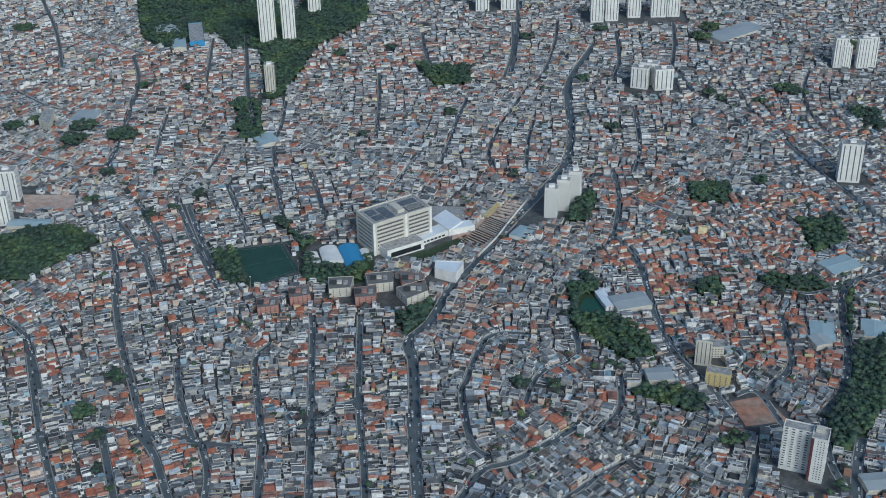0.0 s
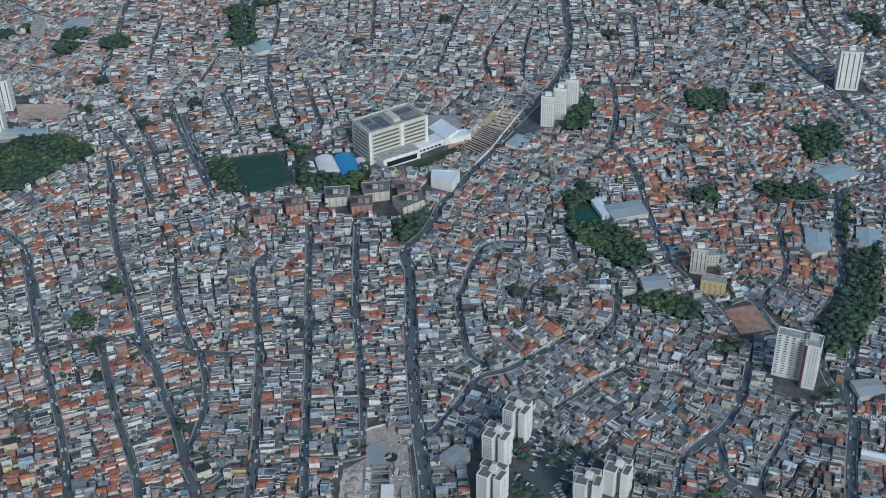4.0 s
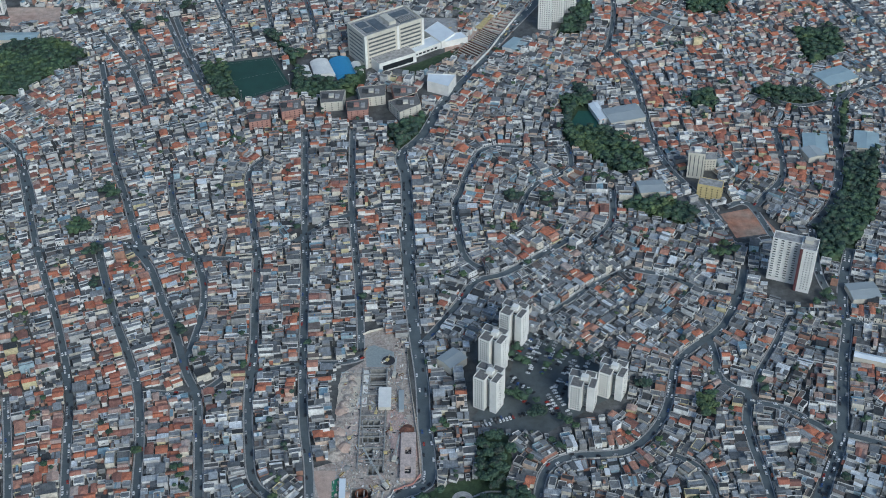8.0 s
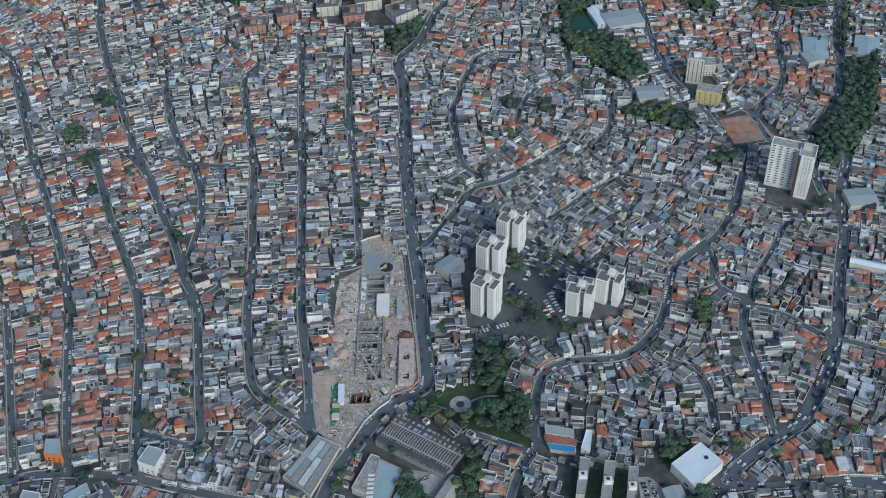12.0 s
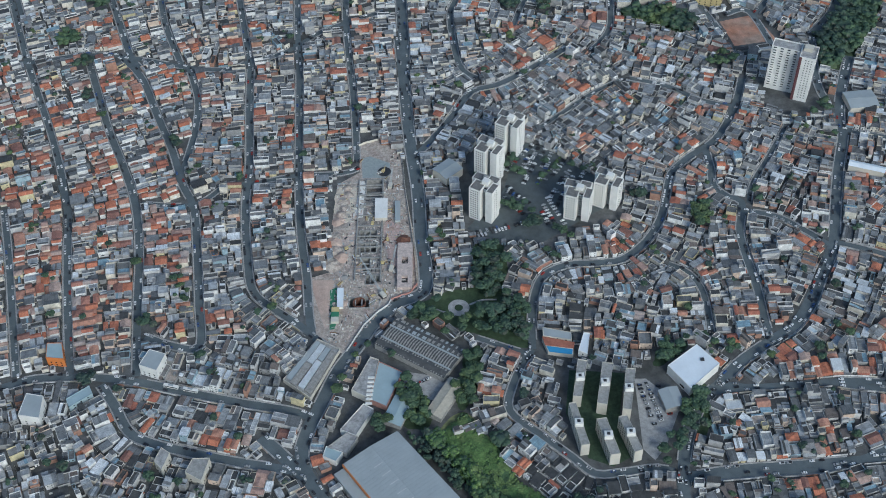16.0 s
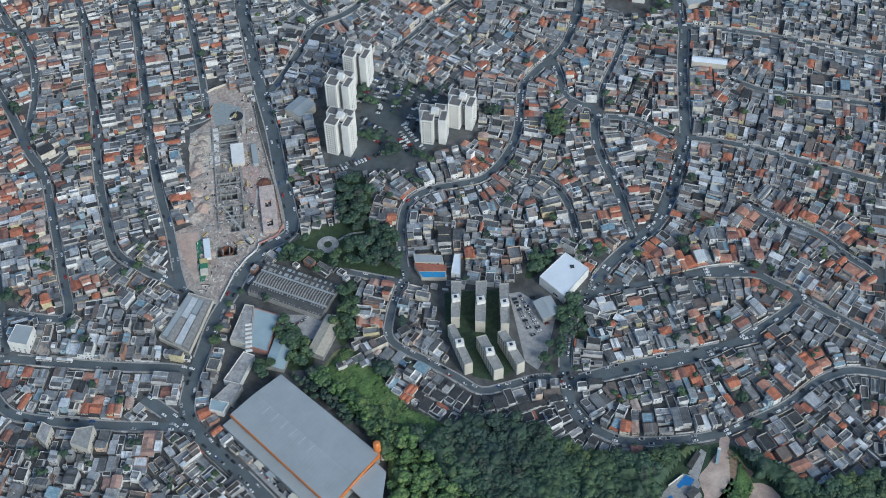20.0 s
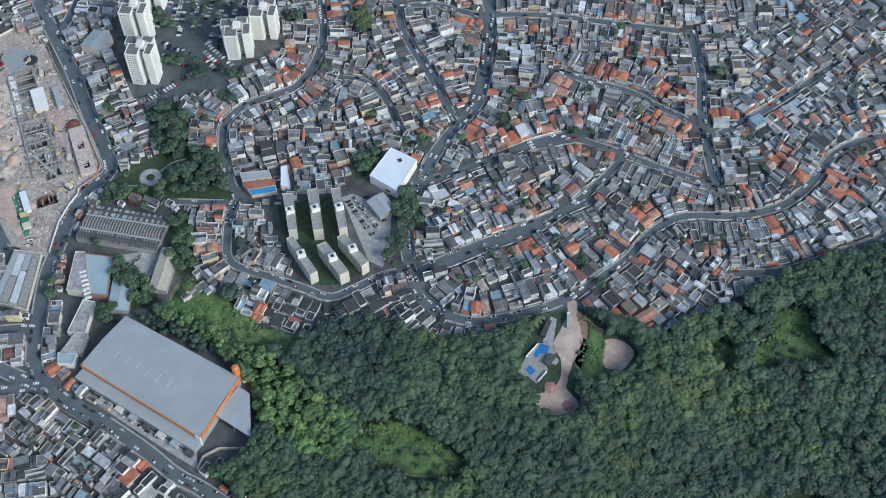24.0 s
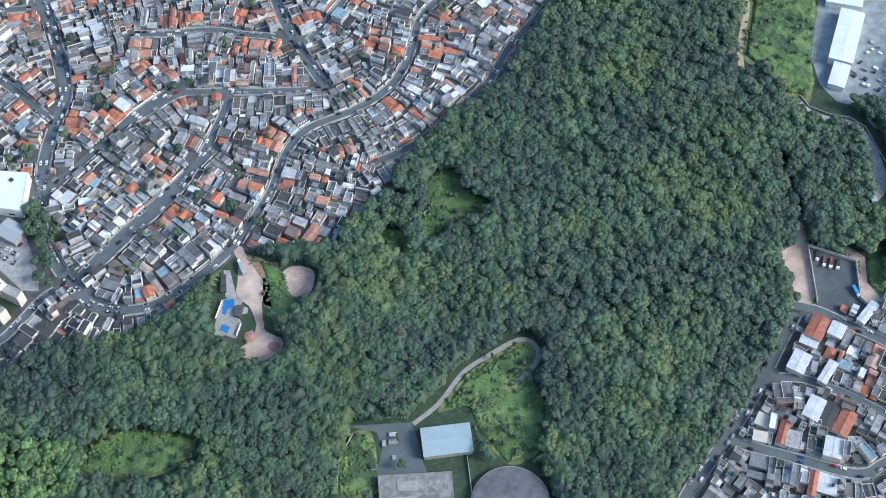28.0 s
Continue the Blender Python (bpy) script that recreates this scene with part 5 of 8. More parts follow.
for c, m, l in (("-158,1325 -127,1327 -129,1300 -155,1297", M_CREAM, "cream"), ("-113,1333 -79,1339 -78,1312 -108,1306", M_CREAM, "cream"), ("-72,1339 -40,1331 -43,1309 -67,1309", M_BRICK, "salmon red"),
                ("-125,1300 -98,1306 -98,1280 -122,1277", M_BRICK, "salmon red"), ("-74,1299 -40,1318 -35,1291 -60,1273", M_CREAM, "cream"), ("-205,1300 -180,1308 -176,1285 -200,1278", M_BRICK, "salmon red"), ("-240,1275 -214,1282 -212,1262 -236,1256", M_BRICK, "salmon red")):
    ob = block("apartment_house", pts(c), 12, m, f"{l} four storey apartment house below the hospital", "building", M_DECK, rows=4, cols=4, group="houses below the hospital")
    piece("stair_head", [box(-4, -3, 12, 2, 3, 14.6)], m, ob)
    piece("roof_terrace", [box(4, -5, 12, 9, 4, 13.4)], M_SLAB, ob)
    piece("lean_to", [sloped(-12, -6, -5, 5, 13.6, 12.9, 0)], M_FIBRE, ob)

# six slab blocks with their car park
for n, (a, b, e, f, m) in enumerate((("88,578 93,579 100,542 94,541", "98,621 105,619 98,586 92,587", 0, 0, M_TEAL), ("108,563 115,564 122,533 115,532", "117,617 125,616 117,578 110,580", 0, 0, M_CREAM), ("125,565 131,566 139,536 133,534", "135,611 142,610 135,573 129,574", 0, 0, M_CREAM))):
    for k, c in enumerate((a, b)):
        p = np.array(pts(c))
        mid = p.mean(0)
        p = mid + (p - mid) * (1.08, 1.04)
        halves = [[p[0], p[1], (p[1] + p[2]) / 2, (p[0] + p[3]) / 2], [(p[0] + p[3]) / 2, (p[1] + p[2]) / 2, p[2], p[3]]]
        ob = thing("slab_block", pose(mid[0], mid[1], 0), "long beige five storey slab block with a stair tank", "building", "slab blocks")
        for q, drop in zip(halves, (0, 1.2)):
            loc = rimmed(ob, [tuple(v - mid) for v in q], 0, 14.5 - drop, M_CREAM, M_CONC, 0.5, 0.3)
            for s, t in zip(loc, loc[1:] + loc[:1]):
                if math.hypot(t[0] - s[0], t[1] - s[1]) > 12:
                    windows(ob, s, t, 1.3, 5, 2.75, 4, 1.2, 1.1)
        piece("tank_room", [box(-3.2, -2.6, 13, 3.2, 2.6, 17.5)], M_WHITE, ob)
        piece("tank_hatch", [box(-1.4, -1.2, 17.5, 1.0, 1.2, 17.9)], M_DARK, ob)

gym = block("sports_hall", pts("169,617 195,638 210,618 184,594"), 10, M_WHITE, "bright white roofed sports hall among houses", "hall", M_BRIGHT, 0.35)
on_wall(gym, (-20.5, 0.2), (-5.5, -22.8), 18, 2, 5, 2, PANE)
piece("roof_hatch", [box(6, 4, 10, 9, 7, 10.7)], M_DARK, gym)


def gabled(name, corners, h, rise, wall, roof, label, category="shed", ribs=0):
    """A long shed with a low two-sloped roof along its longer side, ribs on the sheets."""
    p = np.array(corners, float)
    if np.linalg.norm(p[1] - p[0]) < np.linalg.norm(p[2] - p[1]):
        p = np.roll(p, -1, axis=0)
    u, v = p[1] - p[0], p[3] - p[0]
    w, d = np.linalg.norm(u), np.linalg.norm(v)
    if u[0] * v[1] - u[1] * v[0] < 0:
        p = p[[1, 0, 3, 2]]
        u, v = p[1] - p[0], p[3] - p[0]
    ob = thing(name, pose(p[0][0], p[0][1], 0, 0, 0, math.degrees(math.atan2(u[1], u[0]))), label, category)
    top = h + rise
    piece("wall", [([(0, 0, 0), (w, 0, 0), (w, d, 0), (0, d, 0), (0, 0, h), (w, 0, h), (w, d, h), (0, d, h), (0, d / 2, top), (w, d / 2, top)],
                    [(0, 1, 5, 4), (1, 2, 6, 9, 5), (2, 3, 7, 6), (3, 0, 4, 8, 7)])], wall, ob)
    for y0, y1, a, b in ((-0.5, d / 2, h, top), (d / 2, d + 0.5, top, h)):
        r = piece("roof_slope", [sloped(-0.5, y0, w + 0.5, y1, a + 0.15, b + 0.15, 1)], roof, ob)
        for k in range(ribs):
            x = w * (k + 0.5) / ribs
            piece("rib", [sloped(x - 0.12, y0, x + 0.12, y1, a + 0.26, b + 0.26, 1, 0.1)], roof, r)
    piece("ridge", [box(-0.5, d / 2 - 0.3, top + 0.1, w + 0.5, d / 2 + 0.3, top + 0.28)], roof, ob)
    return ob


gabled("shed", pts("159,599 174,599 178,581 164,565"), 6, 1.5, M_CONC, M_GREYM, "grey sheet roofed shed beside the car park")

# the big warehouse with orange trim
M_SKYL = plain("dusty_skylight", (0.55, 0.56, 0.55), 0.4, 0.2)
ware = thing("warehouse", pose(-84, 529, 0), "huge grey sheet roofed warehouse with an orange edge", "warehouse")
W0, W1, W2, W3 = (0, 0), (40, 29), (104, -53), (65, -89)
piece("wall", [prism(ccw([W0, W1, W2, W3]), 0, 11.6)], M_GREYM, ware)
mid0, mid1 = ((W0[0] + W1[0]) / 2, (W0[1] + W1[1]) / 2), ((W3[0] + W2[0]) / 2, (W3[1] + W2[1]) / 2)
piece("roof", [([(*W0, 11.6), (*W3, 11.6), (*mid1, 13.4), (*mid0, 13.4), (*W2, 11.6), (*W1, 11.6)], [(0, 1, 2, 3), (3, 2, 4, 5)])], M_GREYM, ware)
for k in range(34):
    s = (k + 0.5) / 34
    e = lambda a, b, z: (a[0] + (b[0] - a[0]) * s, a[1] + (b[1] - a[1]) * s, z)
    p, q, o = e(W0, W3, 11.64), e(mid0, mid1, 13.44), e(W1, W2, 11.64)
    t = (0.14, -0.19)
    piece("roof_seam", [([p, (p[0] + t[0], p[1] + t[1], p[2] + 0.06), (q[0] + t[0], q[1] + t[1], q[2] + 0.06), q, (o[0] + t[0], o[1] + t[1], o[2] + 0.06), o], [(0, 1, 2, 3), (3, 2, 4, 5)])], M_GREYM, ware)
for k in range(6):
    s = 0.16 + 0.09 * k
    p = (mid0[0] + (mid1[0] - mid0[0]) * s - 7, mid0[1] + (mid1[1] - mid0[1]) * s - 5)
    piece("skylight", [([(p[0], p[1], 13.0), (p[0] + 0.5, p[1] - 0.6, 13.0), (p[0] + 7, p[1] + 4.1, 13.5), (p[0] + 6.5, p[1] + 4.7, 13.5)], [(0, 1, 2, 3)])], M_SKYL, ware)


def edge_strip(a, b, z0, z1, out, t0=0.0):
    dx, dy = b[0] - a[0], b[1] - a[1]
    n = math.hypot(dx, dy)
    ox, oy = dy / n, -dx / n
    return prism(ccw([(a[0] + ox * t0, a[1] + oy * t0), (b[0] + ox * t0, b[1] + oy * t0), (b[0] + ox * out, b[1] + oy * out), (a[0] + ox * out, a[1] + oy * out)]), z0, z1)


piece("trim", [edge_strip(W0, W3, 8.2, 12.0, 0.5)], M_ORANGE, ware, "orange painted eaves strip")
piece("trim", [edge_strip(W3, W2, 7.5, 12.2, 0.5)], M_ORANGE, ware, "orange painted eaves strip")
piece("side_aisle", [edge_strip(W0, W3, 0, 6.0, 8.5, 0.05)], M_GREYM, ware)
piece("side_fence", [edge_strip(W0, W3, 0, 2.6, 10.2, 9.9)], M_DARK, ware)
piece("canopy", [prism(ccw([(101, -58), (107, -67), (98, -101), (80, -75)]), 8.4, 9.0)], M_GREYM, ware)
piece("dock_floor", [prism(ccw([(79, -72), (96, -97), (96, -102), (75, -97), (64, -98), (60, -88), (66, -90)]), 0, 0.25)], M_LOT, ware)
for x, y in ((106, -67), (97, -99), (89, -87), (102, -82)):
    piece("post", [drum(x, y, 0, 8.4, 0.3)], M_CONC, ware)
for a, b in (((106, -65), (97, -103)), ((97, -103), (89, -103)), ((89, -103), (75, -97)), ((75, -97), (63, -99)), ((63, -99), (57, -107))):
    piece("yard_wall", [edge_strip(a, b, 0, 3.0, 0.6)], M_CREAM, ware)
piece("gable_end", [edge_strip((62.5, -86), (65.4, -89.4), 0, 12.0, 1.0)], M_WHITE, ware, "white painted corner of the front")
piece("forecourt", [prism(ccw([(8, -14), (-1, -24), (34, -75), (57, -107), (60, -88)]), 0.02, 0.16)], M_PAVE, ware)
for k in range(7):
    x, y = 10 + 7.5 * k, -26 - 10.4 * k
    piece("lean_to", [prism(ccw([(x, y), (x + 3.6, y - 5), (x - 0.6, y - 8), (x - 4.2, y - 3)]), 0.16, 3.0 + 0.4 * (k % 3))], (M_FACROOF, M_CREAM, M_GREYM)[k % 3], ware)
silo = thing("orange_silo", pose(19, 480, 0), "orange painted water tower at the warehouse corner", "water tower")
piece("shaft", [drum(0, 0, 0, 20, 2.7, 16)], M_ORANGE, silo)
piece("cap", [drum(0, 0, 20, 21, 2.7, 16, 1.4)], M_ORANGE, silo)
piece("base", [box(2.2, -3, 0, 6, 4, 6)], M_WHITE, silo)

# the factory with the striped roof, its neighbours and yard
M_RLIGHT = plain("dusty_rooflight", (0.36, 0.34, 0.31), 0.6, 0.35)
fac = thing("factory", pose(-64, 648, 0, 0, 0, -33), "old factory with rows of pale skylight strips", "factory")
piece("wall", [box(0, 0, 0, 66, 33, 5.6)], M_CONC, fac)
for y0, y1 in ((0, 9), (10.5, 22.5), (24, 33)):
    piece("roof", [sloped(-0.4, y0, 66.4, (y0 + y1) / 2, 5.9, 7.0, 1), sloped(-0.4, (y0 + y1) / 2, 66.4, y1, 7.0, 5.9, 1)], M_FACROOF, fac)
for y in (9.75, 23.25):
    piece("gutter", [box(-0.4, y - 0.6, 5.6, 66.4, y + 0.6, 6.6)], M_GREYM, fac)
q = random.Random(4)
for k in range(27):
    x = 2.4 * k + 0.7
    piece("skylight_strip", [sloped(x, 10.7, x + 1.1, 16.5, 6.1, 7.16, 1, 0.1), sloped(x, 16.5, x + 1.1, 22.3, 7.16, 6.1, 1, 0.1)], M_RLIGHT, fac)
    if q.random() < 0.75:
        piece("skylight_strip", [sloped(x, 0.3, x + q.uniform(0.8, 1.5), 8.7, 6.15, 6.6, 1, 0.1)], M_RLIGHT, fac)
    if k % 2 == 0:
        piece("roof_plate", [sloped(x, 24.3, x + q.uniform(1.4, 3.8), 32.7, 6.9, 6.5, 1, 0.12)], q.choice((M_RLIGHT, M_GREYM, M_CONC)), fac)
works = thing("workshop", pose(-136, 621, 0), "walled workshop with white and grey sheet roofs", "workshop")
outline = [(0, -6), (25, 35), (44, 24), (23, -25)]
rimmed(works, outline, 0, 3.6, M_CREAM, M_CONC, 0.9, 0.4)
e0, e1, e2, e3 = (np.array(p, float) for p in outline)
for k, (s0, s1, a, b, z, m) in enumerate(((0.04, 0.22, 0.06, 0.94, 7.0, M_GREYM), (0.24, 0.46, 0.02, 0.5, 7.4, M_RLIGHT), (0.24, 0.46, 0.52, 0.93, 6.8, M_PALE), (0.5, 0.7, 0.05, 0.62, 7.2, M_PALE), (0.5, 0.7, 0.65, 0.92, 6.6, M_GREYM), (0.73, 0.95, 0.05, 0.9, 7.0, M_RLIGHT))):
    at = lambda u, v: tuple((e0 + (e3 - e0) * u) * (1 - v) + (e1 + (e2 - e1) * u) * v)
    piece("roof_sheet", [prism(ccw([at(s0, a), at(s1, a), at(s1, b), at(s0, b)]), 3.6, z - 1.9)], m, works)
for c, h, m, r, l in (("-67,634 -60,631 -66,592 -81,601", 6.5, M_CREAM, M_SLAB, "grey flat roofed workshop with a white parapet"), ("-60,630 -41,619 -53,585 -66,592", 5.5, M_BRICK, M_TEAL, "workshop with a pale blue roof and red wall"),
                      ("-71,588 -63,583 -76,558 -88,564", 6, M_WHITE, M_SLAB, "narrow white industrial building with a dark roof"), ("-83,561 -74,557 -82,542 -97,548", 6, M_CONC, M_SLAB, "dark roofed industrial building"), ("-98,549 -85,543 -90,535 -100,540", 6, M_WHITE, M_TEAL, "small pale roofed industrial building")):
    block("workshop", pts(c), h, m, l, "workshop", r, 0.8, group="industrial yard")
for k in range(7):
    piece("roof_vent", [box(-66 - k * 0.2 - 2.2, 612 - k * 4.2, 6.5, -66 - k * 0.2 + 3, 613.6 - k * 4.2, 7.7)], M_WHITE, thing("roof_ventilator", pose(0, 0, 0), "white roof ventilator on the workshop roof", "ventilator", "roof ventilators"))
gabled("shed", pts("-44,602 -30,596 -42,567 -59,571"), 5, 1.2, M_CONC, M_TEAL, "pale blue roofed shed under a big tree")
gabled("shed", pts("-3,613 8,606 -11,573 -17,582"), 6, 1.2, M_CONC, plain("beige_sheet_roof", (0.5, 0.45, 0.36), 0.6), "beige roofed shed beside the factory yard")

# football field and the blue and white halls
sheet("football_field", pts("-291,1419 -228,1432 -199,1363 -254,1326"), 0.12, M_FIELD, "dark green artificial football field", "field")


def vaulted(name, corners, h, mat, label, n=9):
    """A hall under a curved membrane."""
    p = np.array(corners, float)
    ob = thing(name, pose(p[:, 0].mean(), p[:, 1].mean(), 0), label, "hall")
    p = p - p.mean(0)
    v, f = [], []
    for k in range(n + 1):
        s = k / n
        z = 3 + (h - 3) * math.sin(math.pi * s) ** 0.7
        a, b = p[0] + (p[1] - p[0]) * s, p[3] + (p[2] - p[3]) * s
        v += [(*a, 0), (*a, z), (*b, z), (*b, 0)]
    for k in range(n):
        o = 4 * k
        f += [(o, o + 4, o + 5, o + 1), (o + 1, o + 5, o + 6, o + 2), (o + 2, o + 6, o + 7, o + 3)]
    f += [(0, 1, 2, 3), (4 * n, 4 * n + 3, 4 * n + 2, 4 * n + 1)]
    piece("membrane", [(v, f)], mat, ob)
    return ob


for a, b in (("-289,1415", "-229,1428"), ("-229,1428", "-203,1363"), ("-203,1363", "-255,1331"), ("-255,1331", "-289,1415"), ("-272,1374", "-216,1396")):
    p, q = np.array(pts(a)[0]), np.array(pts(b)[0])
    n = np.array((q[1] - p[1], p[0] - q[0])) / np.linalg.norm(q - p) * 0.11
    tagged(piece("pitch_line", [([(*(p - n), 0.26), (*(q - n), 0.26), (*(q + n), 0.26), (*(p + n), 0.26)], [(0, 1, 2, 3)])], M_CONC), "faint white line painted on the football field", "line", kind="structure")
vaulted("sports_tent", pts("-154,1416 -129,1423 -116,1379 -140,1369"), 7.5, M_BLUE, "curved bright blue membrane hall")
vaulted("sports_tent", pts("-178,1413 -156,1420 -143,1380 -168,1374"), 6.5, M_WHITE, "curved white membrane hall")
vaulted("sports_tent", pts("-126,1408 -114,1411 -108,1388 -118,1380"), 5.5, M_WHITE, "small curved white membrane hall")
vaulted("sports_tent", pts("-196,1397 -179,1404 -171,1375 -184,1365"), 6, M_WHITE, "low white membrane tent by the field")
for x, y in ((-291, 1419), (-228, 1432), (-199, 1363), (-254, 1326)):
    lamp = thing("floodlight_mast", pose(x, y, 0), "thin grey floodlight mast at a field corner", "mast", "field masts")
    piece("mast", [drum(0, 0, 0, 14, 0.25, 8, 0.15)], M_CONC, lamp)
    piece("lamp_head", [box(-0.9, -0.3, 13.6, 0.9, 0.3, 14.4)], M_WHITE, lamp)
gabled("fuel_station", pts("68,1441 84,1466 92,1458 76,1418"), 5, 1, M_WHITE, M_TEAL, "pale curved canopy by the avenue")

# notable houses near the southern streets
for c, h, w, r, l in (("-251,626 -245,642 -231,637 -236,620", 12, M_WHITE, M_GREYM, "white corner building with a blue base"), ("-328,637 -330,652 -318,652 -313,635", 10, M_ORANGE, M_TEAL, "house with an orange side wall and pale roof"),
                      ("-305,598 -289,611 -285,603 -301,590", 6, M_TEAL, M_TEAL, "blue painted corner house"), ("-337,579 -335,600 -321,597 -320,576", 12, M_WHITE, M_GREYM, "tall white building with a pale sheet roof"),
                      ("-201,525 -197,537 -184,537 -188,517", 11, M_CREAM, M_CONC, "cream building still under construction"), ("-226,536 -222,548 -215,543 -219,528", 10, M_CREAM, M_SLAB, "cream yellow house with roof terrace"),
                      ("73,653 73,662 96,656 96,648", 6, M_CREAM, M_GREYM, "cream shop house with a pale grey roof"), ("100,636 106,655 111,654 107,632", 7, M_WHITE, M_BRIGHT, "narrow white roofed house")):
    block("corner_house", pts(c), h, w, l, "house", r, 0.5, rows=2, cols=3)
shop = thing("shop_house", pose(0, 0, 0), "shop house with a clay roof and a bright blue tarpaulin", "house")
piece("wall", [prism(ccw(pts("72,652 97,645 96,634 76,638")), 0, 5)], M_CREAM, shop)
piece("roof", [prism(ccw(pts("72,653 98,646 97,640 74,644")), 5, 5.6)], M_TILE, shop)
piece("tarpaulin", [prism(ccw(pts("75,643 96,639 95,634 77,637")), 5, 5.3)], M_BLUE, shop, "bright blue tarpaulin")

for k, (p, height) in enumerate(SHEDS):
    if height > 10:
        block("apartment_house", p, height, M_BLUE if k == 5 else M_CREAM, "plain apartment house among the low roofs" if k != 5 else "dark blue office building beside the park", "building", rows=4, cols=4, dz=3.2)
    else:
        gabled("long_shed", p, height, 1.4, M_CREAM, M_BRIGHT if k == 11 else (M_TEAL, M_TEAL, M_GREYM, M_GREYM, M_GREYM)[k % 5], ("white" if k == 11 else ("pale blue", "pale blue", "grey", "grey", "grey")[k % 5]) + " sheet roofed shed among the houses", "shed")

for p, h, k in CORNER:
    roof = {"clay": M_TILE, "white": M_PALE, "pale grey": M_PALE, "grey": M_FIBRE, "cream": M_CREAM}[k]
    home = gabled("corner_house", p, h, 1.3 if k == "clay" else 0.35, M_LIME, roof, f"{k} roofed rendered house beside the forest street", "house")
    piece("door", [box(2.0, -0.08, 0.1, 3.0, 0.02, 2.2)], M_WIN, home)
    for x in (4.2, 6.4):
        piece("window", [box(x, -0.08, 1.1, x + 1.1, 0.02, 2.2)], M_WIN, home)

# ---- building sites ----
for poly, depth in PITS:
    p = ccw(poly)
    n = len(p)
    pit = thing("excavation_pit", pose(0, 0, 0), "deep dark excavation pit with concrete walls and struts", "pit", "pits of the works")
    piece("pit_wall", [([(x, y, -depth) for x, y in p] + [(x, y, 0.3) for x, y in p], [((i + 1) % n, i, n + i, n + (i + 1) % n) for i in range(n)])], M_CONC if depth > 6 else M_RUST, pit)
    piece("pit_floor", [([(x, y, -depth) for x, y in p], [tuple(range(n))])], M_MUD if depth > 6 else M_TRENCH, pit)
    a, b, c, d = (np.array(q) for q in p)
    if np.linalg.norm(b - a) < np.linalg.norm(c - b):
        a, b, c, d = b, c, d, a
    for s in ((0.12, 0.26, 0.4, 0.54, 0.68, 0.82, 0.94) if depth < 7 else (0.3, 0.62)):
        e, f = a + (b - a) * s, d + (c - d) * s
        t = (b - a) / np.linalg.norm(b - a) * 0.5
        piece("strut", [prism(ccw([tuple(e - t), tuple(e + t), tuple(f + t), tuple(f - t)]), -1.4, -0.4)], M_CREAM if depth < 7 else M_CONC, pit)
    for s0, s1 in ((a, b), (b, c), (c, d), (d, a)):
        piece("coping", [edge_strip(tuple(s0), tuple(s1), 0.05, 0.75, 0.8)], M_CONC, pit)

SITE = pts("-86,896 -47,910 -42,840 -31,760 -28,716 -52,697 -63,684 -88,642 -112,655 -121,727 -100,735 -106,796 -104,842 -84,858")
M_SITE = surface("works_ground", [((0.3, 0.21, 0.17), 1), ((0.42, 0.335, 0.285), 1), ((0.55, 0.485, 0.42), 1)], stain=0.5, stain_scale=0.35, pick="noise")
flat("works_ground", filled(SITE, [p for p, d in PITS[:6]], 0.04), M_SITE, "pale trampled earth and concrete of the building site", "ground")
flat("works_ground", filled(pts("-6,1432 27,1400 58,1436 80,1480 108,1557 122,1596 95,1580 36,1566 -6,1508"), [p for p, d in PITS[6:]], 0.04), M_DIRT, "pale trampled earth of the northern building site", "ground")
sheet("earth_ramp", pts("-121,724 -101,724 -99,703 -102,675 -106,669 -116,703"), 0.09, M_DIRT, "reddish bare earth ramp", "earth")
sheet("concrete_slab", pts("-83,877 -75,880 -56,870 -56,858 -61,850 -81,850"), 0.1, plain("wet_concrete", (0.34, 0.37, 0.36), 0.4, 0.2), "blue grey wet concrete slab", "slab")
sheet("concrete_slab", pts("-83,846 -78,846 -79,799 -87,798"), 0.11, M_WHITE, "long white concrete slab strip", "slab")
sheet("sand_patch", rounded(pts("-104,832 -88,839 -86,821 -89,798 -98,789 -104,800")), 0.12, plain("pale_sand", (0.66, 0.58, 0.47), 0.95, 0.25), "pale cream sand on the works", "earth")
sheet("sand_patch", rounded(pts("-100,787 -86,787 -87,761 -98,762")), 0.125, plain("pink_sand", (0.58, 0.47, 0.41), 0.95, 0.3), "pinkish trampled sand on the works", "earth")
sheet("sand_patch", rounded(pts("-60,788 -50,792 -36,767 -33,735 -52,736")), 0.13, plain("pink_earth", (0.56, 0.41, 0.36), 0.95, 0.35), "pinkish trampled earth beside the pits", "earth")
flat("trench_floor", filled(pts("-84,729.5 -60.5,729.5 -60.5,849 -84,849"), [p for p, d in PITS[:4]], 0.07), M_MUD, "dark muddy concrete floor between the station walls", "ground")
well = thing("round_shaft", pose(-61, 858, 0), "round dark shaft in the wet slab", "shaft")
piece("rim", [drum(0, 0, 0, 0.5, 7, 24)], M_CONC, well)
piece("cover", [drum(0, 0, 0.5, 0.56, 6.2, 24)], M_DARK, well)
dam = thing("cofferdam", pose(-78.5, 697.5, 0), "rusty round steel cofferdam in a square concrete pit", "cofferdam")
for k in range(28):
    a, b = 6.283 * k / 28, 6.283 * (k + 1) / 28
    piece("sheet_pile", [edge_strip((5 * math.cos(a), 5 * math.sin(a)), (5 * math.cos(b), 5 * math.sin(b)), -8, 1.2, 0.4)], M_RUST, dam)

rng = random.Random(5)


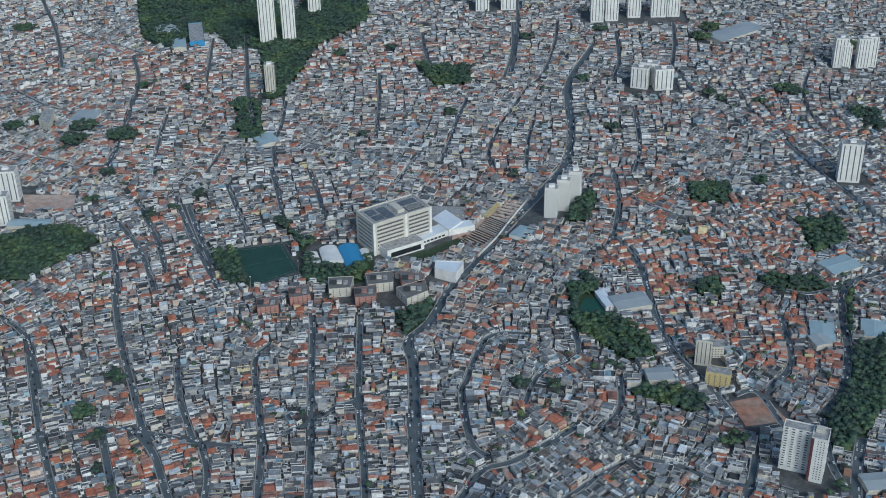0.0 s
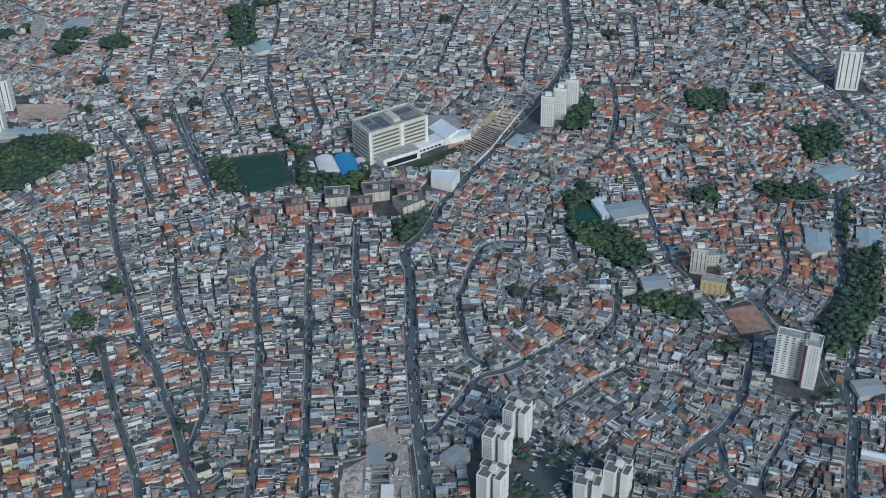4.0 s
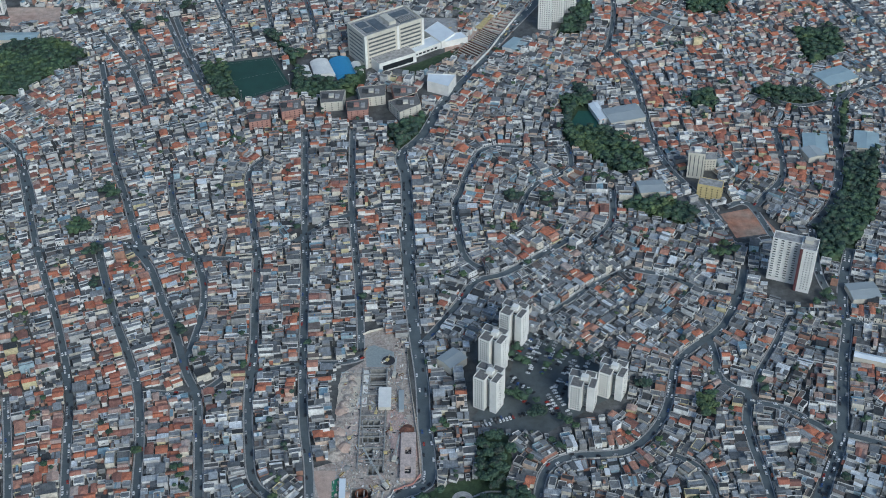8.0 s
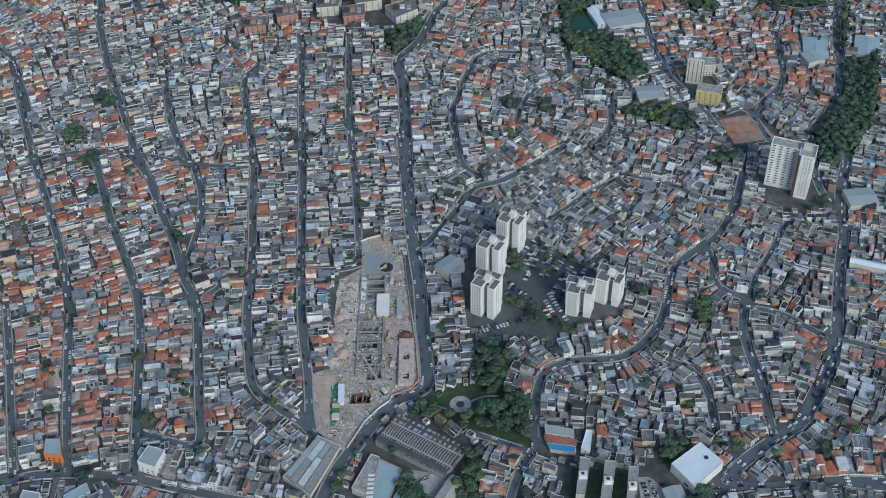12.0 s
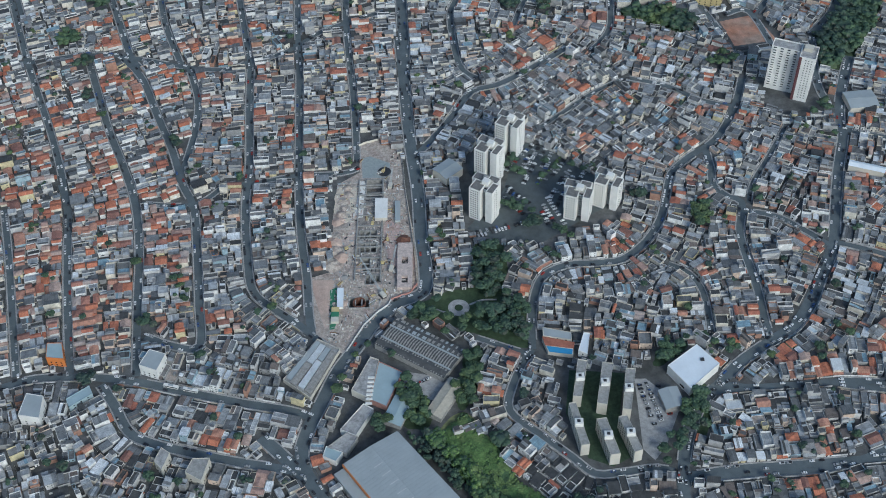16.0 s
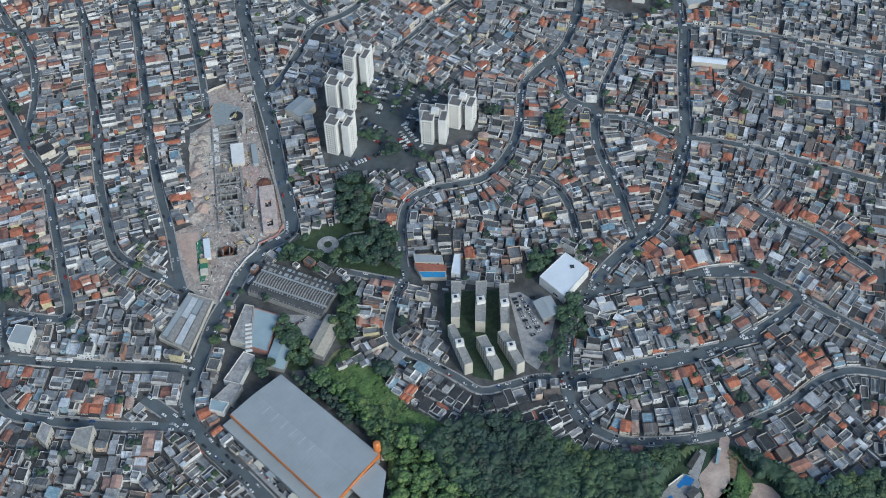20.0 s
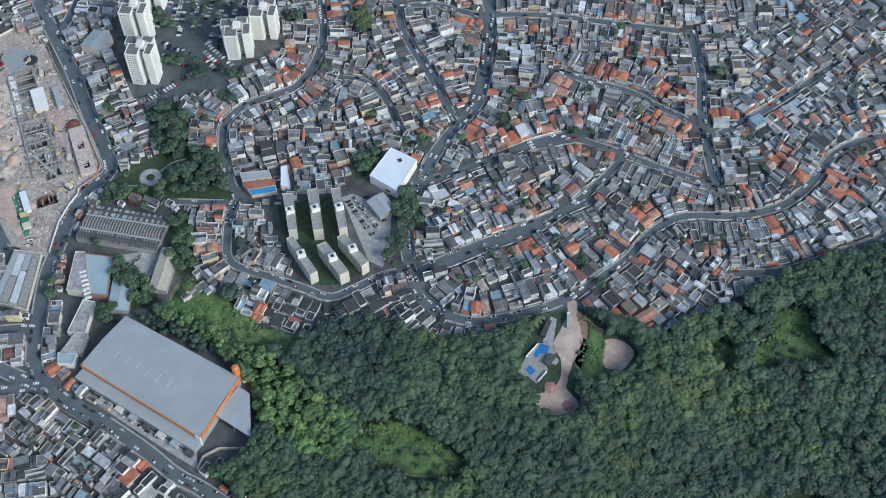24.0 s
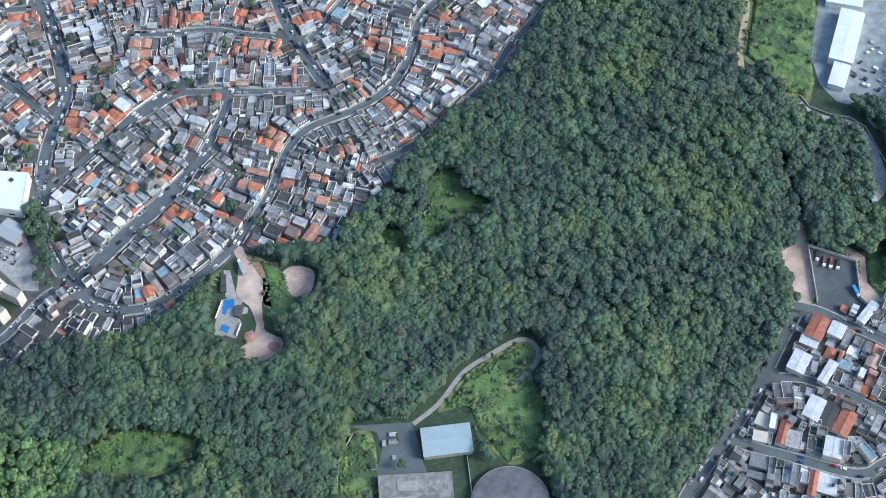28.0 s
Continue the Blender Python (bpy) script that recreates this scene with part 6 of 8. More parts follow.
def site_box(name, x0, y0, x1, y1, h, mat, label, category, roof=None):
    ob = thing(name, pose((x0 + x1) / 2, (y0 + y1) / 2, 0, 0, 0, rng.uniform(-3, 3)), label, category, "works buildings")
    w, d = (x1 - x0) / 2, (y1 - y0) / 2
    piece("body", [box(-w, -d, 0, w, d, h)], mat, ob)
    piece("roof", [sloped(-w - 0.2, -d - 0.2, w + 0.2, d + 0.2, h + 0.35, h + 0.15, 0)], roof or mat, ob)
    return ob


site_box("site_office", -68, 794, -57, 819, 4, M_CREAM, "cream flat site building between pits", "building", M_WHITE)
site_box("container", -50, 792, -45.5, 816, 3, M_GREYM, "row of grey site containers", "container")
site_box("site_office", -97, 691, -92, 712, 3, M_WHITE, "long white site office cabin", "cabin", M_BRIGHT)
for k in range(3):
    site_box("container", -101, 675 + 5.5 * k, -95, 680 + 5.5 * k, 2.8, (M_CREAM, M_GREEN, M_YELLOW)[k], "site container in faded paint", "container")
sheet("green_netting", pts("-104,712 -98,716 -97,670 -102,668"), 0.14, M_GREEN, "green sheeting laid on the slope", "sheeting")
M_PINKC = plain("dusty_concrete", (0.6, 0.49, 0.44), 0.9, 0.35)
deck = thing("concrete_deck", pose(-40.5, 738, 0), "raw concrete deck with openings on the works", "deck", "works buildings")
for a in (box(-6.5, -27, 0, -2.6, 25, 4), box(2.6, -27, 0, 6.5, 25, 4), box(-2.6, -27, 0, 2.6, -22, 4), box(-2.6, -14, 0, 2.6, 0, 4), box(-2.6, 8, 0, 2.6, 25, 4)):
    piece("deck_part", [a], M_PINKC, deck)
piece("deck_floor", [box(-2.6, -22, 0, 2.6, 8, 0.5)], M_DARK, deck)


def heap(x, y, r, h, mat, label, seed):
    q = random.Random(seed)
    n = 12
    v = [(0, 0, h)]
    for ring, (s, z) in enumerate(((0.35, 0.8), (0.7, 0.42), (1.0, 0.0))):
        v += [(r * s * q.uniform(0.8, 1.15) * math.cos(6.283 * i / n), r * s * q.uniform(0.8, 1.15) * math.sin(6.283 * i / n), h * z * q.uniform(0.75, 1.2)) for i in range(n)]
    f = [(0, 1 + i, 1 + (i + 1) % n) for i in range(n)]
    for ring in range(2):
        o = 1 + ring * n
        f += [(o + i, o + n + i, o + n + (i + 1) % n, o + (i + 1) % n) for i in range(n)]
    ob = piece("earth_mound", [(v, f)], mat)
    ob.location = (x, y, 0.05)
    return tagged(ob, label, "mound", "mounds of the works")


heap(-42, 769, 7, 4, M_RUST, "dark red heap of earth on the works", 1)
for k in range(26):
    x, y = rng.uniform(-100, -42), rng.uniform(690, 840)
    if within_poly(SITE, x, y) and not any(within_poly(p, x, y) for p, d in PITS):
        heap(x, y, rng.uniform(1.5, 4), rng.uniform(0.6, 1.8), rng.choice((M_SITE, M_DIRT, M_CONC)), "small heap of rubble on the works", k + 9)
STACK = [shared("beam", box(-0.15, -3, 0, 0.15, 3, 0.3), m) for m in (M_RUST, M_WHITE, M_YELLOW, M_CONC)]
for k in range(44):
    x, y = rng.uniform(-102, -36), rng.uniform(660, 880)
    if within_poly(SITE, x, y) and not any(within_poly(p, x, y) for p, d in PITS):
        pile = thing("beam_pile", pose(x, y, 0.05, 0, 0, rng.uniform(0, 180)), "small pile of steel and timber beams", "beams", "beam piles")
        for i in range(4):
            b = new("beam", rng.choice(STACK))
            b.parent, b.location, b.scale = pile, (i * 0.6 - 1, rng.uniform(-0.6, 0.6), 0), (1.4, rng.uniform(0.5, 1.3), rng.uniform(1, 4))


def crawler_crane(x, y, turn, reach, top, label):
    ob = thing("crawler_crane", pose(x, y, 0, 0, 0, turn), label, "crane", "cranes")
    for s in (-1, 1):
        piece("track", [box(-3.2, s * 2.2 - 0.5, 0, 3.2, s * 2.2 + 0.5, 1.1)], M_DARK, ob)
    piece("cab", [box(-3.5, -1.7, 1.1, 2.2, 1.7, 3.6)], M_CREAM, ob)
    boom = piece("boom", [], M_GREYM, ob)
    n = 14
    rails = []
    for s, z in ((-0.7, -0.6), (0.7, -0.6), (-0.7, 0.6), (0.7, 0.6)):
        a, b = (1.5, s, 3 + z), (reach, s * 0.4, top + z)
        rails.append((a, b))
        piece("boom_chord", [([(a[0], a[1] - 0.13, a[2]), (a[0], a[1] + 0.13, a[2]), (b[0], b[1] + 0.13, b[2]), (b[0], b[1] - 0.13, b[2]),
                               (a[0], a[1] - 0.13, a[2] + 0.26), (a[0], a[1] + 0.13, a[2] + 0.26), (b[0], b[1] + 0.13, b[2] + 0.26), (b[0], b[1] - 0.13, b[2] + 0.26)], BOXF)], M_GREYM, boom)
    bars = []
    for k in range(n):
        s, t = k / n, (k + 1) / n
        for (a, b), (c, d) in ((rails[0], rails[1]), (rails[2], rails[3]), (rails[0], rails[2]), (rails[1], rails[3])):
            p = [a[i] + (b[i] - a[i]) * s for i in range(3)]
            q = [c[i] + (d[i] - c[i]) * t for i in range(3)]
            bars.append(([(p[0], p[1], p[2]), (p[0] + 0.2, p[1], p[2]), (q[0] + 0.2, q[1], q[2]), (q[0], q[1], q[2])], [(0, 1, 2, 3)]))
    piece("lacing", bars, M_GREYM, boom)
    return ob


crawler_crane(-59, 705, 128, 30, 22, "crawler crane with a long pale lattice boom")
crawler_crane(-52, 735, 75, 16, 14, "white crawler crane with a short lattice boom")
crawler_crane(-55, 838, 80, 12, 12, "red and white drilling rig by the pits")
for x, y, turn in ((-60, 742, 10), (-70, 790, 80), (-56, 770, 95), (-92, 760, 30), (-62, 858, 60)):
    dig = thing("excavator", pose(x, y, 0.05, 0, 0, turn), "yellow tracked excavator on the works", "excavator", "excavators")
    for s in (-1, 1):
        piece("track", [box(-1.9, s * 1.1 - 0.3, 0, 1.9, s * 1.1 + 0.3, 0.8)], M_DARK, dig)
    piece("cab", [box(-1.6, -1.2, 0.8, 1.4, 1.2, 2.6)], M_YELLOW, dig)
    piece("arm", [([(1.2, -0.2, 1.6), (1.2, 0.2, 1.6), (4.2, 0.2, 4.0), (4.2, -0.2, 4.0), (1.2, -0.2, 2.1), (1.2, 0.2, 2.1), (4.2, 0.2, 4.5), (4.2, -0.2, 4.5)], BOXF)], M_YELLOW, dig)
    piece("bucket", [box(5.2, -0.6, 0.3, 6.2, 0.6, 1.3), box(4.1, -0.18, 1.0, 5.6, 0.18, 1.4)], M_DARK, dig)


def fence(line, h, mat, label):
    ob = thing("site_fence", pose(0, 0, 0), label, "fence")
    for a, b in zip(line, line[1:]):
        n = max(1, int(math.hypot(b[0] - a[0], b[1] - a[1]) / 8))
        for k in range(n):
            p = (a[0] + (b[0] - a[0]) * k / n, a[1] + (b[1] - a[1]) * k / n)
            q = (a[0] + (b[0] - a[0]) * (k + 1) / n, a[1] + (b[1] - a[1]) * (k + 1) / n)
            piece("panel", [edge_strip(p, q, 0, h, 0.25)], mat, ob)


walls = thing("station_box", pose(0, 0, 0), "long raw concrete side walls of the station pit", "structure")
for x in (-83.5, -61.5):
    for k in range(6):
        piece("side_wall", [box(x - 0.5, 722 + 21 * k, 0, x + 0.5, 742 + 21 * k, 1.6)], M_CONC, walls)
for k in range(9):
    piece("cross_beam", [box(-83, 735 + 13 * k, 0.4, -62, 736 + 13 * k, 1.4)], M_CONC, walls)
for k in range(12):
    heap(rng.uniform(-104, -92), 742 + 8.6 * k, rng.uniform(5, 9), rng.uniform(1.2, 3.2), rng.choice((M_SITE, M_SITE, M_DIRT)), "pale mound of earth on the works", 120 + k)
junk = Buf()
for k in range(1900):
    x, y = rng.uniform(-104, -34), rng.uniform(655, 900)
    if within_poly(SITE, x, y) and not any(within_poly(p, x, y) for p, d in PITS) and not (y > 846 and x < -55):
        w, d, h, a = rng.uniform(0.25, 1.3), rng.uniform(0.3, 3.6), rng.uniform(0.15, 0.9), rng.uniform(-0.2, 0.2) + rng.choice((0, 0, 1.57, rng.uniform(0, 3.14)))
        v, f = box(-w / 2, -d / 2, 0.04, w / 2, d / 2, h)
        junk.add([(x + p * math.cos(a) - q * math.sin(a), y + p * math.sin(a) + q * math.cos(a), z) for p, q, z in v], f, rng.choice((M_CREAM, M_CREAM, M_CONC, M_CONC, M_DARK, M_PINKC, M_GREYM, M_WHITE, M_PINKC, M_SITE)))
for k in range(300):
    x, y = rng.uniform(0, 115), rng.uniform(1410, 1590)
    if within_poly(pts("-6,1432 27,1400 58,1436 80,1480 108,1557 122,1596 95,1580 36,1566 -6,1508"), x, y) and not any(within_poly(p, x, y) for p, d in PITS):
        w, d, h, a = rng.uniform(0.5, 3), rng.uniform(0.5, 7), rng.uniform(0.3, 2), rng.uniform(0, 3.14)
        v, f = box(-w / 2, -d / 2, 0.04, w / 2, d / 2, h)
        junk.add([(x + p * math.cos(a) - q * math.sin(a), y + p * math.sin(a) + q * math.cos(a), z) for p, q, z in v], f, rng.choice((M_CONC, M_CREAM, M_RUST, M_DARK, M_YELLOW, M_DIRT)))
tagged(new("site_material", junk.mesh("site_material")), "scattered concrete, steel and timber lying about the works", "building material", kind="stuff")

fence(pts("-87,645 -74,672 -63,686 -54,694 -52,700"), 2.4, M_WHITE, "white hoarding along the works")
fence(pts("-52,700 -36,707 -30,717"), 2.4, plain("pink_hoarding", (0.6, 0.3, 0.25), 0.7), "faded red and white hoarding at the bend")
fence(pts("-30,717 -33,760 -37,795 -42,839 -45,885 -47,909 -80,898 -86,894"), 2.4, M_CREAM, "pale hoarding along the works")
fence(pts("27,1392 50,1435 74,1492 105,1562 122,1596"), 4, M_WHITE, "tall white wall along the avenue by the works")
gantry = thing("gantry", pose(0, 0, 0), "long yellow steel gantry over the northern works", "gantry")
for k in range(12):
    s = k / 12
    x, y = 35 + 34 * s, 1496 + 70 * s
    piece("beam", [prism(ccw([(x, y), (x + 7, y - 4), (x + 9.4, y + 0.6), (x + 2.4, y + 4.6)]), 3, 4)], M_YELLOW, gantry)
    piece("leg", [box(x, y, 0, x + 0.6, y + 0.6, 3)], M_YELLOW, gantry)
for k in range(9):
    s = k / 9
    x, y = 46 + 40 * s, 1500 + 68 * s
    gird = thing("bridge_beam", pose(x, y, 0.1, 0, 0, -28 + k), "pale concrete beam across the northern trench", "beam", "trench beams")
    piece("beam", [box(0, -0.8, 0, 24, 0.8, 1.2)], M_CREAM, gird)
    piece("trench_panel", [box(0, 1, 0, 22, 4.4, 0.25)], M_RUST, gird)

# ---- clearings, tracks and buildings of the forest ----
sheet("bare_field", pts("-612,1584 -535,1582 -528,1539 -594,1538"), 0.12, M_DIRT, "brown bare field beside the towers", "earth")
sheet("sports_clay", pts("285,1078 323,1089 339,1045 294,1036"), 0.12, surface("red_clay", [((0.4, 0.14, 0.08), 1), ((0.5, 0.22, 0.13), 1), ((0.42, 0.3, 0.23), 1)], stain=0.4, stain_scale=0.12, pick="noise"), "bare red clay building plot", "earth")
sheet("schoolyard", pts("142,1263 153,1290 176,1288 172,1250 151,1250"), 0.12, plain("court_paint", (0.03, 0.1, 0.075), 0.6, 0.2), "green painted school court", "court")
gabled("shed", pts("168,1290 176,1298 186,1262 176,1258"), 6, 1.5, M_WHITE, M_BRIGHT, "white vaulted roof by the school court")
for k, g in enumerate(GLADES_GRASS):
    sheet("meadow", rounded(g), 0.1, M_MEADOW, "bright green clearing of grass and low shrubs", "meadow")
sheet("dirt_yard", rounded(DIRT_A), 0.14, M_DIRT, "pale reddish dirt track widening into a yard", "earth")
sheet("bare_slope", rounded(pts("272,442 279,428 283,419 276,415 267,419 269,432")), 0.142, plain("brown_soil", (0.33, 0.22, 0.15), 0.95, 0.35), "brown bare slope beside the dirt track", "earth")
sheet("dirt_yard", rounded(pts("274,410 286,411 294,403 293,391 284,385 273,385 270,397")), 0.145, M_DIRT, "round patch of reddish bare earth", "earth")
sheet("dirt_yard", rounded(pts("573,153 578,144 555,130 523,105 509,107 513,118 522,134 534,147 549,142")), 0.14, M_DIRT, "reddish bare earth beside the walled lot", "earth")
sheet("dirt_yard", pts("566,117 575,110 575,95 557,82 552,67 546,60 543,66 543,78 568,97"), 0.14, M_DIRT, "reddish bare earth bank", "earth")
sheet("dirt_yard", pts("222,290 253,259 246,246 236,232 222,200 205,225 205,248 226,261 232,272"), 0.12, M_ASPH, "dark asphalt yard in the forest", "yard")
for w, line, mat, label in ((3.4, "253,257 276,254 305,257 325,253 346,247 355,241 356,232 350,225 337,223 320,224", M_CONC, "narrow concrete lane looping through the forest"),
                            (5, "755,322 721,300 684,281 660,262", plain("pale_sandy_soil", (0.5, 0.41, 0.29), 0.95, 0.3), "sandy track on the forest edge"), (7, "668,215 664,202 667,186 675,172 675,162 669,149 659,135 645,120 630,96", M_PAVE, "pale concrete road on the slope"),
                            (2.6, "567,147 576,156 592,173 605,188 618,201", plain("trodden_earth", (0.4, 0.34, 0.26), 0.95, 0.3), "narrow earth path in the forest"), (2.4, "434,325 442,324 450,323", M_DIRT, "narrow earth path in the forest"), (1.6, "381,396 389,394 387,379 387,368 398,370", M_PAVE, "narrow concrete path to the clearing")):
    a = smooth(pts(line), 4)
    mark_line(a, w / 2 + (3.5 if w > 3 else 0.8))
    n = normals(a)
    l, r = np.array(a) + n * w / 2, np.array(a) - n * w / 2
    c = len(a)
    tagged(piece("track", [([(x, y, 0.18) for x, y in r] + [(x, y, 0.18) for x, y in l], [(i, i + 1, c + i + 1, c + i) for i in range(c - 1)])], mat), label, "track", kind="structure")
gabled("forest_hall", pts("252,249 277,227 261,212 238,234"), 6, 1.0, M_CONC, M_TEAL, "pale blue ribbed metal roofed hall in the forest", "hall", 12)
old = block("old_workshop", pts("208,248 243,213 225,194 192,231"), 5, M_CONC, "weathered flat roofed workshop in the forest", "building", surface("mossy_roof", [((0.13, 0.13, 0.125), 1), ((0.22, 0.215, 0.21), 1), ((0.3, 0.29, 0.28), 1)], stain=0.5, pick="noise"), 0.3)
for k in range(3):
    on_wall(old, (0, -20), (-22, 10), 8 + 10 * k, 1, 2, 2, PANE)
block("forest_house", pts("247,285 261,272 253,264 240,278"), 4, M_CREAM, "low dark roofed house beside the forest yard", "house", M_FIBRE, 0.2)
for k in range(3):
    piece("roof_panel", [prism(ccw(pts(("-13,8 -2,-3 -7,-9 -17,2", "-1,-4 8,-13 3,-19 -6,-10", "-4,14 6,4 1,-1 -8,9")[k])), 5.1, 5.3 + 0.12 * k)], (M_CONC, M_DECK, M_CONC)[k], old)
for x, y, w, d, h, m, l in ((211, 256, 3.4, 2.6, 2.6, M_WHITE, "small white cabin on the grass"), (242, 285, 4, 5, 2.6, M_WHITE, "small white annex beside the forest yard"), (234, 258, 3, 6, 1.6, M_CONC, "stack of pale scrap in the forest yard"),
                            (229, 262, 4, 2, 1.2, M_GREYM, "heap of grey scrap in the forest yard"), (238, 262, 2, 5, 1.4, M_WHITE, "row of white scrap in the forest yard"), (226, 250, 3, 2, 1.0, M_CONC, "pile of blocks in the forest yard")):
    hut = thing("hut" if h > 2 else "scrap_stack", pose(x, y, 0.13, 0, 0, 47), l, "hut" if h > 2 else "scrap")
    piece("body", [box(-w / 2, -d / 2, 0, w / 2, d / 2, h)], m, hut)
    piece("roof", [sloped(-w / 2 - 0.2, -d / 2 - 0.2, w / 2 + 0.2, d / 2 + 0.2, h + 0.3, h + 0.1, 0)], M_FIBRE if h > 2 else m, hut)
for line in ("262,216 242,194 238,188", "220,283 199,276 182,261"):
    rail = thing("boundary_wall", pose(0, 0, 0), "weathered pale boundary wall in the forest", "wall")
    p = pts(line)
    for a, b in zip(p, p[1:]):
        piece("wall_panel", [edge_strip(a, b, 0, 2.0, 0.3)], M_CREAM, rail)
tank = thing("water_reservoir", pose(252, 169, 0), "large round concrete water reservoir with a flat dark roof", "reservoir")
piece("wall", [drum(0, 0, 0, 4, 26.5, 64)], M_CONC, tank)
piece("roof", [drum(0, 0, 4.0, 4.5, 26, 64, 25.5)], plain("bitumen_roof", (0.15, 0.15, 0.16), 0.85, 0.45, scale=0.12), tank)
piece("hatch", [box(-12, 10, 4.5, -10, 12, 5.2)], M_CONC, tank)

pool = thing("pool_yard", pose(228, 408, 0), "walled yard with two bright blue tarpaulins and rubble", "yard")
piece("slab", [prism(ccw(pts("-9,11 6,20 14,16 15,8 4,1 2,-5 -14,-13 -17,-7 -19,4")), 0, 0.3)], M_CONC, pool)
piece("apron", [prism(ccw(pts("9,20 24,38 27,34 14,13")), 0, 0.25)], M_PAVE, pool)
piece("tarpaulin", [prism(ccw(pts("-2,12 7,19 12,14 8,10 3,11 -1,9")), 0.3, 0.5)], M_POOL, pool)
piece("tarpaulin", [prism(ccw(pts("-12,3 -8,5 -6,-1 -11,-3")), 0.3, 0.5)], M_POOL, pool)
piece("yard_wall", [edge_strip((5, 19), (-8, 12), 0, 2.2, 0.4)], M_WHITE, pool)
piece("yard_wall", [edge_strip((1, -5), (-8, -10), 0, 2.0, 0.5)], M_WHITE, pool)
piece("shed", [prism(ccw(pts("2,3 9,8 13,4 4,-2")), 0.25, 2.8)], M_FACROOF, pool)
piece("shed", [prism(ccw(pts("-14,-3 -10,-12 -15,-13 -18,-7")), 0.25, 2.4)], M_FIBRE, pool)
piece("shed", [prism(ccw(pts("9,25 20,36 22,33 12,22")), 0.25, 2.6)], M_FIBRE, pool)
heap(226, 391, 5, 1.6, M_BRICK, "heap of red brick rubble by the yard", 77)
heap(251, 391, 4, 1.0, M_CONC, "heap of grey rubble beside the dirt track", 79)
heap(238, 410, 3.5, 1.2, M_CONC, "heap of grey scrap beside the dirt track", 80)
heap(232, 372, 5, 1.2, M_BRICK, "heap of red earth at the track's end", 78)
truck = thing("truck", pose(262, 437, 0.15, 0, 0, 65), "pale blue box truck parked on the dirt track", "truck")
piece("box", [box(-7, -1.2, 1.1, 4, 1.2, 3.8)], M_TEAL, truck)
piece("cab", [box(4.2, -1.2, 0.7, 6.4, 1.2, 3.0)], M_WHITE, truck)
for x in (-5, -3.6, 5.2):
    for s in (-1, 1):
        piece("wheel", [([(x + 0.5 * math.cos(a), s * 1.2 + q, 0.5 + 0.5 * math.sin(a)) for q in (-0.15, 0.15) for a in np.arange(8) * 0.7854], [tuple(range(8)), tuple(range(8, 16))] + [(i, (i + 1) % 8, 8 + (i + 1) % 8, 8 + i) for i in range(8)])], M_TYRE, truck)

lot = thing("truck_lot", pose(0, 0, 0), "walled asphalt lot with parked trucks", "yard")
piece("surface", [prism(ccw(pts("555,133 567,98 542,79 540,69 511,79 518,101")), 0, 0.2)], M_LOT, lot)
for a, b in ((("555,133"), ("567,98")), (("567,98"), ("542,79")), (("518,101"), ("555,133")), (("542,79"), ("540,69"))):
    piece("yard_wall", [edge_strip(pts(a)[0], pts(b)[0], 0, 3.5, 0.5)], M_CREAM, lot)
sheet("industrial_yard", pts("773,261 715,232 694,210 688,190 702,157 778,160 868,212 810,279"), 0.12, surface("worn_blue_grey_concrete", [((0.2, 0.235, 0.25), 1), ((0.3, 0.335, 0.345), 1)], stain=0.4, stain_scale=0.1, pick="noise"), "pale concrete industrial yard", "yard")
for c, h, r, l in (("770,239 777,221 724,200 717,219", 8, M_BRIGHT, "long white roofed industrial hall"), ("717,212 722,200 699,192 695,203", 6, M_BRIGHT, "small white roofed industrial hall"),
                   ("786,262 800,236 790,226 776,246", 7, M_BRIGHT, "white roofed industrial shed"), ("806,252 826,222 812,214 798,238", 8, M_RUST, "dark brown roofed industrial hall")):
    gabled("industrial_hall", pts(c), h, 0.35, M_WHITE, r, l, "hall", 8)
for k in range(22):
    x, y = rng.uniform(705, 760), rng.uniform(168, 200)
    site_box("machine", x, y, x + rng.uniform(1.5, 3), y + rng.uniform(1.5, 4), rng.uniform(1, 2.5), rng.choice((M_CONC, M_WHITE, M_GREYM, M_DARK)), "grey machine standing in the industrial yard", "machine")
ringp = thing("round_tank", pose(702, 152, 0), "round concrete settling tank with dark water", "tank")
piece("wall", [drum(0, 0, 0, 1.6, 17, 40)], M_CONC, ringp)
piece("water", [drum(0, 0, 1.6, 1.75, 14.5, 40)], plain("dark_water", (0.04, 0.05, 0.05), 0.1, 0.1), ringp)

for x, y in ((552, 122), (551, 115.5), (553, 111), (555.5, 106.5), (544, 84)):
    lorry = thing("truck", pose(x, y, 0.2, 0, 0, 205 if y > 90 else 240), "flatbed truck parked in the walled lot", "truck", "trucks of the lot")
    piece("bed", [box(-5, -1.2, 0.9, 2.4, 1.2, 1.5 if y > 100 else 3.2)], M_RUST if 110 < y < 120 else M_BLUE if y < 90 else M_DARK, lorry)
    piece("cab", [box(2.6, -1.2, 0.6, 4.6, 1.2, 2.9)], M_WHITE, lorry)
    for q in (-3.8, -2.5, 3.4):
        for s in (-1, 1):
            piece("wheel", [box(q - 0.5, s * 1.15 - 0.15, 0, q + 0.5, s * 1.15 + 0.15, 0.95)], M_TYRE, lorry)
sheet("gravel_yard", rounded(pts("667,162 665,147 659,133 647,122 630,114 620,120 637,138 643,150")), 0.14, M_PAVE, "pale gravel yard beside the slope road", "yard")
kerb = thing("retaining_wall", pose(0, 0, 0), "long pale concrete wall along the slope road", "wall")
edge = pts("673,216 668,204 672,188 680,173 680,159 668,141 660,128")
